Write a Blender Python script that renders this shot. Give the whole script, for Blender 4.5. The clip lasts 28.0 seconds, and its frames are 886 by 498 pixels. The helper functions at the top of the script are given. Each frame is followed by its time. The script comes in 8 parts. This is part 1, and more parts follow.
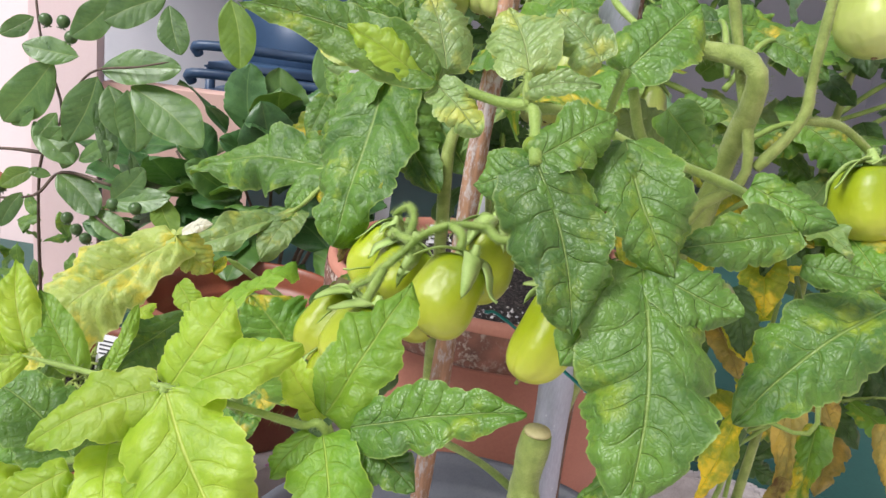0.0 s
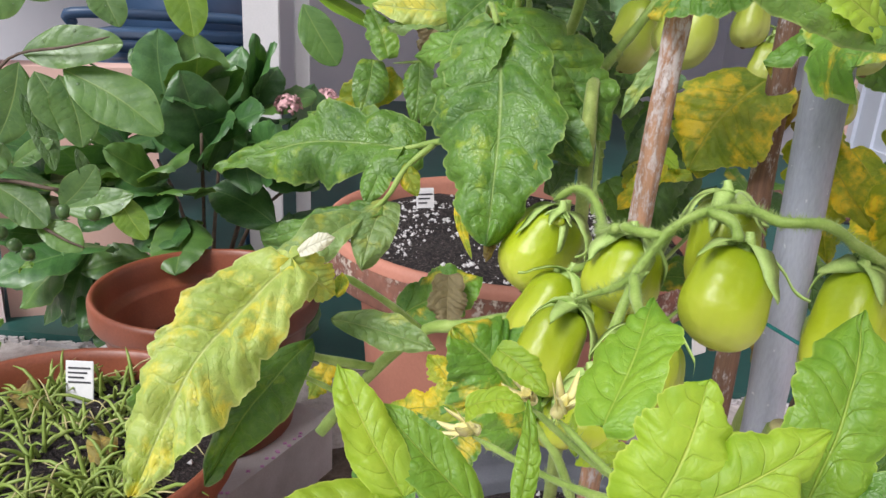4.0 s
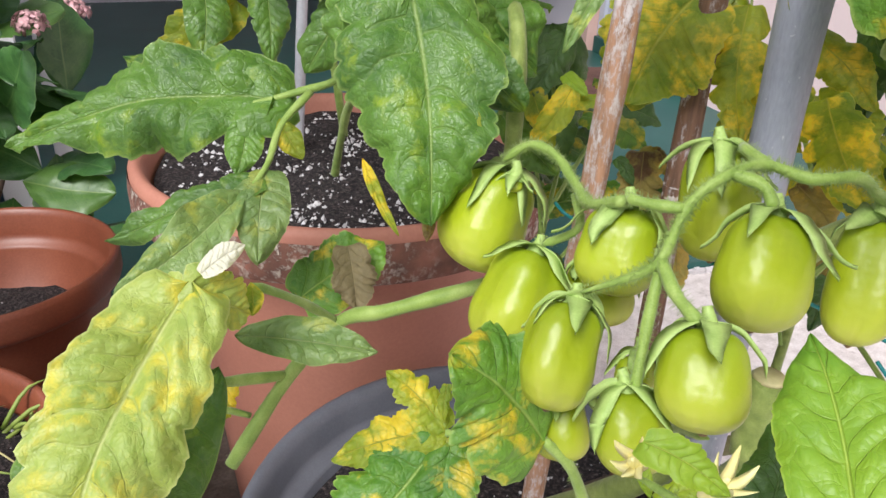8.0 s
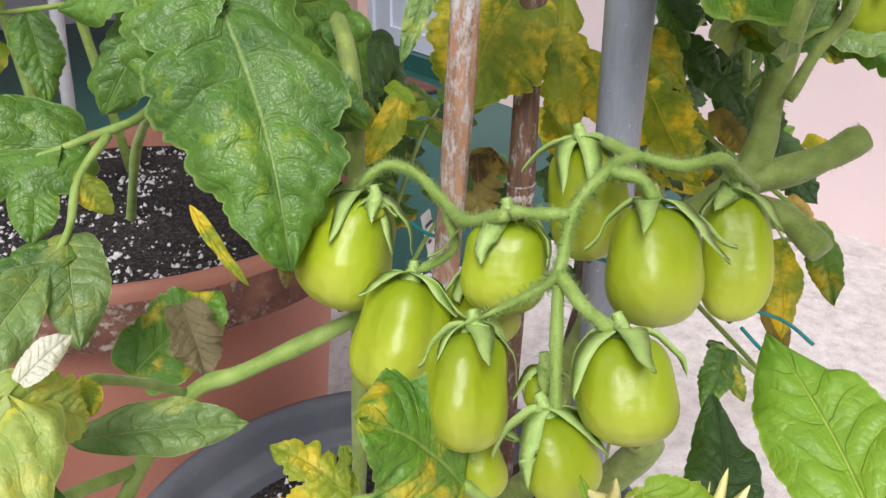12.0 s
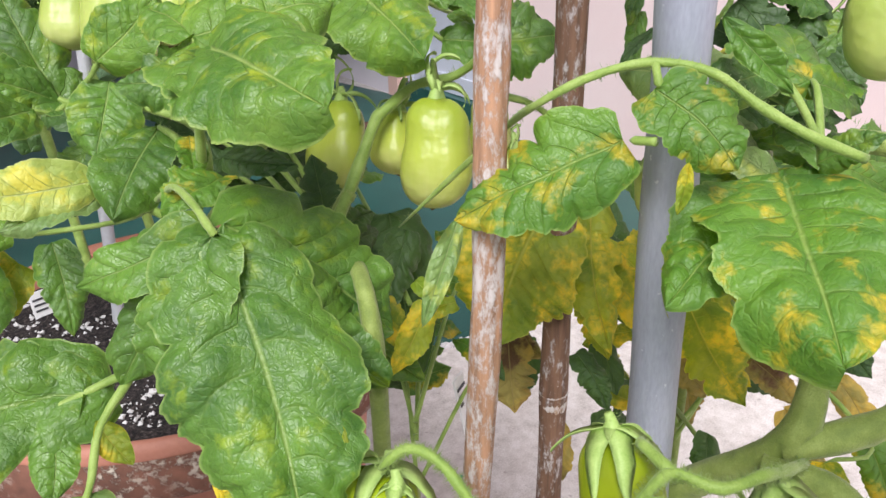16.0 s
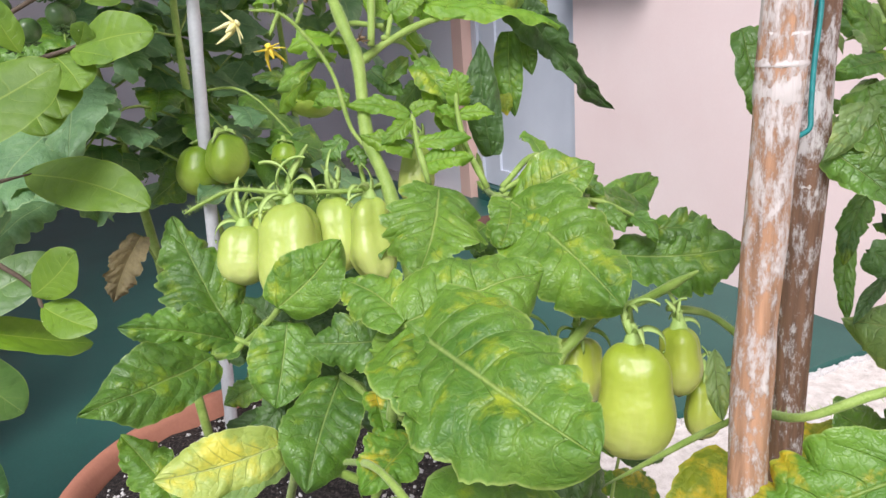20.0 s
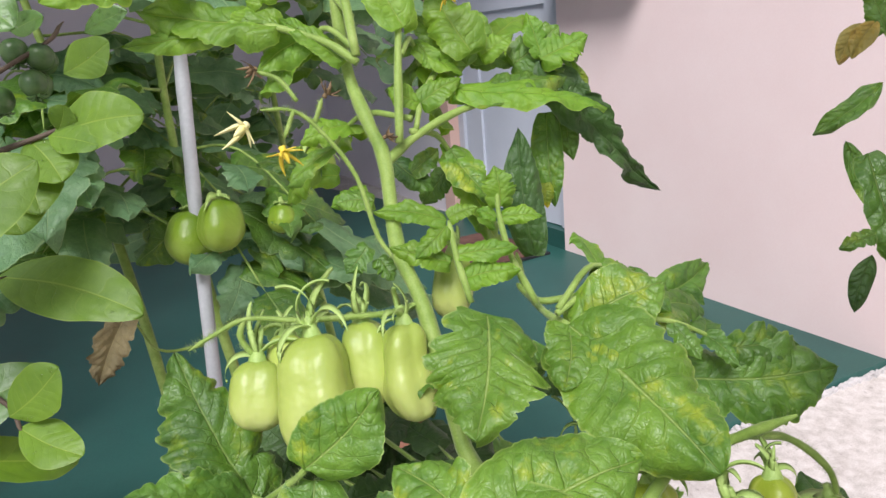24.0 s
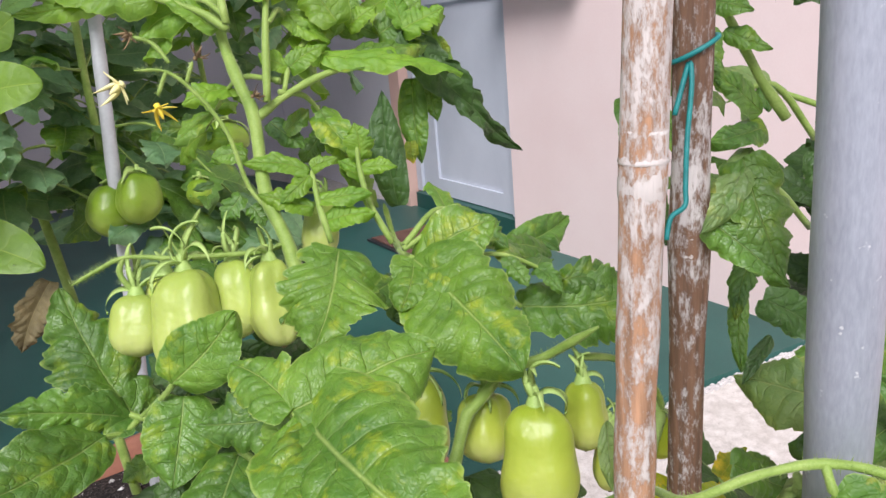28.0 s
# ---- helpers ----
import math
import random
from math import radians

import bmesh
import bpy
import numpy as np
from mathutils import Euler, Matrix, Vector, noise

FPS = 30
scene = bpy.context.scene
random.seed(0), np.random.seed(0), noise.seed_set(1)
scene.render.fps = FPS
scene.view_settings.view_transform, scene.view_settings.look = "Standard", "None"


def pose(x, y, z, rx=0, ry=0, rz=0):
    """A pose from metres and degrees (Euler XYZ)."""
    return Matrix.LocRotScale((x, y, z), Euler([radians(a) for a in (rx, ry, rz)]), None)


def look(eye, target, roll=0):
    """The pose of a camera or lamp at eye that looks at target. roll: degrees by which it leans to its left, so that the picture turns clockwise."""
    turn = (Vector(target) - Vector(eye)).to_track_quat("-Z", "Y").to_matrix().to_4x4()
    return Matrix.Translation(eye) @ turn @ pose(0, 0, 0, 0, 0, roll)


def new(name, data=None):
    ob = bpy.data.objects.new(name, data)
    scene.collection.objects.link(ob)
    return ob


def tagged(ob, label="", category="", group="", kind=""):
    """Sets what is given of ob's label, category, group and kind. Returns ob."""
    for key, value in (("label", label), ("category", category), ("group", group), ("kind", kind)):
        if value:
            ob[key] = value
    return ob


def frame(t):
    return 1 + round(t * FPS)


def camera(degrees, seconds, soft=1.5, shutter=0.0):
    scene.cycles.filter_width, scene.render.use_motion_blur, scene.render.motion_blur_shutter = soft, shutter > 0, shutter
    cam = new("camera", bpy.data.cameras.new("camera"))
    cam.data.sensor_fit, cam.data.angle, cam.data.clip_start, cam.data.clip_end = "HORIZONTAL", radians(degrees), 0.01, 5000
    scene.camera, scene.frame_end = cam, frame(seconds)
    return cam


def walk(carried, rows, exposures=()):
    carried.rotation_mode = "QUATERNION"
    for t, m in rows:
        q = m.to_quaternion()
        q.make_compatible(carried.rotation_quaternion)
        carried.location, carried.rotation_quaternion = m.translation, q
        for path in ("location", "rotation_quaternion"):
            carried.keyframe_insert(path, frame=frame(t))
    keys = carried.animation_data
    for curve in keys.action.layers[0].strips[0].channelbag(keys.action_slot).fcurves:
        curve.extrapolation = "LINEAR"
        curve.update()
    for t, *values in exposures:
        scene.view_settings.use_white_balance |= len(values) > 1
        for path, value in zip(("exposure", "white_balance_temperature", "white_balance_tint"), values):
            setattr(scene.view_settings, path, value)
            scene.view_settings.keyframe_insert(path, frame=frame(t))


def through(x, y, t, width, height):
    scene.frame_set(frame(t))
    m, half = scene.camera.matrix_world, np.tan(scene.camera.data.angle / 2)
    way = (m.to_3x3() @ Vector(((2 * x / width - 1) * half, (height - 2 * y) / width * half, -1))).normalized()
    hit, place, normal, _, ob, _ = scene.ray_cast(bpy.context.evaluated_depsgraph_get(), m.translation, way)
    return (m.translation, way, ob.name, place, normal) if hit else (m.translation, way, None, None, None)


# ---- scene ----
cam = camera(62.21, 28.0)
PATH = [
    (0, (0.0227, 0.0299, 0.8362), (0.0003, 1.9546, 0.2932), 7.75),
    (0.5, (0.0091, 0.0416, 0.8272), (-0.0327, 1.9526, 0.2390), 6.50),
    (1, (-0.0162, 0.0441, 0.8142), (-0.0676, 1.9494, 0.2081), 5.60),
    (1.5, (-0.0474, 0.0403, 0.8075), (-0.0615, 1.9312, 0.1562), 4.33),
    (2, (-0.0680, 0.0518, 0.8095), (0.0307, 1.9332, 0.1382), 4.43),
    (2.5, (-0.0794, 0.0767, 0.8120), (0.1112, 1.9452, 0.1248), 4.56),
    (3, (-0.0895, 0.0922, 0.8185), (0.1500, 1.9492, 0.1154), 3.83),
    (3.5, (-0.1061, 0.1067, 0.8308), (0.1447, 1.9626, 0.1289), 2.59),
    (4, (-0.1291, 0.1132, 0.8273), (0.1675, 1.9789, 0.1705), 3.23),
    (4.5, (-0.1399, 0.1200, 0.8292), (0.1567, 1.9701, 0.1298), 3.43),
    (6.5, (-0.1736, 0.1772, 0.8484), (0.3724, 1.8646, -0.0761), 5.75),
    (7, (-0.1680, 0.1949, 0.8492), (0.4469, 1.8612, -0.0701), 5.80),
    (7.5, (-0.1698, 0.2080, 0.8448), (0.6002, 1.8395, -0.0184), 4.28),
    (8, (-0.1785, 0.2124, 0.8349), (0.6576, 1.7975, -0.0531), 2.86),
    (8.5, (-0.1773, 0.2224, 0.8361), (0.7549, 1.7653, -0.0302), 1.21),
    (9, (-0.1716, 0.2218, 0.8352), (0.8564, 1.6791, -0.0700), 1.38),
    (9.5, (-0.1805, 0.2162, 0.8344), (0.8333, 1.6705, -0.0915), 1.08),
    (10, (-0.1810, 0.2188, 0.8370), (0.8627, 1.6712, -0.0583), 0.64),
    (10.5, (-0.1824, 0.2236, 0.8504), (0.8846, 1.6702, -0.0265), -0.45),
    (11, (-0.1810, 0.2490, 0.8505), (1.0038, 1.6171, -0.0007), -0.43),
    (11.5, (-0.1834, 0.2522, 0.8373), (1.0748, 1.5241, -0.0567), 0.45),
    (13.5, (-0.1735, 0.2551, 0.8265), (1.0934, 1.6411, 0.1380), 0.96),
    (14, (-0.1612, 0.2634, 0.8538), (1.0521, 1.6150, 0.0164), 0.53),
    (14.5, (-0.1563, 0.2634, 0.8746), (1.0295, 1.6420, 0.0420), -0.25),
    (15, (-0.1509, 0.2649, 0.8957), (0.9800, 1.6678, 0.0279), -0.93),
    (15.5, (-0.1477, 0.2666, 0.9039), (0.9899, 1.6798, 0.0621), -1.06),
    (16, (-0.1422, 0.2852, 0.9153), (1.0663, 1.6649, 0.1178), -1.30),
    (16.5, (-0.1378, 0.2912, 0.9255), (1.0537, 1.7239, 0.1989), -2.49),
    (17, (-0.1297, 0.2949, 0.9263), (1.0788, 1.7493, 0.2750), -2.29),
    (17.5, (-0.1316, 0.2982, 0.9455), (1.0461, 1.7884, 0.3190), -3.21),
    (18, (-0.1295, 0.3036, 0.9505), (1.0368, 1.8239, 0.3771), -2.96),
    (18.5, (-0.1340, 0.3126, 0.9602), (1.0584, 1.8239, 0.4181), -3.34),
    (19, (-0.1445, 0.3124, 0.9685), (1.0478, 1.8298, 0.4431), -3.95),
    (19.5, (-0.1522, 0.3174, 0.9698), (1.0172, 1.8551, 0.4519), -5.38),
    (20, (-0.1565, 0.3530, 0.9801), (0.9749, 1.9012, 0.4119), -4.19),
    (20.5, (-0.1555, 0.3782, 0.9851), (0.9926, 1.9090, 0.4033), -4.26),
    (21, (-0.1454, 0.3959, 0.9923), (1.0277, 1.9054, 0.4045), -4.66),
    (21.5, (-0.1406, 0.4093, 1.0062), (1.0440, 1.9080, 0.4141), -5.22),
    (22, (-0.1352, 0.4228, 1.0071), (1.0473, 1.9428, 0.4675), -4.96),
    (22.5, (-0.1286, 0.4366, 1.0195), (1.0664, 1.9312, 0.4382), -5.68),
    (24.5, (-0.1393, 0.3985, 1.0205), (1.0358, 1.9327, 0.5055), -5.09),
    (25, (-0.1322, 0.3690, 1.0449), (0.9937, 1.9765, 0.6598), -9.06),
    (25.5, (-0.1204, 0.3452, 1.0467), (1.0329, 1.9267, 0.6360), -9.29),
    (26, (-0.1161, 0.3152, 1.0370), (1.0111, 1.9058, 0.5904), -7.90),
    (26.5, (-0.1215, 0.2922, 1.0269), (0.9794, 1.8907, 0.5444), -6.73),
    (27, (-0.1360, 0.2951, 1.0183), (0.9674, 1.8825, 0.5057), -5.74),
    (27.5, (-0.1300, 0.3167, 1.0114), (1.0340, 1.8492, 0.4670), -5.14),
    (28, (-0.1305, 0.3485, 1.0032), (1.1185, 1.8032, 0.4342), -5.00),
]
walk(cam, [(t, look(eye, target, roll)) for t, eye, target, roll in PATH], [(0, 0.26, 6500, 10), (3, 0.20, 6500, 10), (8, 0.25, 6500, 10), (9, 0.18, 6500, 10), (10, 0.07, 6500, 10), (11, 0.07, 6500, 10), (14, -0.02, 6500, 10), (15.5, 0.2, 6500, 10), (17, 0.43, 6500, 10), (19, 0.38, 6500, 10), (22, 0.20, 6500, 10), (25, 0.17, 6500, 10), (28, 0.23, 6500, 10)])

# ---- daylight under a bright overcast sky ----
world = bpy.data.worlds.new("overcast")
scene.world = world
world.use_nodes = True
wn, wl = world.node_tree.nodes, world.node_tree.links
sky = wn.new("ShaderNodeTexSky")
sky.sky_type, sky.sun_disc, sky.sun_elevation, sky.sun_rotation = "NISHITA", False, radians(58), radians(215)
sky.dust_density, sky.air_density = 4.0, 1.2
grey = wn.new("ShaderNodeMix")
grey.data_type = "RGBA"
grey.inputs[0].default_value = 0.6
wl.new(sky.outputs[0], grey.inputs[6])
grey.inputs[7].default_value = (8.7, 9.0, 10.1, 1)
wl.new(grey.outputs[2], wn["Background"].inputs[0])
wn["Background"].inputs[1].default_value = 0.072
sun = new("sun", bpy.data.lights.new("sun", "SUN"))
sun.data.energy, sun.data.angle, sun.data.color = 3.5, radians(26), (1.0, 0.985, 0.99)
sun.matrix_world = look((-3.6, -2.4, 5.6), (0, 0.6, 0.6))


# ---- materials ----
def material(name):
    m = bpy.data.materials.new(name)
    m.use_nodes = True
    return m, m.node_tree.nodes, m.node_tree.links, m.node_tree.nodes["Principled BSDF"]


def ramp(n, l, source, stops):
    r = n.new("ShaderNodeValToRGB")
    while len(r.color_ramp.elements) < len(stops):
        r.color_ramp.elements.new(0.5)
    for e, (p, c) in zip(r.color_ramp.elements, stops):
        e.position, e.color = p, (*c, 1) if len(c) == 3 else c
    l.new(source, r.inputs[0])
    return r.outputs[0]


def grey_ramp(n, l, source, a, b, lo=0.0, hi=1.0):
    return ramp(n, l, source, [(a, (lo, lo, lo)), (b, (hi, hi, hi))])


def noise_tex(n, l, vec, scale, detail=4.0, rough=0.55):
    t = n.new("ShaderNodeTexNoise")
    t.inputs["Scale"].default_value, t.inputs["Detail"].default_value, t.inputs["Roughness"].default_value = scale, detail, rough
    l.new(vec, t.inputs["Vector"])
    return t.outputs["Fac"]


def mix(n, l, fac, a, b, kind="MIX"):
    m = n.new("ShaderNodeMix")
    m.data_type, m.blend_type = "RGBA", kind
    for i, v in ((0, fac), (6, a), (7, b)):
        if isinstance(v, (int, float)):
            m.inputs[i].default_value = v
        elif isinstance(v, tuple):
            m.inputs[i].default_value = (*v, 1)
        else:
            l.new(v, m.inputs[i])
    return m.outputs[2]


def calc(n, l, op, a, b=0.0):
    m = n.new("ShaderNodeMath")
    m.operation = op
    for i, v in enumerate((a, b)):
        if isinstance(v, (int, float)):
            m.inputs[i].default_value = v
        else:
            l.new(v, m.inputs[i])
    return m.outputs[0]


def bumped(n, l, p, height, strength=0.4, distance=0.002):
    b = n.new("ShaderNodeBump")
    b.inputs["Strength"].default_value, b.inputs["Distance"].default_value = strength, distance
    l.new(height, b.inputs["Height"])
    l.new(b.outputs[0], p.inputs["Normal"])


def plain(name, stops, scale=30.0, rough=0.6, bump=0.3, fine=400.0, metal=0.0, dist=0.002):
    """A surface whose colour runs through the stops by noise at two scales, with fine relief."""
    m, n, l, p = material(name)
    co = n.new("ShaderNodeTexCoord").outputs["Object"]
    big, small = noise_tex(n, l, co, scale, 5), noise_tex(n, l, co, fine, 3)
    f = calc(n, l, "ADD", calc(n, l, "MULTIPLY", big, 0.7), calc(n, l, "MULTIPLY", small, 0.3))
    l.new(ramp(n, l, f, stops), p.inputs["Base Color"])
    p.inputs["Roughness"].default_value, p.inputs["Metallic"].default_value = rough, metal
    bumped(n, l, p, f, bump, dist)
    return m


def leaf_material(name, dark, light, vein, sick=0.0, sick_colour=(0.55, 0.42, 0.03), brown=0.0, rough=0.48, through=0.25, net=0.5):
    """Leaf: lateral veins and a midrib along the blade, blotches between them, a soft glow of light from behind."""
    m, n, l, p = material(name)
    tc = n.new("ShaderNodeTexCoord")
    info = n.new("ShaderNodeObjectInfo")
    sep = n.new("ShaderNodeSeparateXYZ")
    l.new(tc.outputs["UV"], sep.inputs[0])
    u, v = sep.outputs[0], calc(n, l, "ABSOLUTE", calc(n, l, "SUBTRACT", calc(n, l, "MULTIPLY", sep.outputs[1], 2.0), 1.0))
    shift = n.new("ShaderNodeVectorMath")
    shift.operation = "ADD"
    off = n.new("ShaderNodeCombineXYZ")
    for i in range(3):
        l.new(calc(n, l, "MULTIPLY", info.outputs["Random"], 7.0 + 5 * i), off.inputs[i])
    l.new(tc.outputs["Object"], shift.inputs[0])
    l.new(off.outputs[0], shift.inputs[1])
    co = shift.outputs[0]
    wob = noise_tex(n, l, co, 60, 2)
    mid = grey_ramp(n, l, v, 0.010, 0.040, 1, 0)
    lat = calc(n, l, "ABSOLUTE", calc(n, l, "SUBTRACT", calc(n, l, "FRACT", calc(n, l, "ADD", u, calc(n, l, "MULTIPLY", wob, 0.10))), 0.5))
    side = calc(n, l, "MULTIPLY", grey_ramp(n, l, lat, 0.45, 0.495, 0, 1), grey_ramp(n, l, v, 0.25, 0.9, 0.75, 0.05))
    line = calc(n, l, "MAXIMUM", mid, side)
    warp = n.new("ShaderNodeTexNoise")
    warp.inputs["Scale"].default_value = 120.0
    l.new(co, warp.inputs["Vector"])
    bend = n.new("ShaderNodeVectorMath")
    bend.operation = "MULTIPLY_ADD"
    l.new(warp.outputs["Color"], bend.inputs[0])
    bend.inputs[1].default_value = (0.007, 0.007, 0.007)
    l.new(co, bend.inputs[2])
    puff = []
    for size, hi in ((135.0, 0.36), (430.0, 0.30)):
        vor = n.new("ShaderNodeTexVoronoi")
        vor.feature = "DISTANCE_TO_EDGE"
        vor.inputs["Scale"].default_value = size
        l.new(bend.outputs[0], vor.inputs["Vector"])
        puff.append(calc(n, l, "POWER", grey_ramp(n, l, vor.outputs["Distance"], 0.0, hi), 0.6))
    cell = calc(n, l, "ADD", calc(n, l, "MULTIPLY", puff[0], 0.38), calc(n, l, "MULTIPLY", puff[1], 0.13))
    patch = noise_tex(n, l, co, 38, 4)
    tone = calc(n, l, "ADD", calc(n, l, "ADD", calc(n, l, "MULTIPLY", patch, 0.45), calc(n, l, "MULTIPLY", noise_tex(n, l, co, 14, 2), 0.35)), calc(n, l, "MULTIPLY", noise_tex(n, l, co, 240, 3), 0.2))
    body = mix(n, l, grey_ramp(n, l, tone, 0.36, 0.64), dark, light)
    body = mix(n, l, grey_ramp(n, l, puff[0], 0.05, 0.45, 0.09 * min(1, net * 2), 0), body, vein)
    if sick:
        blot = noise_tex(n, l, co, 55, 5, 0.62)
        mask = grey_ramp(n, l, blot, 0.66 - 0.3 * sick, 0.80 - 0.3 * sick, 0, 0.9)
        mask = calc(n, l, "MULTIPLY", mask, grey_ramp(n, l, line, 0.0, 0.8, 1, 0.25))
        body = mix(n, l, mask, body, sick_colour)
    if brown:
        rot = noise_tex(n, l, co, 30, 6, 0.65)
        body = mix(n, l, grey_ramp(n, l, rot, 0.72 - 0.25 * brown, 0.80 - 0.25 * brown, 0, 0.95), body, (0.11, 0.05, 0.02))
    body = mix(n, l, calc(n, l, "MAXIMUM", calc(n, l, "MULTIPLY", mid, 0.7), calc(n, l, "MULTIPLY", side, 0.30)), body, vein)
    body = mix(n, l, grey_ramp(n, l, v, 0.955, 0.985, 0, 0.6), body, vein)
    hue = n.new("ShaderNodeHueSaturation")
    l.new(body, hue.inputs["Color"])
    l.new(calc(n, l, "ADD", 0.85, calc(n, l, "MULTIPLY", info.outputs["Random"], 0.3)), hue.inputs["Value"])
    body = hue.outputs[0]
    l.new(body, p.inputs["Base Color"])
    l.new(grey_ramp(n, l, patch, 0.3, 0.7, rough + 0.14, rough - 0.04), p.inputs["Roughness"])
    p.inputs["Specular IOR Level"].default_value = 0.72
    rough_grain = calc(n, l, "MULTIPLY", noise_tex(n, l, co, 900, 2), net * 0.14)
    h = calc(n, l, "SUBTRACT", calc(n, l, "ADD", calc(n, l, "ADD", calc(n, l, "MULTIPLY", cell, net), rough_grain), calc(n, l, "MULTIPLY", noise_tex(n, l, co, 125, 2, 0.45), net * 0.85)), calc(n, l, "MULTIPLY", line, min(0.26, net * 0.6)))
    bumped(n, l, p, h, 0.9, 0.0024)
    glow = n.new("ShaderNodeBsdfTranslucent")
    l.new(mix(n, l, 1.0, body, (1.25, 1.15, 0.45), "MULTIPLY"), glow.inputs["Color"])
    both = n.new("ShaderNodeMixShader")
    both.inputs[0].default_value = through
    l.new(p.outputs[0], both.inputs[1])
    l.new(glow.outputs[0], both.inputs[2])
    l.new(both.outputs[0], n["Material Output"].inputs["Surface"])
    return m


LEAF = {
    "mid": leaf_material("tomato_leaf", (0.034, 0.112, 0.012), (0.140, 0.290, 0.032), (0.28, 0.40, 0.11), sick=0.32, sick_colour=(0.26, 0.37, 0.02), rough=0.42),
    "fresh": leaf_material("fresh_leaf", (0.052, 0.150, 0.011), (0.185, 0.335, 0.034), (0.33, 0.44, 0.12), sick=0.32, sick_colour=(0.34, 0.41, 0.02), rough=0.42),
    "young": leaf_material("young_leaf", (0.21, 0.38, 0.016), (0.40, 0.56, 0.045), (0.53, 0.64, 0.13), through=0.42, net=0.24),
    "lush": leaf_material("lush_young_leaf", (0.10, 0.255, 0.012), (0.235, 0.41, 0.030), (0.37, 0.52, 0.09), through=0.36, net=0.35),
    "pale": leaf_material("pale_leaf", (0.11, 0.22, 0.050), (0.26, 0.37, 0.115), (0.37, 0.47, 0.19), sick=0.40, sick_colour=(0.44, 0.48, 0.08), rough=0.42),
    "yellow": leaf_material("yellow_green_leaf", (0.24, 0.36, 0.055), (0.46, 0.54, 0.13), (0.55, 0.61, 0.24), sick=0.50, sick_colour=(0.66, 0.60, 0.07), brown=0.04, net=0.4),
    "spot": leaf_material("yellow_spotted_leaf", (0.045, 0.155, 0.010), (0.15, 0.31, 0.025), (0.28, 0.40, 0.09), sick=0.46, sick_colour=(0.66, 0.50, 0.03), brown=0.02),
    "sick": leaf_material("yellowing_leaf", (0.13, 0.26, 0.02), (0.50, 0.56, 0.05), (0.60, 0.60, 0.11), sick=0.58, sick_colour=(0.95, 0.74, 0.06), brown=0.04, through=0.55, net=0.7),
    "dry": leaf_material("dry_leaf", (0.16, 0.14, 0.03), (0.36, 0.29, 0.07), (0.35, 0.27, 0.10), sick=0.6, sick_colour=(0.48, 0.33, 0.06), brown=0.7, rough=0.7),
    "tan": leaf_material("tan_dried_leaf", (0.12, 0.095, 0.045), (0.26, 0.21, 0.10), (0.32, 0.26, 0.13), rough=0.7),
    # leaf green darkened to stand for shade inside the foliage
    "shade_dark": leaf_material("shade_darkened_leaf", (0.022, 0.070, 0.010), (0.065, 0.15, 0.022), (0.12, 0.20, 0.07), through=0.22),
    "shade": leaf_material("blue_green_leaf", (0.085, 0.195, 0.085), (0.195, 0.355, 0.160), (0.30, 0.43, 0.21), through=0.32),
    "bleached": leaf_material("bleached_leaf", (0.56, 0.55, 0.42), (0.72, 0.71, 0.60), (0.66, 0.65, 0.52), rough=0.7),
    "hyd": leaf_material("hydrangea_leaf", (0.028, 0.10, 0.026), (0.085, 0.21, 0.055), (0.15, 0.28, 0.09), rough=0.36, through=0.22, net=0.2),
    "guava": leaf_material("glossy_oval_leaf", (0.055, 0.140, 0.028), (0.120, 0.240, 0.050), (0.20, 0.30, 0.08), rough=0.37, net=0.12),
    "lime": leaf_material("smooth_lime_leaf", (0.080, 0.175, 0.006), (0.145, 0.265, 0.012), (0.24, 0.34, 0.04), rough=0.50, net=0.10),
}
STEM = plain("stem_green", [(0.3, (0.14, 0.235, 0.03)), (0.5, (0.225, 0.335, 0.06)), (0.7, (0.34, 0.45, 0.12))], 90, 0.55, 0.5, 1400)
STEM.node_tree.nodes["Principled BSDF"].inputs["Sheen Weight"].default_value = 0.18
SEPAL = plain("sepal_green", [(0.3, (0.25, 0.39, 0.085)), (0.7, (0.44, 0.57, 0.19))], 120, 0.55, 0.4, 1200)
STEM_OLIVE = plain("olive_stem", [(0.3, (0.14, 0.20, 0.035)), (0.5, (0.225, 0.295, 0.06)), (0.7, (0.34, 0.41, 0.115))], 130, 0.6, 0.7, 1500)
STEM_OLIVE.node_tree.nodes["Principled BSDF"].inputs["Sheen Weight"].default_value = 0.18
STEM_OLD = plain("old_stem", [(0.3, (0.10, 0.10, 0.03)), (0.7, (0.22, 0.21, 0.08))], 50, 0.6, 0.5, 700)
TWIG = plain("brown_twig", [(0.3, (0.05, 0.03, 0.02)), (0.7, (0.14, 0.10, 0.07))], 80, 0.7, 0.5, 700)
TERRACOTTA = plain("terracotta_plastic", [(0.25, (0.135, 0.036, 0.018)), (0.5, (0.225, 0.063, 0.031)), (0.8, (0.31, 0.10, 0.053))], 9, 0.42, 0.15, 300)
TERRACOTTA_PINK = plain("faded_terracotta", [(0.25, (0.34, 0.13, 0.09)), (0.8, (0.52, 0.23, 0.16))], 6, 0.6, 0.2, 250)
GREY_TUB = plain("grey_plastic", [(0.3, (0.075, 0.082, 0.10)), (0.7, (0.14, 0.15, 0.175))], 12, 0.45, 0.1, 500)
PINK = plain("pink_wall_paint", [(0.3, (0.83, 0.65, 0.65)), (0.7, (0.88, 0.72, 0.72))], 3, 0.75, 0.25, 160)
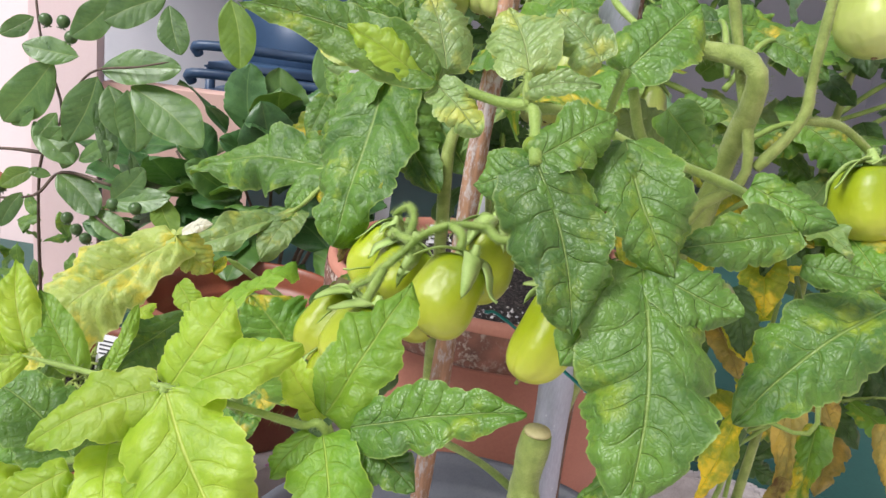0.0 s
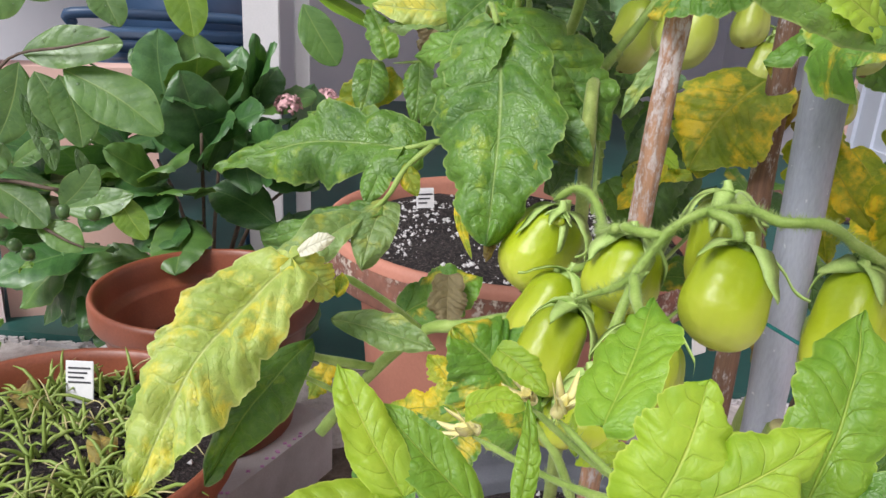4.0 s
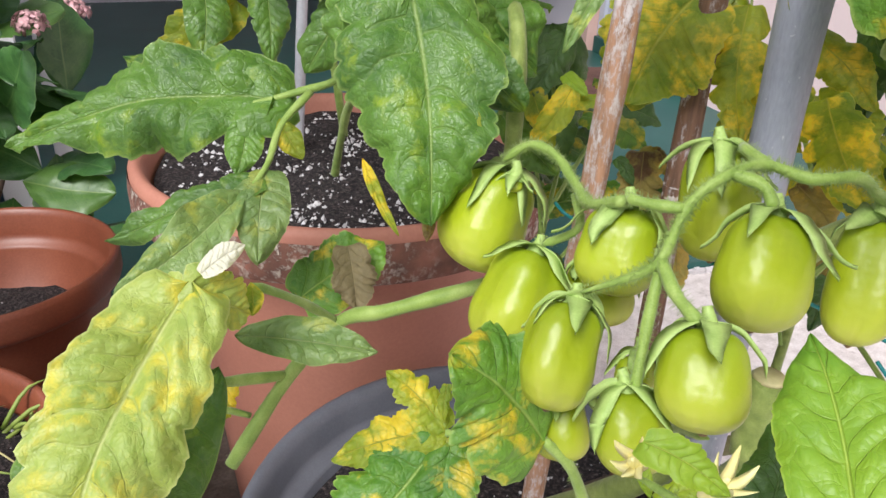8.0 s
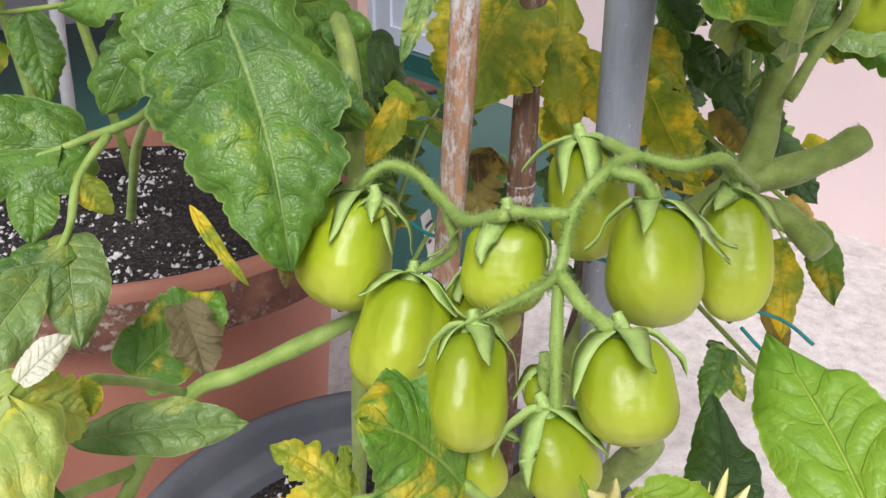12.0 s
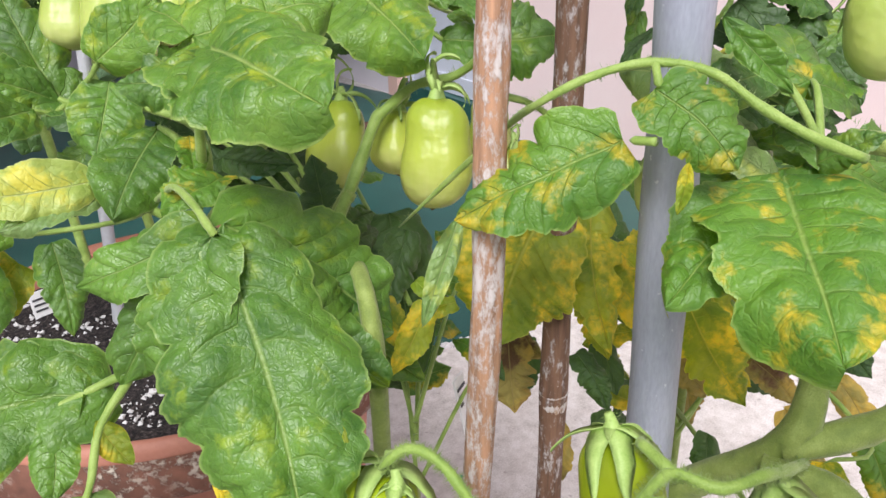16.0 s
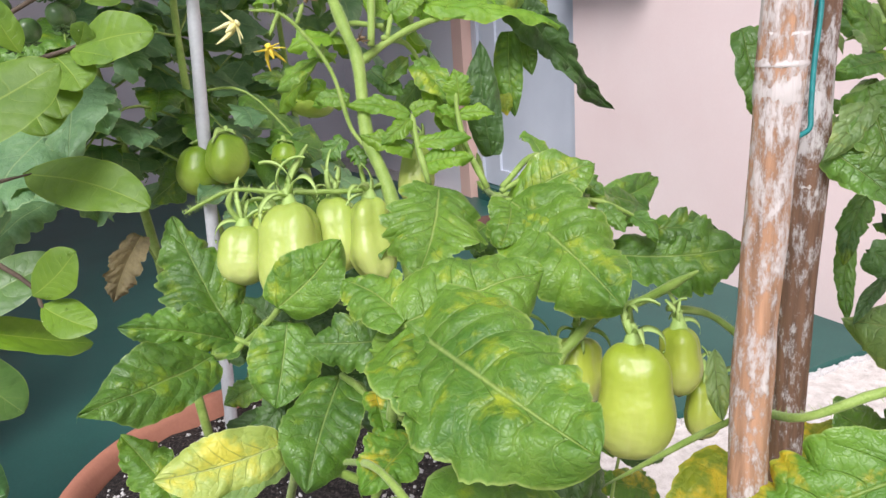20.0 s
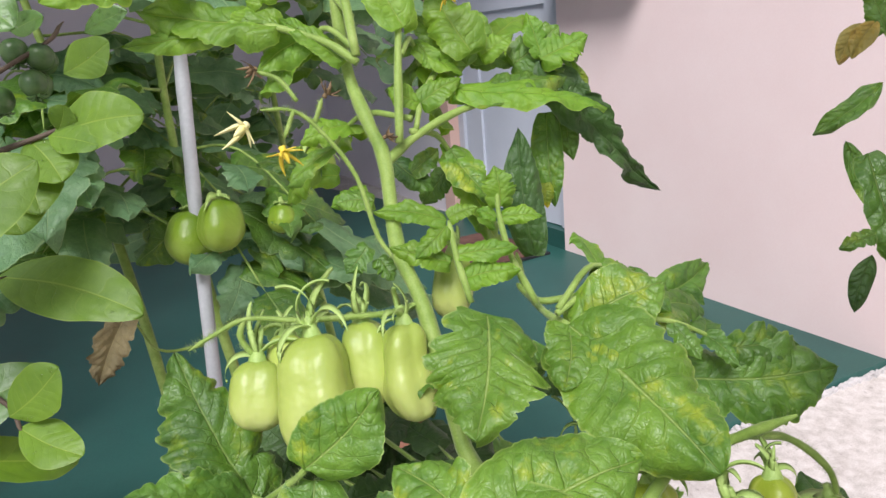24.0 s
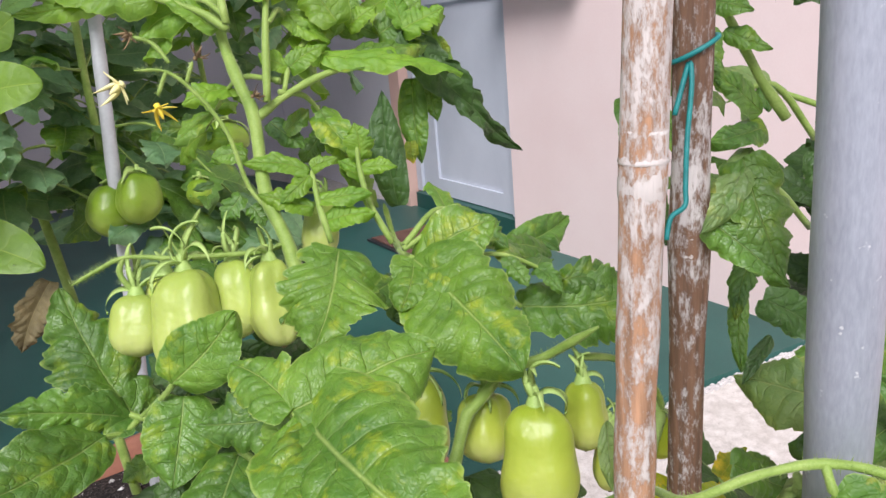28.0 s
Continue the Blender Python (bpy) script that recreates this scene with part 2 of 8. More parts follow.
PEACH = plain("peach_pillar_paint", [(0.3, (0.66, 0.42, 0.36)), (0.7, (0.74, 0.50, 0.44))], 3, 0.7, 0.2, 160)
LILAC = plain("shaded_lilac_paint", [(0.3, (0.68, 0.65, 0.71)), (0.7, (0.76, 0.72, 0.78))], 3, 0.75, 0.2, 160)
WHITE = plain("white_paint", [(0.3, (0.66, 0.66, 0.68)), (0.7, (0.80, 0.80, 0.82))], 5, 0.5, 0.1, 200)
DOOR = plain("pale_blue_door_paint", [(0.3, (0.50, 0.53, 0.62)), (0.7, (0.58, 0.61, 0.70))], 4, 0.5, 0.1, 200)
GREEN_FLOOR = plain("green_floor_paint", [(0.25, (0.015, 0.061, 0.053)), (0.5, (0.023, 0.089, 0.077)), (0.8, (0.034, 0.115, 0.098))], 2.5, 0.40, 0.1, 120)
GREEN_FLOOR.node_tree.nodes["Principled BSDF"].inputs["Specular IOR Level"].default_value = 0.3
SLAB = plain("pale_slab", [(0.3, (0.45, 0.43, 0.43)), (0.7, (0.66, 0.64, 0.65))], 14, 0.8, 0.4, 300)
ROD = plain("grey_rod", [(0.3, (0.34, 0.35, 0.38)), (0.7, (0.50, 0.51, 0.54))], 20, 0.5, 0.1, 300)
EARTH = plain("damp_earth", [(0.3, (0.045, 0.032, 0.024)), (0.5, (0.10, 0.07, 0.055)), (0.75, (0.22, 0.17, 0.14))], 18, 0.85, 0.9, 160, dist=0.008)
DARK = plain("dark_void", [(0.3, (0.012, 0.012, 0.016)), (0.7, (0.03, 0.03, 0.035))], 8, 0.4, 0.05)
BLUE = plain("blue_plastic", [(0.3, (0.03, 0.07, 0.15)), (0.7, (0.06, 0.12, 0.22))], 8, 0.4, 0.1)
CHROME = plain("chrome", [(0.3, (0.6, 0.6, 0.62)), (0.7, (0.8, 0.8, 0.8))], 20, 0.2, 0.02, metal=1.0)
TEAL = plain("teal_string", [(0.3, (0.0, 0.13, 0.14)), (0.7, (0.01, 0.25, 0.25))], 200, 0.5, 0.3, 1500)
MAT = plain("brown_door_mat", [(0.3, (0.05, 0.02, 0.015)), (0.7, (0.17, 0.08, 0.06))], 14, 0.9, 0.8, 300)
TAG = plain("white_tag_plastic", [(0.3, (0.68, 0.68, 0.70)), (0.7, (0.82, 0.82, 0.82))], 30, 0.5, 0.05)
INK = plain("dark_print", [(0.3, (0.03, 0.03, 0.035)), (0.7, (0.07, 0.07, 0.08))], 60, 0.6, 0.05)
PETAL = plain("yellow_petal", [(0.3, (0.72, 0.50, 0.02)), (0.7, (0.85, 0.70, 0.10))], 90, 0.5, 0.2)
CREAM = plain("cream_petal", [(0.3, (0.72, 0.64, 0.22)), (0.7, (0.84, 0.80, 0.48))], 90, 0.5, 0.2)
ROSE = plain("pink_petal", [(0.3, (0.62, 0.30, 0.34)), (0.7, (0.80, 0.52, 0.52))], 60, 0.5, 0.2)
MAUVE = plain("mauve_petal", [(0.3, (0.55, 0.22, 0.50)), (0.7, (0.72, 0.42, 0.68))], 60, 0.5, 0.2)
HUSK = plain("withered_brown", [(0.3, (0.05, 0.03, 0.015)), (0.7, (0.30, 0.20, 0.10))], 120, 0.8, 0.6)
BERRY = plain("dark_green_berry", [(0.3, (0.035, 0.085, 0.025)), (0.7, (0.095, 0.17, 0.05))], 80, 0.35, 0.15)
GRASSY = plain("weed_green", [(0.3, (0.13, 0.22, 0.03)), (0.7, (0.30, 0.37, 0.09))], 40, 0.5, 0.2)
STRAW = plain("straw", [(0.3, (0.34, 0.30, 0.12)), (0.7, (0.55, 0.50, 0.26))], 60, 0.6, 0.2)


def fruit_material(name, low, high, pale):
    m, n, l, p = material(name)
    tc = n.new("ShaderNodeTexCoord")
    info = n.new("ShaderNodeObjectInfo")
    sep = n.new("ShaderNodeSeparateXYZ")
    l.new(tc.outputs["UV"], sep.inputs[0])
    co = tc.outputs["Object"]
    big, fine = noise_tex(n, l, co, 45, 3), noise_tex(n, l, co, 2200, 2)
    mp = n.new("ShaderNodeMapping")
    mp.inputs["Scale"].default_value = (9, 0.8, 1)
    l.new(tc.outputs["UV"], mp.inputs[0])
    streak = noise_tex(n, l, mp.outputs[0], 1.0, 3)
    f = calc(n, l, "ADD", calc(n, l, "ADD", calc(n, l, "MULTIPLY", sep.outputs[1], 0.55), calc(n, l, "MULTIPLY", big, 0.25)), calc(n, l, "MULTIPLY", streak, 0.35))
    body = ramp(n, l, f, [(0.2, low), (0.6, high), (0.98, pale)])
    body = mix(n, l, grey_ramp(n, l, streak, 0.60, 0.75, 0, 0.45), body, pale)
    body = mix(n, l, grey_ramp(n, l, fine, 0.62, 0.75, 0, 0.22), body, pale)
    hue = n.new("ShaderNodeHueSaturation")
    l.new(body, hue.inputs["Color"])
    l.new(calc(n, l, "ADD", 0.86, calc(n, l, "MULTIPLY", info.outputs["Random"], 0.24)), hue.inputs["Value"])
    l.new(hue.outputs[0], p.inputs["Base Color"])
    p.inputs["Roughness"].default_value = 0.36
    p.inputs["Specular IOR Level"].default_value = 0.42
    p.inputs["Subsurface Weight"].default_value = 0.12
    p.inputs["Subsurface Radius"].default_value = (0.004, 0.006, 0.001)
    bumped(n, l, p, calc(n, l, "ADD", big, calc(n, l, "MULTIPLY", fine, 0.02)), 0.5, 0.005)
    return m


FRUIT = fruit_material("green_tomato_skin", (0.20, 0.285, 0.008), (0.315, 0.385, 0.014), (0.51, 0.54, 0.09))
FRUIT_STRIPED = fruit_material("striped_tomato_skin", (0.25, 0.34, 0.022), (0.40, 0.47, 0.065), (0.64, 0.66, 0.26))
# darker copy of the green skin; the back plant's shade is in the colour
FRUIT_SHADE = fruit_material("shade_darkened_tomato_skin", (0.13, 0.235, 0.015), (0.21, 0.32, 0.03), (0.33, 0.43, 0.09))
FRUIT_PALE = fruit_material("pale_tomato_skin", (0.28, 0.38, 0.06), (0.42, 0.50, 0.12), (0.60, 0.64, 0.25))


def bamboo_material(name, wood, white):
    m, n, l, p = material(name)
    co = n.new("ShaderNodeTexCoord").outputs["Object"]
    mp = n.new("ShaderNodeMapping")
    mp.inputs["Scale"].default_value = (165, 165, 65)
    l.new(co, mp.inputs[0])
    mp2 = n.new("ShaderNodeMapping")
    mp2.inputs["Scale"].default_value = (420, 420, 30)
    l.new(co, mp2.inputs[0])
    flake, grain = calc(n, l, "ADD", calc(n, l, "MULTIPLY", noise_tex(n, l, mp.outputs[0], 1.6, 9, 0.78), 0.75), calc(n, l, "MULTIPLY", noise_tex(n, l, co, 26, 3), 0.25)), noise_tex(n, l, mp2.outputs[0], 1.0, 5)
    sz = n.new("ShaderNodeSeparateXYZ")
    l.new(co, sz.inputs[0])
    flake = calc(n, l, "ADD", flake, calc(n, l, "MULTIPLY", calc(n, l, "SUBTRACT", sz.outputs[2], 0.45), 0.09))
    body = ramp(n, l, grain, [(0.3, tuple(c * 0.55 for c in wood)), (0.55, wood), (0.8, tuple(min(1, c * 1.35) for c in wood))])
    mask = grey_ramp(n, l, flake, white + 0.015, white + 0.10, 0, 0.85)
    l.new(mix(n, l, mask, body, (0.60, 0.56, 0.56)), p.inputs["Base Color"])
    p.inputs["Roughness"].default_value = 0.75
    bumped(n, l, p, calc(n, l, "ADD", mask, grain), 0.5, 0.0012)
    return m


BAMBOO = bamboo_material("weathered_bamboo", (0.41, 0.225, 0.135), 0.458)
BAMBOO_DARK = bamboo_material("dark_weathered_bamboo", (0.17, 0.09, 0.055), 0.495)


NODE = bamboo_material("whitened_node", (0.36, 0.24, 0.16), 0.40)


def pipe_material():
    m, n, l, p = material("galvanised_steel")
    co = n.new("ShaderNodeTexCoord").outputs["Object"]
    mp = n.new("ShaderNodeMapping")
    mp.inputs["Scale"].default_value = (1, 1, 0.25)
    l.new(co, mp.inputs[0])
    big, fine, spot = noise_tex(n, l, mp.outputs[0], 60, 5), noise_tex(n, l, mp.outputs[0], 900, 3), noise_tex(n, l, co, 260, 2)
    f = calc(n, l, "ADD", calc(n, l, "MULTIPLY", big, 0.6), calc(n, l, "MULTIPLY", fine, 0.4))
    body = ramp(n, l, f, [(0.3, (0.27, 0.29, 0.355)), (0.7, (0.44, 0.46, 0.545))])
    body = mix(n, l, grey_ramp(n, l, spot, 0.70, 0.74, 0, 0.6), body, (0.75, 0.75, 0.77))
    l.new(body, p.inputs["Base Color"])
    p.inputs["Metallic"].default_value = 0.3
    p.inputs["Roughness"].default_value = 0.5
    bumped(n, l, p, f, 0.2, 0.0008)
    return m


PIPE = pipe_material()


def soil_material():
    m, n, l, p = material("potting_soil")
    co = n.new("ShaderNodeTexCoord").outputs["Object"]
    big, fine = noise_tex(n, l, co, 40, 8, 0.7), noise_tex(n, l, co, 260, 4, 0.7)
    body = ramp(n, l, fine, [(0.40, (0.006, 0.005, 0.006)), (0.54, (0.040, 0.028, 0.028)), (0.68, (0.16, 0.125, 0.12))])
    l.new(body, p.inputs["Base Color"])
    p.inputs["Roughness"].default_value = 0.9
    bumped(n, l, p, calc(n, l, "ADD", big, fine), 1.0, 0.012)
    return m


SOIL = soil_material()
def drop_material():
    """Water: clear from above, glossy towards its rim."""
    m, n, l, p = material("rain_drop")
    n.remove(p)
    clear, shine, rim, both = n.new("ShaderNodeBsdfTransparent"), n.new("ShaderNodeBsdfGlossy"), n.new("ShaderNodeFresnel"), n.new("ShaderNodeMixShader")
    shine.inputs["Roughness"].default_value, rim.inputs["IOR"].default_value = 0.04, 1.5
    l.new(rim.outputs[0], both.inputs[0])
    l.new(clear.outputs[0], both.inputs[1])
    l.new(shine.outputs[0], both.inputs[2])
    l.new(both.outputs[0], n["Material Output"].inputs["Surface"])
    return m


DROP = drop_material()
PERLITE = plain("perlite", [(0.3, (0.42, 0.40, 0.40)), (0.7, (0.66, 0.65, 0.66))], 120, 0.8, 0.5, 900)


def concrete_material():
    m, n, l, p = material("rough_concrete")
    co = n.new("ShaderNodeTexCoord").outputs["Object"]
    stain, mid, fine = noise_tex(n, l, co, 2.2, 5), noise_tex(n, l, co, 34, 6, 0.65), noise_tex(n, l, co, 300, 3)
    f = calc(n, l, "ADD", calc(n, l, "MULTIPLY", mid, 0.6), calc(n, l, "MULTIPLY", fine, 0.4))
    body = ramp(n, l, f, [(0.3, (0.34, 0.31, 0.29)), (0.5, (0.58, 0.54, 0.52)), (0.7, (0.76, 0.73, 0.72))])
    pits = grey_ramp(n, l, noise_tex(n, l, co, 55, 3), 0.66, 0.72, 0, 0.5)
    body = mix(n, l, pits, body, (0.22, 0.18, 0.17))
    body = mix(n, l, grey_ramp(n, l, stain, 0.55, 0.75, 0, 0.45), body, (0.26, 0.22, 0.19))
    l.new(body, p.inputs["Base Color"])
    p.inputs["Roughness"].default_value = 0.85
    bumped(n, l, p, f, 0.8, 0.006)
    return m


CONCRETE = concrete_material()


# ---- builders ----
def put(name, verts, faces, mat, parent=None, label="", smooth=True, uv=None):
    me = bpy.data.meshes.new(name)
    me.from_pydata([tuple(map(float, v)) for v in verts], [], faces)
    if uv is not None:
        lay = me.uv_layers.new(name="UVMap")
        idx = np.empty(len(me.loops), dtype=np.int32)
        me.loops.foreach_get("vertex_index", idx)
        lay.data.foreach_set("uv", np.asarray(uv, dtype=np.float32)[idx].ravel())
    if smooth:
        me.polygons.foreach_set("use_smooth", [True] * len(me.polygons))
    me.materials.append(mat)
    me.update()
    ob = new(name, me)
    if parent is not None:
        ob.parent = parent
    if label:
        ob["label"] = label
    return ob


def base_of(name, label, category, at=(0, 0, 0), group="", kind=""):
    ob = new(name)
    ob.location = at
    ob.empty_display_size = 0.02
    return tagged(ob, label, category, group, kind)


def local(parent, p):
    """World point to the parent's own space (things are only moved, not turned)."""
    q = parent
    while q is not None:
        p = (p[0] - q.location[0], p[1] - q.location[1], p[2] - q.location[2])
        q = q.parent
    return p


def spline(points, n):
    """Catmull-Rom through the points, n samples."""
    P = np.array(points, float)
    if len(P) == 2:
        t = np.linspace(0, 1, n)[:, None]
        return P[0] * (1 - t) + P[1] * t
    P = np.vstack([2 * P[0] - P[1], P, 2 * P[-1] - P[-2]])
    k = len(P) - 3
    out = []
    for s in np.linspace(0, k - 1e-6, n):
        i = int(s)
        t = s - i
        a, b, c, d = P[i:i + 4]
        out.append(0.5 * (2 * b + (c - a) * t + (2 * a - 5 * b + 4 * c - d) * t * t + (3 * b - a - 3 * c + d) * t ** 3))
    return np.array(out)


def tube_data(points, radii, sides=8, n=None, wobble=0.0, seed=0):
    n = n or max(2, 5 * (len(points) - 1) + 1)
    C = spline(points, n)
    R = np.interp(np.linspace(0, 1, n), np.linspace(0, 1, len(radii)), radii)
    rng = np.random.RandomState(seed)
    if wobble:
        R = R * (1 + 1.6 * wobble * np.sin(np.arange(n) * 1.1 + seed + len(points)))
    T = np.gradient(C, axis=0)
    T /= np.linalg.norm(T, axis=1)[:, None] + 1e-12
    ref = np.array([0.31, 0.17, 0.93])
    if abs(T[0] @ ref) > 0.9:
        ref = np.array([0.9, 0.3, 0.1])
    verts, faces = [], []
    A = np.cross(T[0], ref)
    for i in range(n):
        A = A - T[i] * (A @ T[i])
        A /= np.linalg.norm(A)
        B = np.cross(T[i], A)
        for s in range(sides):
            a = 2 * math.pi * s / sides
            r = R[i] * (1 + wobble * rng.uniform(-1, 1))
            verts.append(C[i] + r * (math.cos(a) * A + math.sin(a) * B))
    for i in range(n - 1):
        for s in range(sides):
            t = (s + 1) % sides
            faces.append((i * sides + s, i * sides + t, (i + 1) * sides + t, (i + 1) * sides + s))
    faces.append(tuple(range(sides))[::-1])
    faces.append(tuple((n - 1) * sides + s for s in range(sides)))
    return verts, faces


def join(pieces):
    verts, faces = [], []
    for v, f in pieces:
        k = len(verts)
        verts.extend(v)
        faces.extend(tuple(i + k for i in g) for g in f)
    return verts, faces


def hairs(points, radius, length, count, seed):
    """Fine hairs standing off a stem."""
    C = spline(points, 40)
    rng = np.random.RandomState(seed)
    verts, faces = [], []
    for _ in range(count):
        i = rng.randint(0, 39)
        c = C[i] + (C[i + 1] - C[i]) * rng.rand()
        t = C[i + 1] - C[i]
        t /= np.linalg.norm(t) + 1e-9
        d = rng.normal(size=3)
        d -= t * (d @ t)
        d /= np.linalg.norm(d)
        s = np.cross(d, t)
        L = length * rng.uniform(0.25, 1.2)
        a = c + d * radius * 0.9
        k = len(verts)
        w = 0.00011
        verts += [a + s * w, a - s * w * 0.5 + t * w, a - s * w * 0.5 - t * w, a + d * L + t * rng.uniform(-0.3, 0.3) * L]
        faces += [(k, k + 1, k + 3), (k + 1, k + 2, k + 3), (k + 2, k, k + 3)]
    return verts, faces


def stem(parent, points, r0, r1, name="stem", mat=None, label="", hair=0, sides=9, seed=1):
    pts = [local(parent, p) for p in points]
    fine = ("stalk" in name or r1 < 0.0024) and "cut" not in name
    v, f = tube_data(pts, [r0 + (r1 - r0) * k / 15 for k in range(15)] + [r1 * (0.3 if fine else 0.9)], sides, wobble=0.05, seed=seed)
    if hair:
        v, f = join([(v, f), hairs(pts, 0.5 * (r0 + r1), 0.0028 if name == "truss_stem" else 0.0022, int(hair * (1.9 if name == "truss_stem" else 1.5)), seed)])
    return put(name, v, f, mat or STEM, parent, label)


def box_data(lo, hi, bevel=0.0):
    bm = bmesh.new()
    bmesh.ops.create_cube(bm, size=1)
    for v in bm.verts:
        v.co = Vector([lo[i] + (v.co[i] + 0.5) * (hi[i] - lo[i]) for i in range(3)])
    if bevel:
        bmesh.ops.bevel(bm, geom=bm.edges[:], offset=bevel, segments=2, affect="EDGES")
    bm.verts.index_update()
    data = [tuple(v.co) for v in bm.verts], [tuple(v.index for v in f.verts) for f in bm.faces]
    bm.free()
    return data


def lathe_data(profile, n=48, squash=None):
    verts, faces = [], []
    for r, z in profile:
        for s in range(n):
            a = 2 * math.pi * s / n
            verts.append((r * math.cos(a), r * math.sin(a), z))
    for i in range(len(profile) - 1):
        for s in range(n):
            t = (s + 1) % n
            faces.append((i * n + s, i * n + t, (i + 1) * n + t, (i + 1) * n + s))
    return verts, faces


def scallops(u, count, sharp, rng):
    """0 in the notches of a margin, 1 on the crest of its rounded lobes, which lean towards the tip."""
    x = u * count + 0.22 * np.sin(u * 5.0 + rng.uniform(0, 6)) + rng.uniform(0.0, 0.3)
    k = np.floor(x).astype(int)
    f = x - k
    depth = rng.uniform(0.55, 1.2, count + 4)[k]
    return depth * (1 - np.abs(np.sin(math.pi * f ** 0.75)) ** sharp)


def blade(length, width, seed=0, lobes=0, cut=0.25, teeth=0.0, curl=0.3, fold=0.15, wave=0.06, quilt=0.035, twist=0.0, round_base=0.6, point=1.3, roll=0.13, nu=64, nv=9, rows=7):
    """A leaf blade along +x from the origin, upper side +z: a broad outline with rounded lobes and teeth, swollen between sunken side veins, folded, curled and waved."""
    rng = np.random.RandomState(seed)
    u = np.linspace(0, 1, nu)
    v = np.linspace(-1, 1, 2 * nv + 1)
    w = (u ** (0.8 * round_base)) * (1 - u) ** (1.0 / point)
    w = 0.5 * width * w / w.max()
    half, phase = [], []
    for s in range(2):
        m = np.ones(nu)
        fade = np.clip((1 - u) * 2.5, 0, 1) * np.clip(u * 6, 0.25, 1)
        if lobes:
            m *= 1 - cut * fade * scallops(u, lobes + 1, 0.62, rng)
        if teeth:
            m *= 1 - teeth * np.clip((1 - u) * 5, 0, 1) * scallops(u, rng.randint(8, 11), 0.8, rng)
            saw = u * rng.randint(13, 18) + 0.5 * np.sin(u * 9 + rng.uniform(0, 6))
            m *= 1 - min(0.10, 0.8 * teeth) * np.clip((1 - u) * 8, 0, 1) * (1 - (saw - np.floor(saw))) ** 1.5 * rng.uniform(0.4, 1.0, 24)[np.clip(np.floor(saw).astype(int) + 1, 0, 23)]
        m *= 1 + 0.06 * np.sin(u * 7 + rng.uniform(0, 6)) + rng.uniform(-0.06, 0.06)
        half.append(w * m)
        phase.append(rng.uniform(0, 6))
    U, V = np.meshgrid(u, v, indexing="ij")
    A = np.abs(V)
    H = np.where(V < 0, half[0][:, None], half[1][:, None])
    X = length * U * 0.96 + H * A * 0.62 * (1 - 0.8 * U)
    if round_base < 0.5:
        X -= H * A ** 2 * 0.95 * np.exp(-U * 7)
    Y = H * V * (1 - 0.06 * A)
    ph = np.where(V < 0, phase[0], phase[1])
    S = rows * (U + 0.045 * np.sin(U * 8 + ph) + 0.03 * np.sin(A * 5 + ph) - 0.10 * A ** 2) + np.where(V < 0, 0.0, 0.4)
    fr = S - np.floor(S)
    q = np.abs(np.sin(math.pi * fr)) ** 0.7
    cell = np.floor(S) * 1.7 + ph
    q2 = np.abs(np.sin(math.pi * (A * 2.6 + 0.5 * np.sin(cell)))) ** 0.6
    amp = quilt * length * 0.50
    Z = amp * (q * (0.5 + 0.7 * q2) - 0.45) * np.clip(A * 3.5, 0, 1) * (1 - 0.3 * A) * (1 + 0.5 * np.sin(cell * 2.3))
    p = rng.uniform(0, 6, 12)
    for k in range(2):
        f = (7, 17)[k] / length
        Z += quilt * length * (0.32, 0.16)[k] * np.sin(X * f + p[k]) * np.sin(Y * f * 1.2 + p[k + 3])
    Z += fold * np.abs(Y) - 0.5 * amp * np.exp(-(V / 0.09) ** 2)
    Z += wave * length * A ** 2.5 * (np.sin(U * 10 + p[6] + V) + 0.7 * np.sin(U * 21 + p[7] - 2 * V)) * 0.55
    Z -= roll * width * A ** 3 * (1 + 0.9 * np.sin(U * 6 + p[8] + V))
    # curl along the midrib
    ang = curl * U ** 1.3 + 1e-6
    Xc = X * np.sinc(ang / math.pi / 1.0) ** 0.5 + Z * np.sin(ang)
    Zc = Z * np.cos(ang) - X * np.sin(ang * 0.6)
    X, Z = Xc, Zc
    Y = Y + length * 0.05 * np.sin(math.pi * U) * math.sin(p[9])
    if twist:
        a = twist * U
        Y, Z = Y * np.cos(a) - Z * np.sin(a), Y * np.sin(a) + Z * np.cos(a)
    X = X * length / max(1e-6, float(X[-1, nv]))
    slope = Z[-1, nv] / length
    Z = Z - X * slope
    k = 2 * nv + 1
    verts = np.stack([X, Y, Z], -1).reshape(-1, 3)
    faces = [(i * k + j, (i + 1) * k + j, (i + 1) * k + j + 1, i * k + j + 1) for i in range(nu - 1) for j in range(k - 1)]
    uv = np.stack([S, (V + 1) / 2], -1).reshape(-1, 2)
    return verts, faces, uv


def leaf(parent, base, tip, face, width=0.6, mat="mid", name="leaflet", label="", bow=0.0, **shape):
    """One blade from base to tip (world), its upper side towards face, as wide as width times its length."""
    a, b, up = Vector(local(parent, base)), Vector(local(parent, tip)), Vector(face)
    ax = b - a
    L = ax.length
    ax.normalize()
    z = (up - ax * up.dot(ax)).normalized()
    y = z.cross(ax)
    shape.setdefault("seed", int(abs(base[0] * 7919 + base[1] * 104729 + tip[2] * 1299709 + tip[0] * 3571)) % 100000)
    verts, faces, uv = blade(L, L * width, **shape)
    ob = put(name, verts, faces, LEAF[mat], parent, label, uv=uv)
    ob.matrix_basis = Matrix.Translation(a) @ Matrix((ax, y, z)).transposed().to_4x4()
    return ob


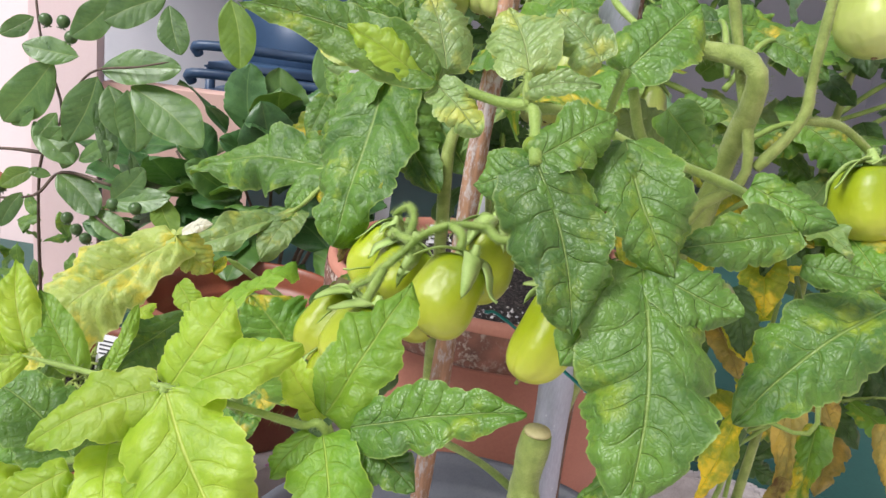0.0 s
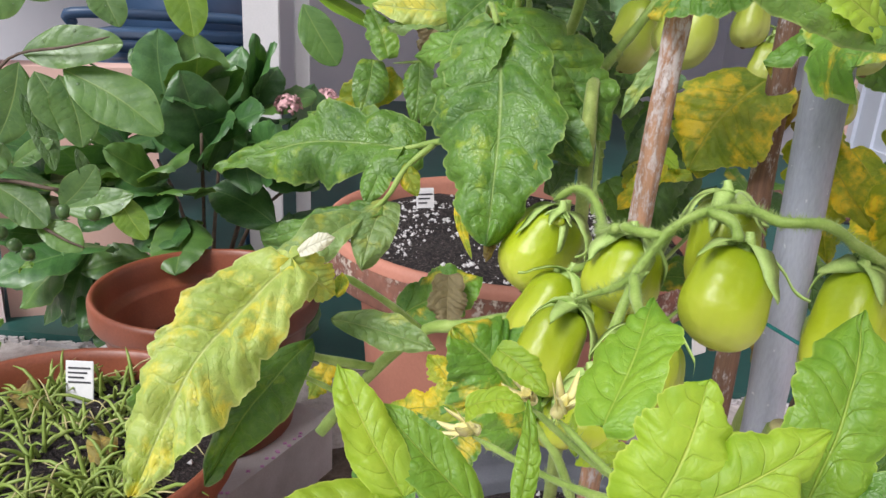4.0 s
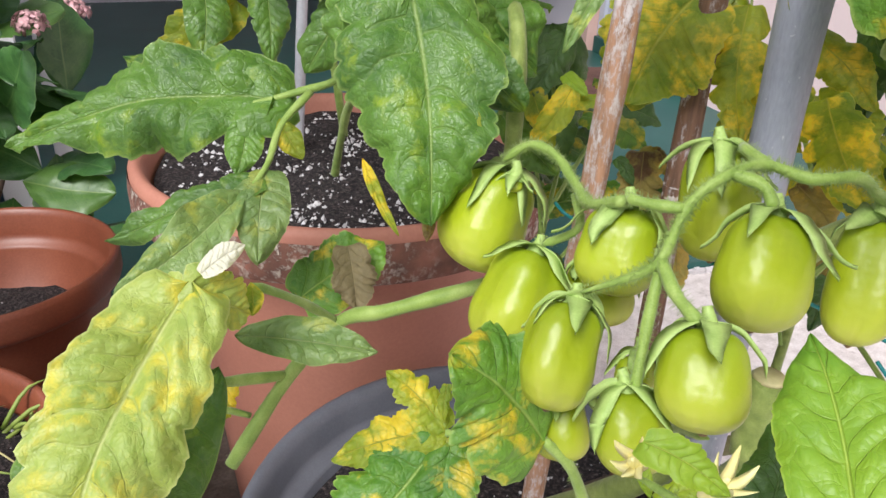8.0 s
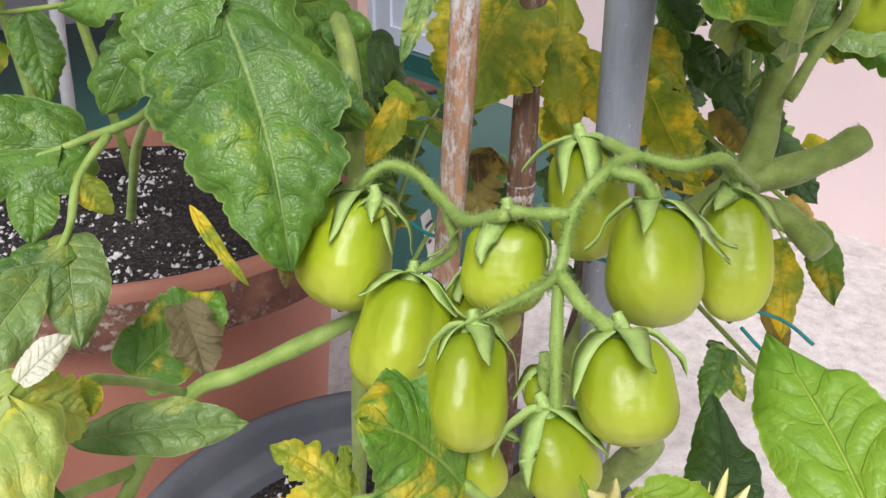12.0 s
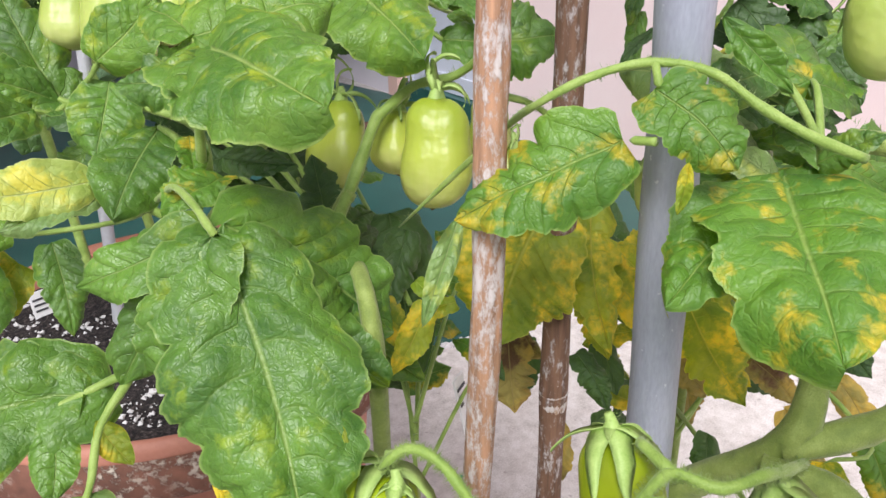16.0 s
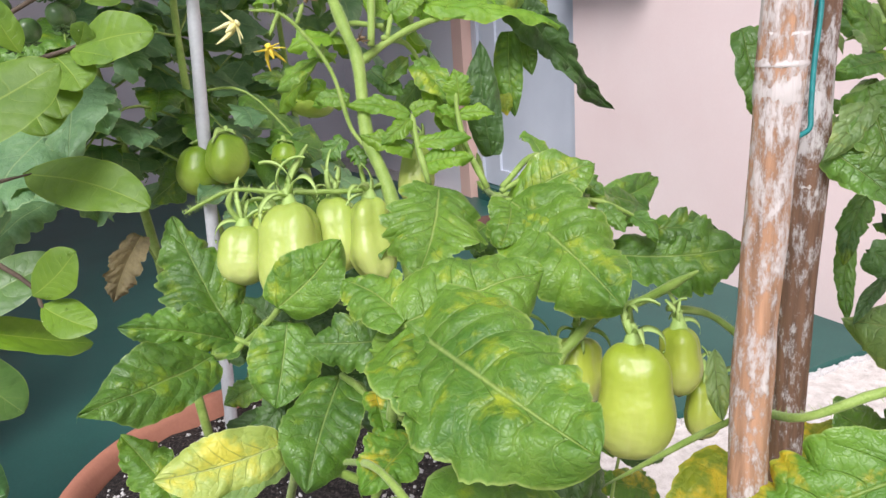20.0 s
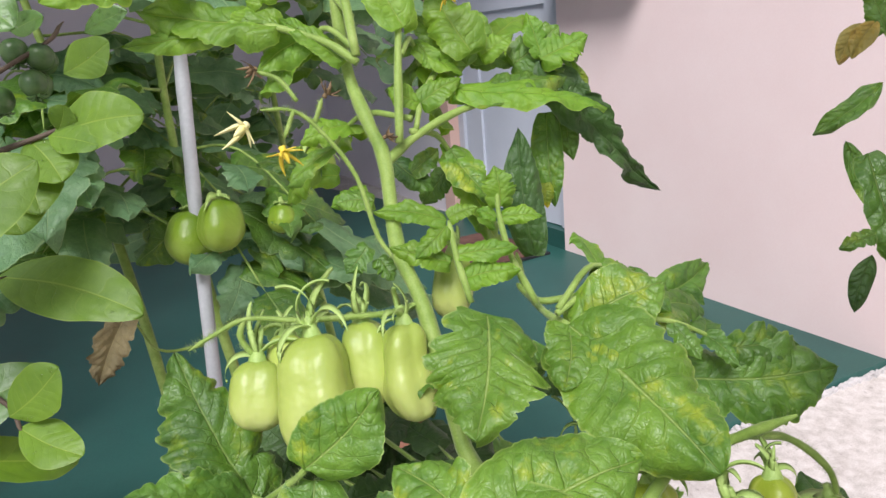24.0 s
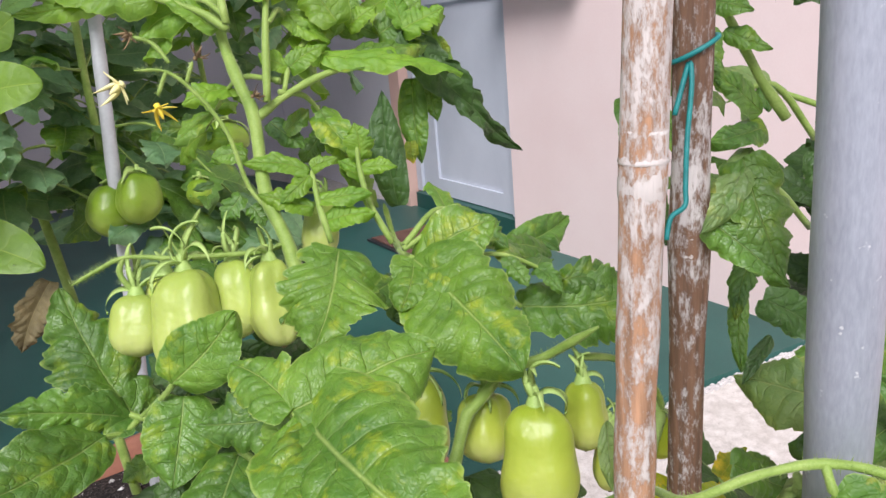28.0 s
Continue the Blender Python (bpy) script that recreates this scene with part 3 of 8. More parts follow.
def tomato(parent, top, bottom, width, mat=None, seed=0, sepals=5, reach=0.7, label="", spread=1.0, scar=True, waist=None, round_fruit=False, ribs=0.038):
    """A plum tomato hanging from top to bottom (world), with a starry calyx as its own part."""
    a, b = Vector(local(parent, top)), Vector(local(parent, bottom))
    ax = (b - a)
    L = ax.length
    ax.normalize()
    rng = np.random.RandomState(seed)
    n, m = 40, 30
    ph = rng.uniform(0, 6)
    lob = rng.choice([3, 4, 4])
    waist = rng.uniform(0.0, 0.06) if waist is None else waist
    lean = rng.uniform(-0.05, 0.05, 2)
    T = 0.5 - 0.5 * np.cos(np.linspace(0, math.pi, m))
    q = 2 * T - 1
    power = 2.1 if round_fruit else 2.9
    R = np.clip(1 - np.abs(q) ** power, 0, 1) ** (0.5 if round_fruit else 0.46)
    R *= 1 + 0.05 * q * (0 if round_fruit else 1) - waist * np.exp(-((q + 0.25) / 0.32) ** 2) - 0.06 * np.clip(q - 0.35, 0, 1)
    P = np.linspace(0, 2 * math.pi, n, endpoint=False)
    verts, uv = [], []
    for i in range(m):
        t = T[i]
        crown = math.exp(-(t / 0.22) ** 2)
        for k, p in enumerate(P):
            rib = math.cos(lob * p + ph)
            g = ribs * rib + 0.026 * math.cos(2 * p + ph * 2) + 0.05 * rib * crown - (0.6 * ribs + 0.012) * abs(math.sin(lob * (p + ph / lob) * 0.5)) ** 10
            rr = R[i] * (1 + g * min(1.0, 4 * t + 0.3)) * width * 0.5
            drop = -L * t - 0.03 * L * math.exp(-(R[i] / 0.35) ** 2) * (1 if t < 0.5 else 0) + 0.02 * L * rib * crown * R[i]
            verts.append((rr * math.cos(p) + lean[0] * L * (q[i] ** 2 - 1), rr * math.sin(p) + lean[1] * L * (q[i] ** 2 - 1), drop))
            uv.append((k / n, t))
    faces = [(i * n + s, (i + 1) * n + s, (i + 1) * n + (s + 1) % n, i * n + (s + 1) % n) for i in range(m - 1) for s in range(n)]
    ob = put("tomato", verts, faces, mat or FRUIT, parent, label, uv=uv)
    z = -ax
    x = z.cross(Vector((0.3, 0.9, 0.1))).normalized()
    y = z.cross(x)
    ob.matrix_basis = Matrix.Translation(a) @ Matrix((x, y, z)).transposed().to_4x4()
    pieces = []
    for k in range(sepals):
        p = 2 * math.pi * (k + rng.uniform(-0.2, 0.2)) / sepals + ph
        Ls = width * reach * rng.uniform(0.8, 1.3)
        d = np.array([math.cos(p), math.sin(p), 0.0])
        s_ = np.array([-math.sin(p), math.cos(p), 0.0])
        curly = spread > 1.5 or rng.rand() < 0.2
        kink, turn = rng.uniform(-0.3, 0.3), rng.uniform(-0.8, 0.8) * (1.0 if curly else 0.35)
        ang0 = rng.uniform(0.5, 1.1) if spread > 1.5 else rng.uniform(-0.3, 0.2)
        bend = rng.choice([-1, 1]) * rng.uniform(1.5, 3.2) if spread > 1.5 else rng.uniform(-1.9, -0.7) if curly else rng.uniform(-2.3, -1.0)
        tilt = s_ * math.cos(turn) + np.array([0, 0, math.sin(turn)])
        slim = 0.38 if spread > 1.5 else 1.05
        flick = rng.uniform(0.5, 4.5)
        vs, fs = [], []
        kk = 12
        pos = np.zeros(3)
        for i in range(kk):
            t = i / (kk - 1)
            phi = ang0 + bend * t + (0.0 if spread > 1.5 else flick * max(0.0, t - 0.7))
            pos = pos + (d * math.cos(phi) + np.array([0, 0, math.sin(phi)]) + s_ * kink * 2 * math.sin(3 * t)) * Ls / kk
            c = pos.copy()
            out = math.hypot(c[0], c[1]) / (0.5 * width)
            skin = -0.5 * L * (1 - max(0.0, 1 - min(out, 1.0) ** 2.9) ** 0.46) if out < 1 else -9
            if curly or out < 0.75 or c[2] > -0.12 * L:
                c[2] = max(c[2], skin + 0.0012)
            else:
                girth = max(0.0, 1 - abs(-2 * c[2] / L - 1) ** 2.9) ** 0.46 * 1.07 * 0.5 * width + 0.001
                grow = max(1.0, girth / max(1e-6, math.hypot(c[0], c[1])))
                c[0], c[1] = c[0] * grow, c[1] * grow
            wd = (0.4 * width + 0.016) * 0.19 * (1 - t) ** 0.7 * min(1.0, 0.7 + 1.8 * t) * slim + 0.0003
            vs += [c - tilt * wd + np.array([0, 0, 0.0010]), c + np.array([0, 0, 0.0006]), c + tilt * wd + np.array([0, 0, 0.0010]), c - np.array([0, 0, 0.0004])]
        for i in range(kk - 1):
            for j in range(4):
                fs.append((i * 4 + j, i * 4 + (j + 1) % 4, (i + 1) * 4 + (j + 1) % 4, (i + 1) * 4 + j))
        pieces.append((vs, fs))
    pieces.append(tube_data([(0, 0, -0.002), (0, 0, 0.001), (0, 0, 0.004), (0.0008, 0, 0.007)], [0.0046, 0.0036, 0.0022, 0.0016], 10))
    pieces.append(hairs([(0, 0, 0.0), (0, 0, 0.004), (0.0008, 0, 0.007)], 0.0022, 0.002, 60, seed))
    v, f = join(pieces)
    put("calyx", v, f, SEPAL, ob)
    if scar:
        v, f = tube_data([(0, 0, -L * 0.985), (0.0006, 0.0004, -L * 1.015)], [0.0021, 0.0006], 6)
        put("blossom_scar", v, f, HUSK, ob)
    return ob


def flower(parent, at, aim, size=0.011, mat=None, seed=0, petals=6, closed=0.0):
    """A small star flower: narrow petals, swept back or (closed) bunched forward, and a pointed cone."""
    rng = np.random.RandomState(seed)
    pieces = []
    for k in range(petals):
        p = 2 * math.pi * k / petals + rng.uniform(-0.2, 0.2)
        d, s_ = np.array([math.cos(p), math.sin(p), 0]), np.array([-math.sin(p), math.cos(p), 0])
        vs, fs = [], []
        back = rng.uniform(-0.9, 0.3)
        for i in range(6):
            t = i / 5
            c = d * size * t * (1 - 0.6 * closed) + s_ * size * 0.12 * math.sin(3 * t + k) + np.array([0, 0, size * (0.25 * t - back * t * t * (1 - closed) + 1.1 * closed * t)])
            wd = size * 0.20 * (1 - t) ** 0.6 * min(1, 0.5 + 2 * t) + 0.0001
            vs += [c - s_ * wd, c + np.array([0, 0, wd * 0.5]), c + s_ * wd, c - np.array([0, 0, 0.0003])]
        for i in range(5):
            for j in range(4):
                fs.append((i * 4 + j, i * 4 + (j + 1) % 4, (i + 1) * 4 + (j + 1) % 4, (i + 1) * 4 + j))
        pieces.append((vs, fs))
    pieces.append(tube_data([(0, 0, -0.002), (0, 0, size * 0.35), (0, 0, size * 0.75)], [size * 0.2, size * 0.17, size * 0.04], 8))
    v, f = join(pieces)
    ob = put("flower", v, f, mat or PETAL, parent)
    z = Vector(aim).normalized()
    x = z.cross(Vector((0.2, 0.5, 0.9))).normalized()
    ob.matrix_basis = Matrix.Translation(local(parent, at)) @ Matrix((x, z.cross(x), z)).transposed().to_4x4()
    return ob


# ---- the setting ----
ground = put("ground", [(-60, -60, -0.02), (60, -60, -0.02), (60, 60, -0.02), (-60, 60, -0.02)], [(0, 1, 2, 3)], CONCRETE, smooth=False)
tagged(ground, "rough pale weathered concrete yard", "ground", kind="structure")

EDGE = lambda x: 1.655 - 0.22 * x
n = 60
xs = np.linspace(-6.0, 2.6, n)
rng = np.random.RandomState(4)
front = [(x, EDGE(x) + rng.uniform(-0.008, 0.008)) for x in xs]
verts = [(x, y, 0.0) for x, y in front] + [(x, 7.0, 0.0) for x, y in front] + [(x, y - 0.006, -0.02) for x, y in front]
faces = [(i, i + 1, n + i + 1, n + i) for i in range(n - 1)] + [(2 * n + i, 2 * n + i + 1, i + 1, i) for i in range(n - 1)]
floor = put("floor", verts, faces, GREEN_FLOOR, smooth=False)
tagged(floor, "glossy dark green painted porch floor", "floor", kind="structure")

rng = np.random.RandomState(9)
pieces = []
for i in range(900):
    x = rng.uniform(-1.5, 2.2)
    y = EDGE(x) - 0.018 + rng.normal(0, 0.005)
    s = rng.uniform(0.003, 0.010)
    pieces.append(box_data((x - s, y - s * 0.6, -0.021), (x + s, y + s * 0.6, -0.014 + rng.uniform(0, 0.006))))
v, f = join(pieces)
tagged(put("paint_edge", v, f, SLAB, smooth=False), "broken line of white paint crumbs along the floor edge", "paint", kind="stuff")

rng = np.random.RandomState(19)
n = 28
verts = [(0.02, 1.02, -0.012)] + [(0.02 + (0.36 + 0.08 * rng.rand()) * math.cos(6.2832 * k / n), 0.98 + (0.34 + 0.08 * rng.rand()) * math.sin(6.2832 * k / n), -0.016) for k in range(n)]
tagged(put("earth_patch", verts, [(0, 1 + k, 1 + (k + 1) % n) for k in range(n)], EARTH), "damp brown earth on the concrete between the pots", "earth", kind="structure")

# pink house wall running away on the far side, the door recess at its end
WALL = lambda y: 2.395 - 0.20 * (2.735 - y)
wall = base_of("wall_east", "smooth pink painted house wall", "wall", kind="structure")
ys = (-3.0, 2.735)
vv = [(WALL(ys[0]), ys[0], -0.02), (WALL(ys[1]), ys[1], -0.02), (WALL(ys[1]) + 0.9, ys[1], -0.02), (WALL(ys[0]) + 0.9, ys[0], -0.02)]
vv += [(x, y, 3.0) for x, y, z in vv]
put("wall_body", vv, [(3, 2, 1, 0), (4, 5, 6, 7), (0, 1, 5, 4), (1, 2, 6, 5), (2, 3, 7, 6), (3, 0, 4, 7)], PINK, wall, smooth=False)
DIRW = Vector((0.196, 0.981, 0.0))
NORW = Vector((0.981, -0.196, 0.0))


def on_wall(s, off, z):
    """A point s metres along the house wall past its corner, off metres behind its face."""
    p = Vector((2.395, 2.735, 0)) + DIRW * s + NORW * off
    return (p.x, p.y, z)


def wall_box(s0, s1, o0, o1, z0, z1):
    vv = [on_wall(s, o, z) for z in (z0, z1) for s, o in ((s0, o0), (s1, o0), (s1, o1), (s0, o1))]
    return vv, [(3, 2, 1, 0), (4, 5, 6, 7), (0, 1, 5, 4), (1, 2, 6, 5), (2, 3, 7, 6), (3, 0, 4, 7)]


v, f = wall_box(0.002, 1.0, 0.10, 0.9, -0.02, 0.10)
tagged(put("door_step", v, f, GREEN_FLOOR, smooth=False), "green painted kerb under the house door", "step", kind="structure")
v, f = wall_box(0.002, 1.0, -0.0, 0.098, 0.0, 0.09)
tagged(put("threshold", v, f, GREEN_FLOOR, smooth=False), "green painted kerb at the foot of the door", "step", kind="structure")

door = base_of("door_1", "closed pale blue-grey panelled house door with a dark window", "door", kind="structure")
v, f = join([wall_box(0.06, 0.16, 0.05, 0.09, 0.095, 2.1), wall_box(0.80, 0.97, 0.05, 0.09, 0.095, 2.1), wall_box(0.16, 0.80, 0.05, 0.09, 0.095, 0.19), wall_box(0.16, 0.80, 0.05, 0.09, 1.14, 1.27), wall_box(0.16, 0.80, 0.05, 0.09, 1.95, 2.1)])
put("door_leaf", v, f, DOOR, door, smooth=False)
v, f = wall_box(0.16, 0.80, 0.065, 0.085, 0.19, 1.14)
put("door_panel", v, f, DOOR, door, smooth=False)
v, f = wall_box(0.16, 0.80, 0.07, 0.08, 1.27, 1.95)
put("window_pane", v, f, DARK, door, "dark window glass", smooth=False)
v, f = join([wall_box(0.16, 0.185, 0.055, 0.07, 1.27, 1.95), wall_box(0.775, 0.80, 0.055, 0.07, 1.27, 1.95), wall_box(0.185, 0.775, 0.055, 0.07, 1.27, 1.30)])
put("glazing_bead", v, f, GREY_TUB, door, smooth=False)
v, f = join([wall_box(0.0, 0.058, 0.03, 0.1, 0.095, 2.16), wall_box(0.972, 1.03, 0.03, 0.1, 0.095, 2.16)])
put("door_frame", v, f, DOOR, door, smooth=False)
v, f = tube_data([on_wall(0.905, 0.05, 1.315), on_wall(0.905, 0.02, 1.315), on_wall(0.905, 0.0, 1.315)], [0.018, 0.03, 0.022], 14)
put("door_knob", v, f, CHROME, door, "round chrome knob")
v, f = join([tube_data([on_wall(0.93, 0.05, 1.105), on_wall(0.93, 0.0, 1.105)], [0.016, 0.014], 10), wall_box(0.90, 0.985, -0.015, 0.008, 1.08, 1.13)])
put("door_latch", v, f, DARK, door, "black latch")

pillar = base_of("pillar", "peach pink painted wall end beside the door", "pillar", kind="structure")
v, f = wall_box(1.035, 1.16, -0.03, 0.6, -0.02, 3.0)
put("pillar_body", v, f, PEACH, pillar, smooth=False)
wall2 = base_of("wall_north", "shaded lilac-grey house wall with a dark window", "wall", kind="structure")
v, f = join([wall_box(1.16, 3.6, 0.02, 0.5, -0.02, 1.25), wall_box(1.16, 1.25, 0.02, 0.5, 1.25, 3.0), wall_box(2.1, 3.6, 0.02, 0.5, 1.25, 3.0), wall_box(1.25, 2.1, 0.02, 0.5, 2.3, 3.0)])
put("wall_body", v, f, LILAC, wall2, smooth=False)
v, f = wall_box(1.25, 2.1, 0.12, 0.14, 1.25, 2.3)
put("window_pane", v, f, DARK, wall2, "dark window glass", smooth=False)
v, f = wall_box(1.22, 2.13, -0.005, 0.05, 1.21, 1.25)
put("window_sill", v, f, PEACH, wall2, smooth=False)
v, f = box_data((-9, 6.0, -0.02), (3.2, 6.3, 3.0))
tagged(put("wall_back", v, f, LILAC, smooth=False), "shaded lilac-grey wall closing the far end of the porch", "wall", kind="structure")
v, f = box_data((-4.0, 2.4, 2.75), (3.4, 6.3, 2.9))
tagged(put("ceiling", v, f, WHITE, smooth=False), "pale flat porch roof", "ceiling", kind="structure")

mailbox = base_of("mailbox", "white wooden letter box fixed to the pink wall", "mailbox")
v, f = join([wall_box(-0.60, -0.05, -0.14, 0.0, 1.19, 1.33)])
put("box_body", v, f, WHITE, mailbox, smooth=False)
v, f = wall_box(-0.62, -0.03, -0.165, 0.0, 1.333, 1.36)
put("lid", v, f, WHITE, mailbox, smooth=False)
v, f = join([wall_box(-0.604, -0.601, -0.105, -0.092, 1.235, 1.305), wall_box(-0.604, -0.601, -0.07, -0.04, 1.235, 1.305)])
put("number_bars", v, f, INK, mailbox, "two dark upright bars", smooth=False)

mat_ob = base_of("door_mat", "flat worn brown door mat with a dark rubber edge", "mat")
def quad_slab(c, z0, z1):
    vv = [(x, y, z0) for x, y in c] + [(x, y, z1) for x, y in c]
    return vv, [(3, 2, 1, 0), (4, 5, 6, 7), (0, 1, 5, 4), (1, 2, 6, 5), (2, 3, 7, 6), (3, 0, 4, 7)]
v, f = quad_slab([(1.853, 2.815), (2.30, 2.745), (2.405, 3.29), (1.95, 3.361)], 0.001, 0.012)
put("rubber_edge", v, f, DARK, mat_ob, smooth=False)
v, f = quad_slab([(1.872, 2.832), (2.285, 2.765), (2.385, 3.275), (1.968, 3.345)], 0.0125, 0.018)
put("mat_top", v, f, MAT, mat_ob, smooth=False)

# pink column behind the pots
column = base_of("column", "square pink painted porch column", "column", kind="structure")
v, f = quad_slab([(-1.08, 1.86), (-0.93, 1.90), (-1.02, 2.12), (-1.19, 2.07)], 0.0, 3.0)
put("shaft", v, f, PINK, column, smooth=False)
v, f = quad_slab([(-0.93, 1.93), (-0.56, 2.0), (-0.60, 2.1), (-0.95, 2.06)], 0.0, 0.62)
put("low_wall", v, f, PEACH, column, smooth=False)
v, f = quad_slab([(-3.4, 2.5), (-1.3, 2.35), (-1.3, 2.5), (-3.4, 2.65)], 0.0, 3.0)
tagged(put("wall_west", v, f, PINK, smooth=False), "pale pink wall beside the column", "wall", kind="structure")


# ---- pots ----
def soil_in(parent, r, z, seed, perl=120, mound=0.01):
    rng = np.random.RandomState(seed)
    n, m = 40, 14
    verts = [(0, 0, z + mound)]
    for i in range(1, m + 1):
        for s in range(n):
            a = 2 * math.pi * s / n
            q = r * i / m
            verts.append((q * math.cos(a), q * math.sin(a), z + mound * (1 - i / m) + rng.uniform(-0.004, 0.004)))
    faces = [(0, 1 + s, 1 + (s + 1) % n) for s in range(n)]
    for i in range(m - 1):
        for s in range(n):
            a, b = 1 + i * n + s, 1 + i * n + (s + 1) % n
            faces.append((a, a + n, b + n, b))
    put("soil", verts, faces, SOIL, parent, "dark moist potting soil")
    pieces = []
    for _ in range(perl):
        a, q = rng.uniform(0, 6.283), r * 0.97 * math.sqrt(rng.rand())
        if noise.noise((q * math.cos(a) * 16, q * math.sin(a) * 16, seed)) < rng.uniform(-0.25, 0.34):
            continue
        s = 0.0006 + 0.0030 * rng.rand() ** 3
        c = np.array([q * math.cos(a), q * math.sin(a), z + mound * (1 - q / r) + s * 0.3])
        d = rng.normal(size=(6, 3)) * 0.25
        o = np.array([(1, 0, 0), (0, 1, 0), (-1, 0, 0), (0, -1, 0), (0, 0, 1), (0, 0, -1)]) + d
        pieces.append(((c + o * s).tolist(), [(0, 1, 4), (1, 2, 4), (2, 3, 4), (3, 0, 4), (1, 0, 5), (2, 1, 5), (3, 2, 5), (0, 3, 5)]))
    if pieces:
        v, f = join(pieces)
        ob = put("perlite", v, f, PERLITE, parent, smooth=False)
        ob["kind"] = "stuff"
        ob["label"] = "scattered white perlite grains"


def pot(name, label, x, y, r, z, mat, height, rim=0.045, soil_z=None, perl=150, seed=0, fill=True, base_z=-0.02, neck=0.90, foot=0.72):
    ob = base_of(name, label, "pot", (x, y, base_z))
    h = z - base_z
    prof = [(r * foot, 0.0), (r * (foot + 0.02), 0.004), (r * neck, h - rim - 0.006), (r * (neck + 0.01), h - rim), (r * 0.985, h - rim + 0.003), (r, h - rim + 0.010), (r, h - 0.008), (r * 0.985, h - 0.001), (r * 0.965, h), (r * 0.945, h - 0.003), (r * 0.925, h - 0.012), (r * 0.905, h - rim * 0.9), (r * 0.89, h - rim * 1.15), (r * (neck - 0.055), h - rim * 1.22), (r * (neck - 0.07), h - rim * 1.35), (r * (foot - 0.02), 0.03), (0.001, 0.03)]
    v, f = lathe_data(prof, 64)
    f = list(f) + [tuple(range(64))[::-1]]
    put("shell", v, f, mat, ob)
    if fill:
        sz = (soil_z if soil_z is not None else z - 0.03) - base_z
        soil_in(ob, r * min(0.90, 0.70 + (0.14 if sz < h - rim * 1.3 else 0.21) * sz / h), sz, seed, perl)
    return ob


pot2 = pot("flower_pot", "empty terracotta-coloured plastic pot with a little soil", -0.333, 1.275, 0.182, 0.355, TERRACOTTA, 0.4, soil_z=0.235, perl=20, seed=2, base_z=0.10)
pot1 = pot("flower_pot", "terracotta-coloured pot full of weeds and dead leaves", -0.433, 0.846, 0.200, 0.36, TERRACOTTA, 0.4, soil_z=0.325, perl=160, seed=3, base_z=0.10)
pot3 = pot("flower_pot", "large faded terracotta pot with perlite-flecked soil", 0.100, 0.988, 0.240, 0.56, TERRACOTTA_PINK, 0.4, rim=0.06, soil_z=0.535, perl=4600, seed=4, neck=0.82, foot=0.62)
tub = pot("planter_tub", "round grey plastic tub holding the tomato plant", 0.066, 0.553, 0.208, 0.40, GREY_TUB, 0.4, rim=0.03, soil_z=0.35, perl=900, seed=5)

slab = base_of("paving_slab", "pale concrete slab carrying the two smaller pots", "slab", (-0.598, 1.10, -0.02))
v, f = quad_slab([(-0.129, 1.276), (-0.575, 1.60), (-1.066, 0.925), (-0.62, 0.60)], -0.02, 0.10)
put("slab_body", [local(slab, p) for p in v], f, SLAB, slab, smooth=False)
rng = np.random.RandomState(15)
pieces = []
for _ in range(30):
    k, w = rng.rand(), rng.uniform(0.004, 0.02)
    x, y = -0.16 - 0.45 * k - w * 0.8, 1.23 - 0.62 * k + w * 0.6
    pieces.append(box_data((x - 0.003, y - 0.002, 0.1005), (x + 0.003, y + 0.002, 0.1025)))
v, f = join(pieces)
put("fallen_petal", [local(slab, p) for p in v], f, MAUVE, slab, "small mauve petals on the slab", smooth=False)["kind"] = "stuff"

# crusted rim band of the large pot
def crust_material():
    m, n, l, p = material("lime_crusted_rim")
    co = n.new("ShaderNodeTexCoord").outputs["Object"]
    big, fine, patch = noise_tex(n, l, co, 9, 4), noise_tex(n, l, co, 110, 5, 0.7), noise_tex(n, l, co, 45, 3)
    body = ramp(n, l, patch, [(0.3, (0.11, 0.05, 0.035)), (0.7, (0.26, 0.11, 0.075))])
    where = calc(n, l, "MULTIPLY", grey_ramp(n, l, big, 0.38, 0.55), grey_ramp(n, l, fine, 0.50, 0.60, 0, 0.95))
    body = mix(n, l, where, body, (0.60, 0.52, 0.44))
    l.new(body, p.inputs["Base Color"])
    p.inputs["Roughness"].default_value = 0.85
    bumped(n, l, p, where, 0.7, 0.003)
    return m


v, f = lathe_data([(0.2385, 0.5245), (0.2423, 0.529), (0.2426, 0.553), (0.2410, 0.567)], 96)
put("rim_band", v, f, crust_material(), pot3, "rim band with flaking lime crust")


def tag(at, aim, w=0.03, h=0.06, lean=10, label="white plastic plant label stuck in the soil", red=False):
    ob = base_of("plant_label", label, "label", at)
    v, f = box_data((-w / 2, -0.0008, -0.02), (w / 2, 0.0008, h), 0.0006)
    b = put("label_card", v, f, TAG, ob, smooth=False)
    rows = []
    for i in range(int(h / 0.011)):
        zz = h - 0.010 - i * 0.006
        rows.append(box_data((-w * 0.4, -0.0014, zz), (w * 0.4 - 0.004 * (i % 3), -0.0009, zz + 0.0022)))
    v, f = join(rows)
    p = put("print_bars", v, f, INK if not red else TERRACOTTA, ob, "grey printed bars", smooth=False)
    for o in (b, p):
        o.rotation_euler = (radians(-lean), 0, radians(aim))
    return ob


tag((-0.437, 0.958, 0.328), -8, 0.034, 0.052, 12)
tag((0.154, 0.600, 0.590), 25, 0.016, 0.040, 12)
tag((0.0, 1.10, 0.535), 10, 0.026, 0.034, 14)

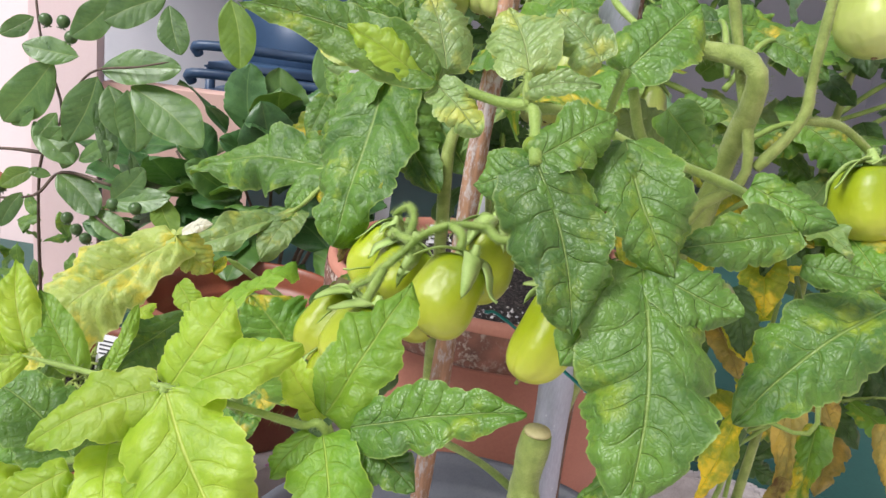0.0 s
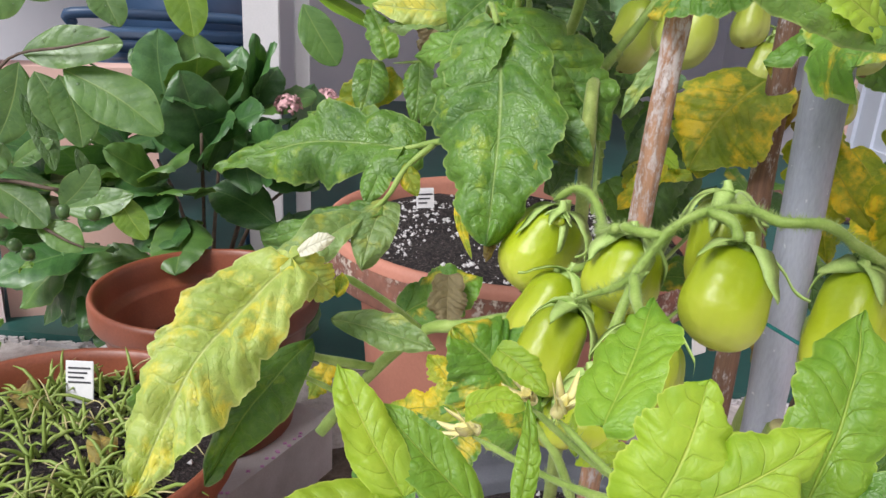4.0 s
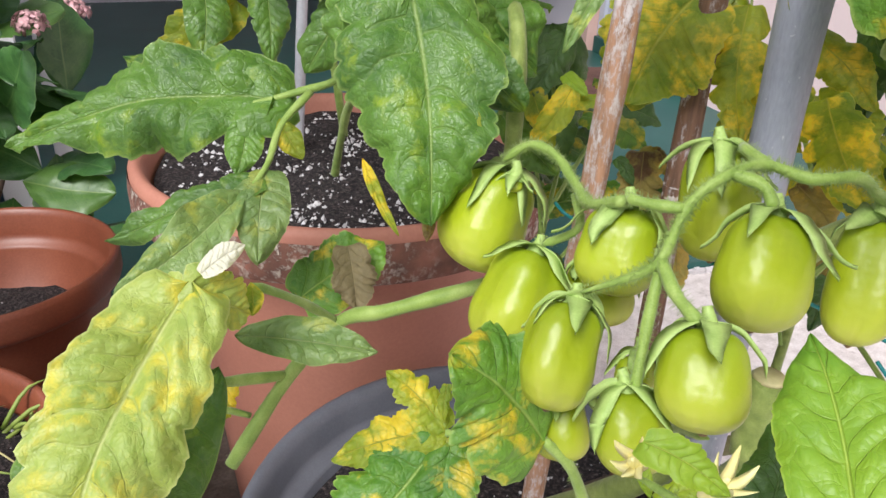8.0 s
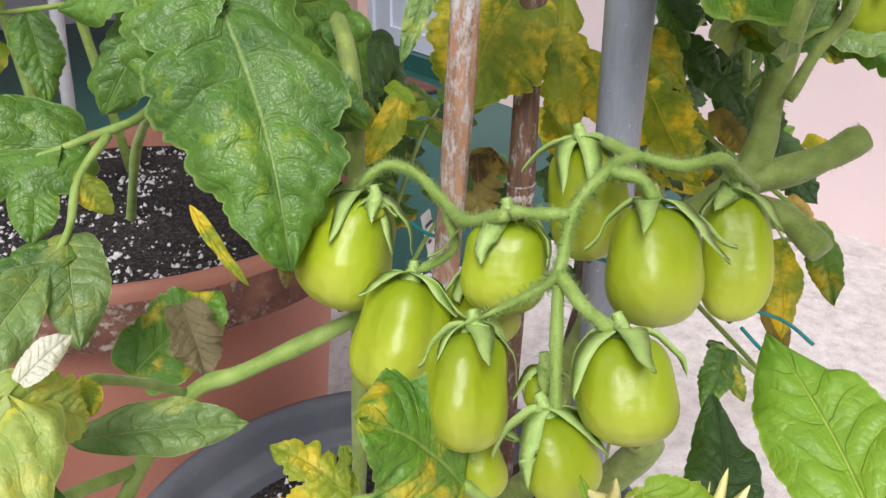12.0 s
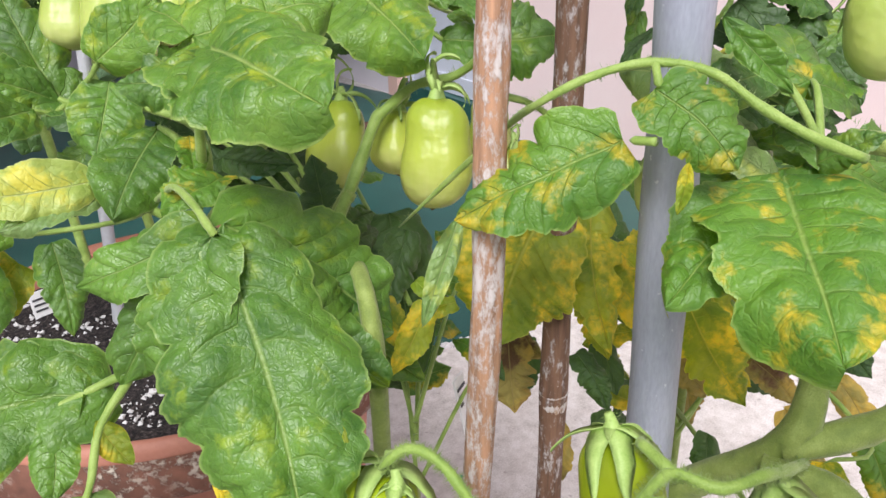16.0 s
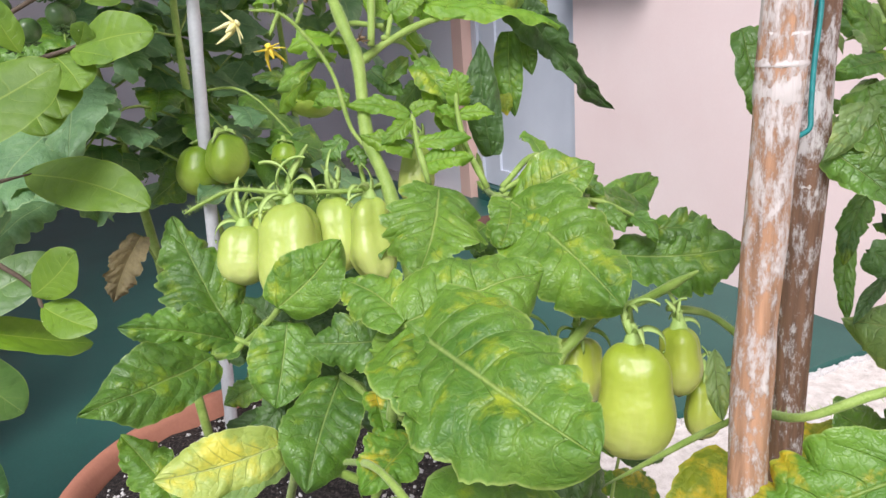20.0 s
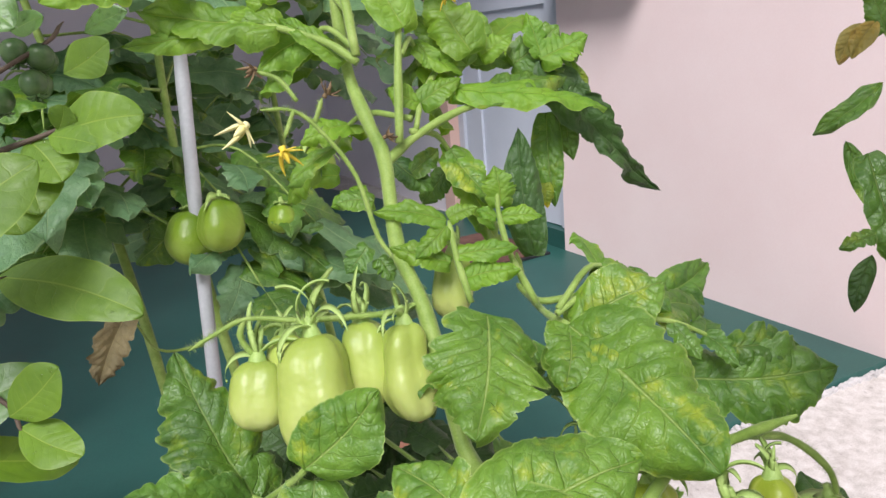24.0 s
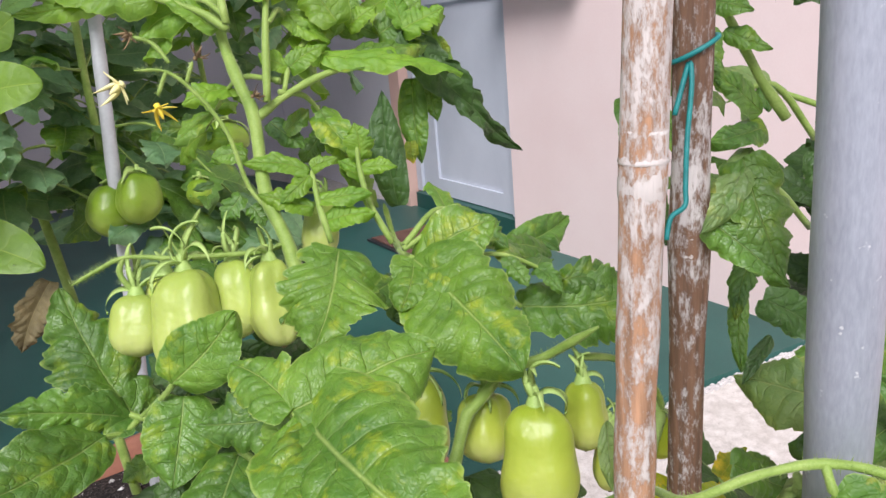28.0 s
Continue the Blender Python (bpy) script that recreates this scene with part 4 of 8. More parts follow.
# weeds, dead leaves and straw in the nearer pot
weeds = base_of("weed_patch", "thin green and straw-coloured weeds in the pot", "weeds", (-0.433, 0.846, 0.325), kind="stuff")
rng = np.random.RandomState(21)
clumps = [(rng.uniform(0, 6.283), 0.155 * math.sqrt(rng.rand())) for _ in range(46)]
for nm, mt, cnt, lo, hi, r0 in (("grass_blades", GRASSY, 430, 0.03, 0.085, 0.0027), ("dry_stalks", STRAW, 110, 0.03, 0.10, 0.0013)):
    pieces = []
    for i in range(cnt):
        a, q = clumps[i % 46]
        p = np.array([q * math.cos(a), q * math.sin(a), 0.0]) + rng.normal(size=3) * np.array([0.012, 0.012, 0.0])
        L = rng.uniform(lo, hi)
        d = rng.normal(size=3)
        d[2] = abs(d[2]) * (0.9 if nm == "grass_blades" else 0.25) + 0.1
        d /= np.linalg.norm(d)
        e = p + d * L + np.array([0, 0, -0.3 * L])
        e[2] = max(e[2], 0.004)
        pieces.append(tube_data([p, p + d * L * 0.55, e], [r0, r0 * 0.8, r0 * 0.2], 5, 6))
    v, f = join(pieces)
    ob = put(nm, v, f, mt, weeds)
    ob["kind"] = "stuff"
for k, (x, y, z, d1) in enumerate(((-0.352, 0.887, 0.307) + (0.4,), (-0.368, 0.806, 0.324) + (1.9,), (-0.473, 0.928, 0.367) + (2.5,))):
    p = (x, y, z)
    t = (x + 0.05 * math.cos(d1), y + 0.05 * math.sin(d1), z + 0.004)
    ob = base_of("dead_leaf", "curled brown dead leaf lying among the weeds", "leaf", (x, y, 0.335))
    leaf(ob, (x, y, 0.336), (x + 0.055 * math.cos(d1), y + 0.055 * math.sin(d1), 0.342), (0.2, -0.3, 1), 0.6, "dry", "dead_blade", curl=0.9, wave=0.12)

# ---- stakes ----
def stake(name, label, points, r, mat, knots=()):
    ob = base_of(name, label, "stake", points[0])
    pts = [local(ob, p) for p in points]
    C = spline(pts, 60)
    R = [r * (1 + 0.02 * math.sin(i * 1.7)) for i in range(60)]
    for kz in knots:
        i = int(np.argmin(abs(C[:, 2] + points[0][2] - kz)))
        for j, g in ((-1, 0.05), (0, 0.13), (1, 0.06)):
            if 0 <= i + j < 60:
                R[i + j] += r * g
    v, f = tube_data(list(C), R, 18, 60, wobble=0.02, seed=3)
    put("cane" if "bamboo" in name else "tube", v, f, mat, ob)
    for kz in knots:
        i = int(np.argmin(abs(C[:, 2] + points[0][2] - kz)))
        k = max(0, min(58, i))
        ax = (C[k + 1] - C[k]) / np.linalg.norm(C[k + 1] - C[k])
        v, f = tube_data([C[i] - ax * 0.011, C[i] - ax * 0.0015, C[i] + ax * 0.0015, C[i] + ax * 0.009], [r * 1.015, r * 1.09, r * 1.07, r * 1.015], 20, 14, wobble=0.035, seed=8)
        put("cane_node", v, f, NODE, ob, "knobbly whitened node")
    return ob


stake("bamboo_stake", "weathered brown bamboo stake with flaking white bark", [(0.0176, 0.471, 0.34), (0.0264, 0.467, 0.6), (0.0300, 0.458, 0.775), (0.0360, 0.462, 0.867), (0.0390, 0.460, 0.97), (0.049, 0.457, 1.2), (0.056, 0.454, 1.40)], 0.0061, BAMBOO, (0.965, 0.62))
stake("bamboo_stake", "darker weathered bamboo stake tied with teal string", [(0.121, 0.498, 0.34), (0.1144, 0.4925, 0.6), (0.1095, 0.488, 0.8), (0.1046, 0.4836, 1.0), (0.099, 0.479, 1.22), (0.095, 0.475, 1.40)], 0.0068, BAMBOO_DARK, (0.93, 0.70))
stake("metal_pipe_stake", "grey galvanised steel pipe used as a plant stake", [(0.0996, 0.416, 0.34), (0.0948, 0.4197, 0.6), (0.0871, 0.4253, 1.0), (0.0794, 0.4309, 1.40)], 0.0101, PIPE)
stake("plastic_rod", "thin pale grey plastic rod standing in the soil", [(0.050, 1.03, 0.52), (0.089, 1.08, 0.85), (0.127, 1.13, 1.12), (0.155, 1.17, 1.4)], 0.0064, ROD)


def string(label, loops):
    ob = base_of("plant_tie", label, "string", loops[0][0])
    for pts in loops:
        v, f = tube_data([local(ob, p) for p in pts], [0.0009, 0.0009], 7)
        put("string", v, f, TEAL, ob)
    return ob


# teal string round the dark bamboo
cx, cy, cz = 0.105, 0.4840, 0.990
ring = [(cx + 0.0083 * math.cos(a), cy + 0.0083 * math.sin(a), cz + 0.004 * math.cos(a + 0.8)) for a in np.linspace(0, 6.4, 15)]
string("teal plastic string knotted round the bamboo", [ring, [(0.100, 0.482, 0.988), (0.096, 0.479, 0.979), (0.090, 0.477, 0.961), (0.086, 0.475, 0.947), (0.084, 0.474, 0.941), (0.079, 0.476, 0.938), (0.076, 0.476, 0.931)], [(0.099, 0.482, 0.986), (0.093, 0.481, 0.978), (0.089, 0.481, 0.970)]])
string("teal plastic string tied round the stem", [[(0.032, 0.492, 0.693), (0.030, 0.480, 0.692), (0.042, 0.479, 0.685)], [(0.045, 0.399, 0.701), (0.058, 0.399, 0.697), (0.119, 0.357, 0.667), (0.129, 0.345, 0.661), (0.130, 0.333, 0.655)], [(0.112, 0.359, 0.660), (0.115, 0.352, 0.653), (0.118, 0.347, 0.648)]])
# ---- the main tomato plant in the grey tub ----
LOBED = dict(lobes=3, cut=0.42, teeth=0.12, round_base=0.42)
SOFT = dict(lobes=2, cut=0.20, teeth=0.08, round_base=0.38, wave=0.05)
BROAD = dict(lobes=2, cut=0.26, teeth=0.075, round_base=0.36, point=1.45, wave=0.05)
ROUND = dict(lobes=0, teeth=0.04, round_base=0.45, point=1.3, wave=0.04)
plant = base_of("tomato_plant", "tall tomato plant with green plum tomatoes and yellowing leaves", "tomato plant", (0.066, 0.553, 0.35))

# stems
stem(plant, [(0.08, 0.54, 0.34), (0.083, 0.394, 0.569), (0.080, 0.385, 0.608), (0.082, 0.386, 0.642)], 0.0088, 0.0082, "main_stem", STEM_OLIVE, "thick cut-off green stem", 500, 14)
v, f = tube_data([local(plant, (0.082, 0.385, 0.642)), local(plant, (0.082, 0.385, 0.644))], [0.0075, 0.0068], 16, 3)
put("cut_face", v, f, STRAW, plant, "pale cut end of the stem")
stem(plant, [(0.16, 0.60, 0.34), (0.164, 0.481, 0.487), (0.157, 0.480, 0.543), (0.155, 0.470, 0.608), (0.154, 0.470, 0.639)], 0.0068, 0.006, "main_stem", TWIG, "brown woody stem")
stem(plant, [(0.07, 0.60, 0.34), (0.096, 0.441, 0.536), (0.097, 0.435, 0.613), (0.106, 0.414, 0.678), (0.114, 0.372, 0.729), (0.1344, 0.3752, 0.762), (0.142, 0.372, 0.80), (0.137, 0.345, 0.84), (0.120, 0.376, 0.848)], 0.0085, 0.0040, "main_stem", STEM_OLIVE, "thick fuzzy olive stem", 1500, 14)
stem(plant, [(0.105, 0.378, 0.717), (0.112, 0.352, 0.716), (0.1093, 0.3332, 0.7071)], 0.0062, 0.0056, "cut_shoot", STEM_OLIVE, "cut-off stub of a side shoot", 200, 12)
stem(plant, [(0.110, 0.374, 0.724), (0.131, 0.352, 0.735), (0.146, 0.339, 0.746)], 0.0066, 0.0060, "side_shoot", STEM_OLIVE, "", 300, 12)
stem(plant, [(0.108, 0.430, 0.554), (0.131, 0.429, 0.551), (0.154, 0.428, 0.548)], 0.0055, 0.005, "side_shoot", STEM_OLD)
stem(plant, [(0.104, 0.440, 0.552), (0.061, 0.414, 0.599), (0.025, 0.365, 0.643)], 0.0026, 0.002, "side_shoot")
stem(plant, [(0.049, 0.571, 0.799), (0.037, 0.568, 0.786), (0.0133, 0.5125, 0.777), (0.0150, 0.510, 0.70), (0.024, 0.53, 0.52), (0.03, 0.56, 0.34)], 0.0034, 0.0052, "main_stem", STEM_OLIVE, "", 500, 12)
stem(plant, [(0.029, 0.484, 0.662), (-0.016, 0.493, 0.652), (-0.052, 0.509, 0.639), (-0.074, 0.523, 0.629), (-0.103, 0.519, 0.605), (-0.137, 0.509, 0.567)], 0.0040, 0.0038, "side_shoot", None, "", 160)
stem(plant, [(-0.075, 0.524, 0.630), (-0.098, 0.509, 0.655), (-0.124, 0.489, 0.680)], 0.0024, 0.0020, "leaf_stalk")
stem(plant, [(-0.103, 0.520, 0.606), (-0.133, 0.511, 0.617), (-0.152, 0.491, 0.634)], 0.003, 0.0024, "leaf_stalk")
stem(plant, [(-0.124, 0.517, 0.589), (-0.138, 0.515, 0.599), (-0.154, 0.504, 0.613)], 0.0018, 0.0014, "leaf_stalk")
stem(plant, [(-0.030, 0.578, 0.757), (-0.050, 0.587, 0.739), (-0.070, 0.600, 0.730), (-0.096, 0.605, 0.723)], 0.0024, 0.002, "leaf_stalk")
stem(plant, [(-0.063, 0.593, 0.732), (-0.082, 0.586, 0.717), (-0.095, 0.569, 0.702), (-0.111, 0.558, 0.693), (-0.154, 0.540, 0.679)], 0.0022, 0.0012, "leaf_stalk")

# the large hanging leaf with torn lower edge
leaf(plant, (-0.038, 0.533, 0.813), (-0.050, 0.468, 0.704), (-0.29, -0.63, 0.72), 0.62, "mid", "leaflet", "large crinkled green leaf with torn brown-edged holes", **dict(BROAD, quilt=0.055, lobes=3, cut=0.26, curl=0.2, rows=7))
leaf(plant, (-0.034, 0.535, 0.815), (0.027, 0.515, 0.753), (-0.29, -0.65, 0.71), 0.74, "mid", "leaflet", "", **dict(BROAD, quilt=0.055, rows=6))
leaf(plant, (-0.035, 0.530, 0.807), (0.010, 0.497, 0.741), (-0.36, -0.64, 0.68), 0.58, "mid", "leaflet", "", **dict(BROAD, quilt=0.055))
leaf(plant, (-0.041, 0.531, 0.813), (-0.068, 0.533, 0.762), (-0.39, -0.59, 0.70), 0.72, "mid", "leaflet", "", **dict(BROAD, quilt=0.055))
leaf(plant, (-0.036, 0.546, 0.811), (-0.075, 0.560, 0.750), (-0.37, -0.57, 0.73), 0.62, "mid", "leaflet", "", **dict(ROUND, quilt=0.055))
leaf(plant, (-0.035, 0.548, 0.810), (-0.079, 0.575, 0.789), (-0.25, -0.65, 0.71), 0.60, "mid", "leaflet", "", **dict(ROUND, quilt=0.055))
stem(plant, [(-0.039, 0.532, 0.813), (-0.040, 0.534, 0.816), (-0.039, 0.548, 0.821), (-0.037, 0.570, 0.822), (-0.033, 0.600, 0.809), (-0.037, 0.650, 0.785), (-0.083, 0.700, 0.774)], 0.0017, 0.0014, "leaf_stalk", None, "", 120)
leaf(plant, (-0.025, 0.478, 0.749), (-0.030, 0.468, 0.732), (-0.50, -0.73, 0.47), 0.28, "sick")
leaf(plant, (-0.043, 0.485, 0.710), (-0.048, 0.476, 0.692), (-0.38, -0.71, 0.60), 0.35, "dry", "torn_edge", "brown dried leaf edge")
leaf(plant, (-0.041, 0.498, 0.741), (-0.048, 0.496, 0.730), (-0.39, -0.77, 0.50), 0.5, "dry", "torn_edge", "brown dried leaf edge")
leaf(plant, (-0.036, 0.479, 0.716), (-0.042, 0.476, 0.706), (-0.41, -0.71, 0.58), 0.4, "dry", "torn_edge", "brown dried leaf edge")
# the long leaf on the other side
leaf(plant, (-0.071, 0.600, 0.729), (-0.212, 0.654, 0.696), (-0.05, -0.71, 0.71), 0.46, "mid", "leaflet", "long lobed green leaf", **LOBED, quilt=0.05)
leaf(plant, (-0.080, 0.601, 0.726), (-0.148, 0.672, 0.738), (-0.11, -0.82, 0.57), 0.5, "mid", **LOBED)
leaf(plant, (-0.096, 0.604, 0.722), (-0.108, 0.581, 0.694), (-0.15, -0.85, 0.51), 0.6, "mid", **ROUND)
leaf(plant, (-0.082, 0.589, 0.720), (-0.075, 0.572, 0.702), (-0.21, -0.89, 0.41), 0.55, "sick")
leaf(plant, (-0.095, 0.569, 0.701), (-0.112, 0.527, 0.669), (-0.15, -0.80, 0.58), 0.55, "pale", **ROUND)
leaf(plant, (-0.098, 0.562, 0.698), (-0.175, 0.577, 0.669), (-0.05, -0.55, 0.83), 0.3, "mid", **SOFT)
leaf(plant, (-0.109, 0.558, 0.694), (-0.176, 0.527, 0.663), (-0.06, -0.68, 0.73), 0.36, "pale", "leaflet", "", curl=0.5, fold=0.5)
leaf(plant, (-0.101, 0.673, 0.779), (-0.110, 0.639, 0.744), (-0.13, -0.91, 0.40), 0.6, "mid", **ROUND)
leaf(plant, (-0.082, 0.673, 0.769), (-0.138, 0.667, 0.725), (-0.12, -0.90, 0.42), 0.5, "sick", **SOFT)
leaf(plant, (-0.067, 0.662, 0.779), (-0.072, 0.640, 0.737), (-0.20, -0.89, 0.40), 0.55, "mid", **SOFT)
# the long yellowing leaf
leaf(plant, (-0.150, 0.468, 0.698), (-0.214, 0.398, 0.612), (-0.05, -0.66, 0.75), 0.46, "yellow", "leaflet", "long wrinkled yellow-green dying leaf", lobes=4, cut=0.22, teeth=0.08, quilt=0.09, rows=10, wave=0.07, fold=0.2, round_base=0.4, point=1.6)
leaf(plant, (-0.150, 0.468, 0.697), (-0.128, 0.475, 0.674), (-0.08, -0.68, 0.73), 0.80, "yellow", "leaflet", "", **dict(BROAD, quilt=0.06, fold=0.3))
leaf(plant, (-0.153, 0.470, 0.695), (-0.173, 0.490, 0.674), (-0.02, -0.69, 0.72), 0.60, "yellow", "leaflet", "", **dict(BROAD, quilt=0.06))
leaf(plant, (-0.195, 0.454, 0.659), (-0.222, 0.420, 0.600), (0.09, -0.72, 0.69), 0.55, "mid", "leaflet", "", **BROAD)
leaf(plant, (-0.140, 0.491, 0.641), (-0.190, 0.425, 0.594), (-0.01, -0.58, 0.81), 0.36, "mid", "leaflet", "", quilt=0.05)
leaf(plant, (-0.146, 0.468, 0.700), (-0.128, 0.472, 0.707), (-0.09, -0.70, 0.70), 0.55, "bleached", "leaflet", "whitened dry leaf tip", **dict(ROUND, curl=0.6))
leaf(plant, (-0.124, 0.487, 0.682), (-0.127, 0.475, 0.673), (-0.12, -0.76, 0.64), 0.6, "sick")
leaf(plant, (-0.130, 0.503, 0.647), (-0.073, 0.471, 0.643), (-0.15, -0.64, 0.75), 0.36, "pale", fold=0.5, curl=0.2)
leaf(plant, (-0.131, 0.528, 0.605), (-0.144, 0.521, 0.584), (-0.07, -0.69, 0.72), 0.7, "sick", **LOBED)
leaf(plant, (-0.081, 0.568, 0.621), (-0.027, 0.575, 0.644), (-0.20, -0.67, 0.71), 0.8, "spot", **SOFT)
leaf(plant, (-0.052, 0.568, 0.649), (-0.055, 0.546, 0.618), (-0.23, -0.74, 0.64), 0.75, "tan", "leaflet", "papery brown dried leaf half", **dict(SOFT, fold=0.5, curl=0.6))
leaf(plant, (-0.056, 0.534, 0.713), (-0.050, 0.502, 0.684), (-0.31, -0.76, 0.56), 0.15, "sick")
# leaves over the tub
leaf(plant, (-0.042, 0.383, 0.651), (-0.079, 0.392, 0.694), (-0.29, -0.54, 0.79), 0.95, "spot", "leaflet", "", **dict(BROAD, quilt=0.05))
leaf(plant, (-0.068, 0.412, 0.641), (-0.118, 0.405, 0.600), (-0.18, -0.51, 0.84), 0.80, "spot", "leaflet", "yellow and green leaf with brown spots", **dict(LOBED, quilt=0.05))
leaf(plant, (-0.068, 0.412, 0.642), (-0.082, 0.440, 0.656), (-0.22, -0.57, 0.79), 0.62, "sick", "leaflet", "", **LOBED)
leaf(plant, (-0.068, 0.412, 0.641), (-0.109, 0.430, 0.627), (-0.19, -0.54, 0.82), 0.50, "sick", "leaflet", "", **BROAD)
leaf(plant, (-0.066, 0.410, 0.640), (-0.081, 0.385, 0.612), (-0.23, -0.50, 0.84), 0.70, "spot", "leaflet", "", **dict(BROAD, quilt=0.05))
leaf(plant, (-0.064, 0.420, 0.658), (-0.069, 0.412, 0.646), (-0.25, -0.55, 0.80), 0.45, "sick", "leaflet", "", **LOBED)
stem(plant, [(-0.042, 0.383, 0.651), (-0.032, 0.378, 0.639), (-0.022, 0.375, 0.614)], 0.0022, 0.0024, "leaf_stalk", None, "", 120)
stem(plant, [(-0.068, 0.412, 0.641), (-0.050, 0.398, 0.642), (-0.037, 0.385, 0.643)], 0.0016, 0.0018, "leaf_stalk", None, "", 120)
leaf(plant, (-0.031, 0.300, 0.673), (0.007, 0.325, 0.695), (-0.52, -0.30, 0.80), 0.44, "shade_dark", "leaflet", "", **dict(ROUND, quilt=0.03))
leaf(plant, (-0.063, 0.262, 0.728), (-0.036, 0.300, 0.746), (-0.57, -0.28, 0.77), 0.58, "lush", "leaflet", "", **dict(ROUND, quilt=0.045, rows=7))
leaf(plant, (-0.093, 0.285, 0.721), (-0.081, 0.272, 0.730), (-0.44, -0.29, 0.85), 0.62, "young", "leaflet", "", **BROAD)
leaf(plant, (-0.082, 0.300, 0.731), (-0.070, 0.285, 0.724), (-0.47, -0.34, 0.82), 0.55, "young", "leaflet", "", **BROAD)

# foreground shoot with bright young leaves and cream flowers
stem(plant, [(0.015, 0.280, 0.627), (0.000, 0.262, 0.674), (-0.011, 0.247, 0.708), (-0.019, 0.247, 0.708), (-0.041, 0.240, 0.716), (-0.060, 0.236, 0.721), (-0.086, 0.245, 0.717), (-0.115, 0.249, 0.718)], 0.0018, 0.0009, "leaf_stalk", None, "", 300)
leaf(plant, (-0.002, 0.246, 0.710), (0.053, 0.236, 0.729), (-0.33, -0.66, 0.68), 0.42, "mid", "leaflet", "folded blue-green young leaf", **dict(BROAD, fold=0.35, quilt=0.04))
leaf(plant, (-0.003, 0.246, 0.708), (0.022, 0.235, 0.697), (-0.26, -0.64, 0.72), 0.72, "mid", "leaflet", "", **dict(BROAD, quilt=0.04))
leaf(plant, (-0.012, 0.250, 0.711), (0.011, 0.275, 0.753), (-0.24, -0.73, 0.64), 0.58, "lush", "leaflet", "", **dict(BROAD, quilt=0.05, rows=6))
leaf(plant, (-0.012, 0.252, 0.709), (-0.030, 0.262, 0.726), (-0.16, -0.71, 0.68), 0.62, "young", "leaflet", "", **dict(BROAD, quilt=0.03, rows=6))
leaf(plant, (-0.011, 0.246, 0.706), (-0.001, 0.215, 0.680), (-0.22, -0.62, 0.75), 0.68, "lush", "leaflet", "", **dict(BROAD, quilt=0.03, rows=6))
leaf(plant, (-0.015, 0.246, 0.706), (-0.025, 0.235, 0.694), (-0.17, -0.66, 0.73), 0.60, "lush", "leaflet", "", **dict(BROAD, quilt=0.03, rows=6))
leaf(plant, (-0.060, 0.238, 0.720), (-0.045, 0.250, 0.748), (-0.06, -0.75, 0.66), 0.84, "young", "leaflet", "bright yellow-green young leaf", **dict(BROAD, quilt=0.03, rows=6))
leaf(plant, (-0.058, 0.238, 0.720), (-0.019, 0.240, 0.740), (-0.12, -0.73, 0.67), 0.52, "young", "leaflet", "", **dict(BROAD, quilt=0.03, rows=6))
leaf(plant, (-0.060, 0.236, 0.720), (-0.025, 0.205, 0.688), (-0.10, -0.65, 0.75), 0.76, "young", "leaflet", "", **dict(BROAD, quilt=0.04, rows=6))
leaf(plant, (-0.062, 0.236, 0.720), (-0.097, 0.222, 0.702), (0.04, -0.68, 0.73), 0.58, "young", "leaflet", "", **dict(BROAD, quilt=0.03, rows=6))
leaf(plant, (-0.062, 0.238, 0.720), (-0.069, 0.232, 0.712), (-0.01, -0.70, 0.71), 0.70, "young", "leaflet", "", **dict(BROAD, quilt=0.03, rows=6))
leaf(plant, (-0.115, 0.249, 0.718), (-0.156, 0.232, 0.715), (0.24, -0.68, 0.69), 0.48, "young", "leaflet", "", **dict(ROUND, quilt=0.05, rows=8))
leaf(plant, (-0.113, 0.250, 0.720), (-0.128, 0.270, 0.743), (0.19, -0.74, 0.64), 0.44, "young", "leaflet", "", **dict(ROUND, fold=0.3))
leaf(plant, (-0.096, 0.250, 0.715), (-0.119, 0.268, 0.734), (0.14, -0.73, 0.66), 0.44, "lush", "leaflet", "", **dict(ROUND, fold=0.3))
leaf(plant, (-0.113, 0.248, 0.718), (-0.132, 0.235, 0.701), (0.19, -0.68, 0.71), 0.36, "young", "leaflet", "", **ROUND)
leaf(plant, (-0.086, 0.250, 0.715), (-0.082, 0.265, 0.735), (0.06, -0.74, 0.67), 0.28, "lush", "leaflet", "", **ROUND)
leaf(plant, (-0.100, 0.255, 0.677), (-0.139, 0.272, 0.693), (0.16, -0.66, 0.74), 0.82, "mid", "leaflet", "", **dict(BROAD, quilt=0.04))
leaf(plant, (-0.120, 0.262, 0.666), (-0.164, 0.262, 0.654), (0.21, -0.60, 0.77), 0.52, "spot", "leaflet", "", **dict(BROAD, quilt=0.04))
leaf(plant, (-0.120, 0.250, 0.667), (-0.155, 0.235, 0.657), (0.21, -0.58, 0.79), 0.85, "young", "leaflet", "", **dict(BROAD, quilt=0.03, rows=6))
leaf(plant, (-0.091, 0.236, 0.679), (-0.053, 0.215, 0.694), (0.01, -0.62, 0.78), 0.78, "young", "leaflet", "", **dict(BROAD, quilt=0.03, rows=6))
leaf(plant, (-0.094, 0.240, 0.683), (-0.112, 0.225, 0.669), (0.12, -0.60, 0.79), 0.72, "young", "leaflet", "", **dict(BROAD, quilt=0.03, rows=6))
leaf(plant, (-0.078, 0.236, 0.698), (-0.064, 0.208, 0.681), (0.01, -0.62, 0.78), 0.62, "young", "leaflet", "", **dict(BROAD, quilt=0.03, rows=6))
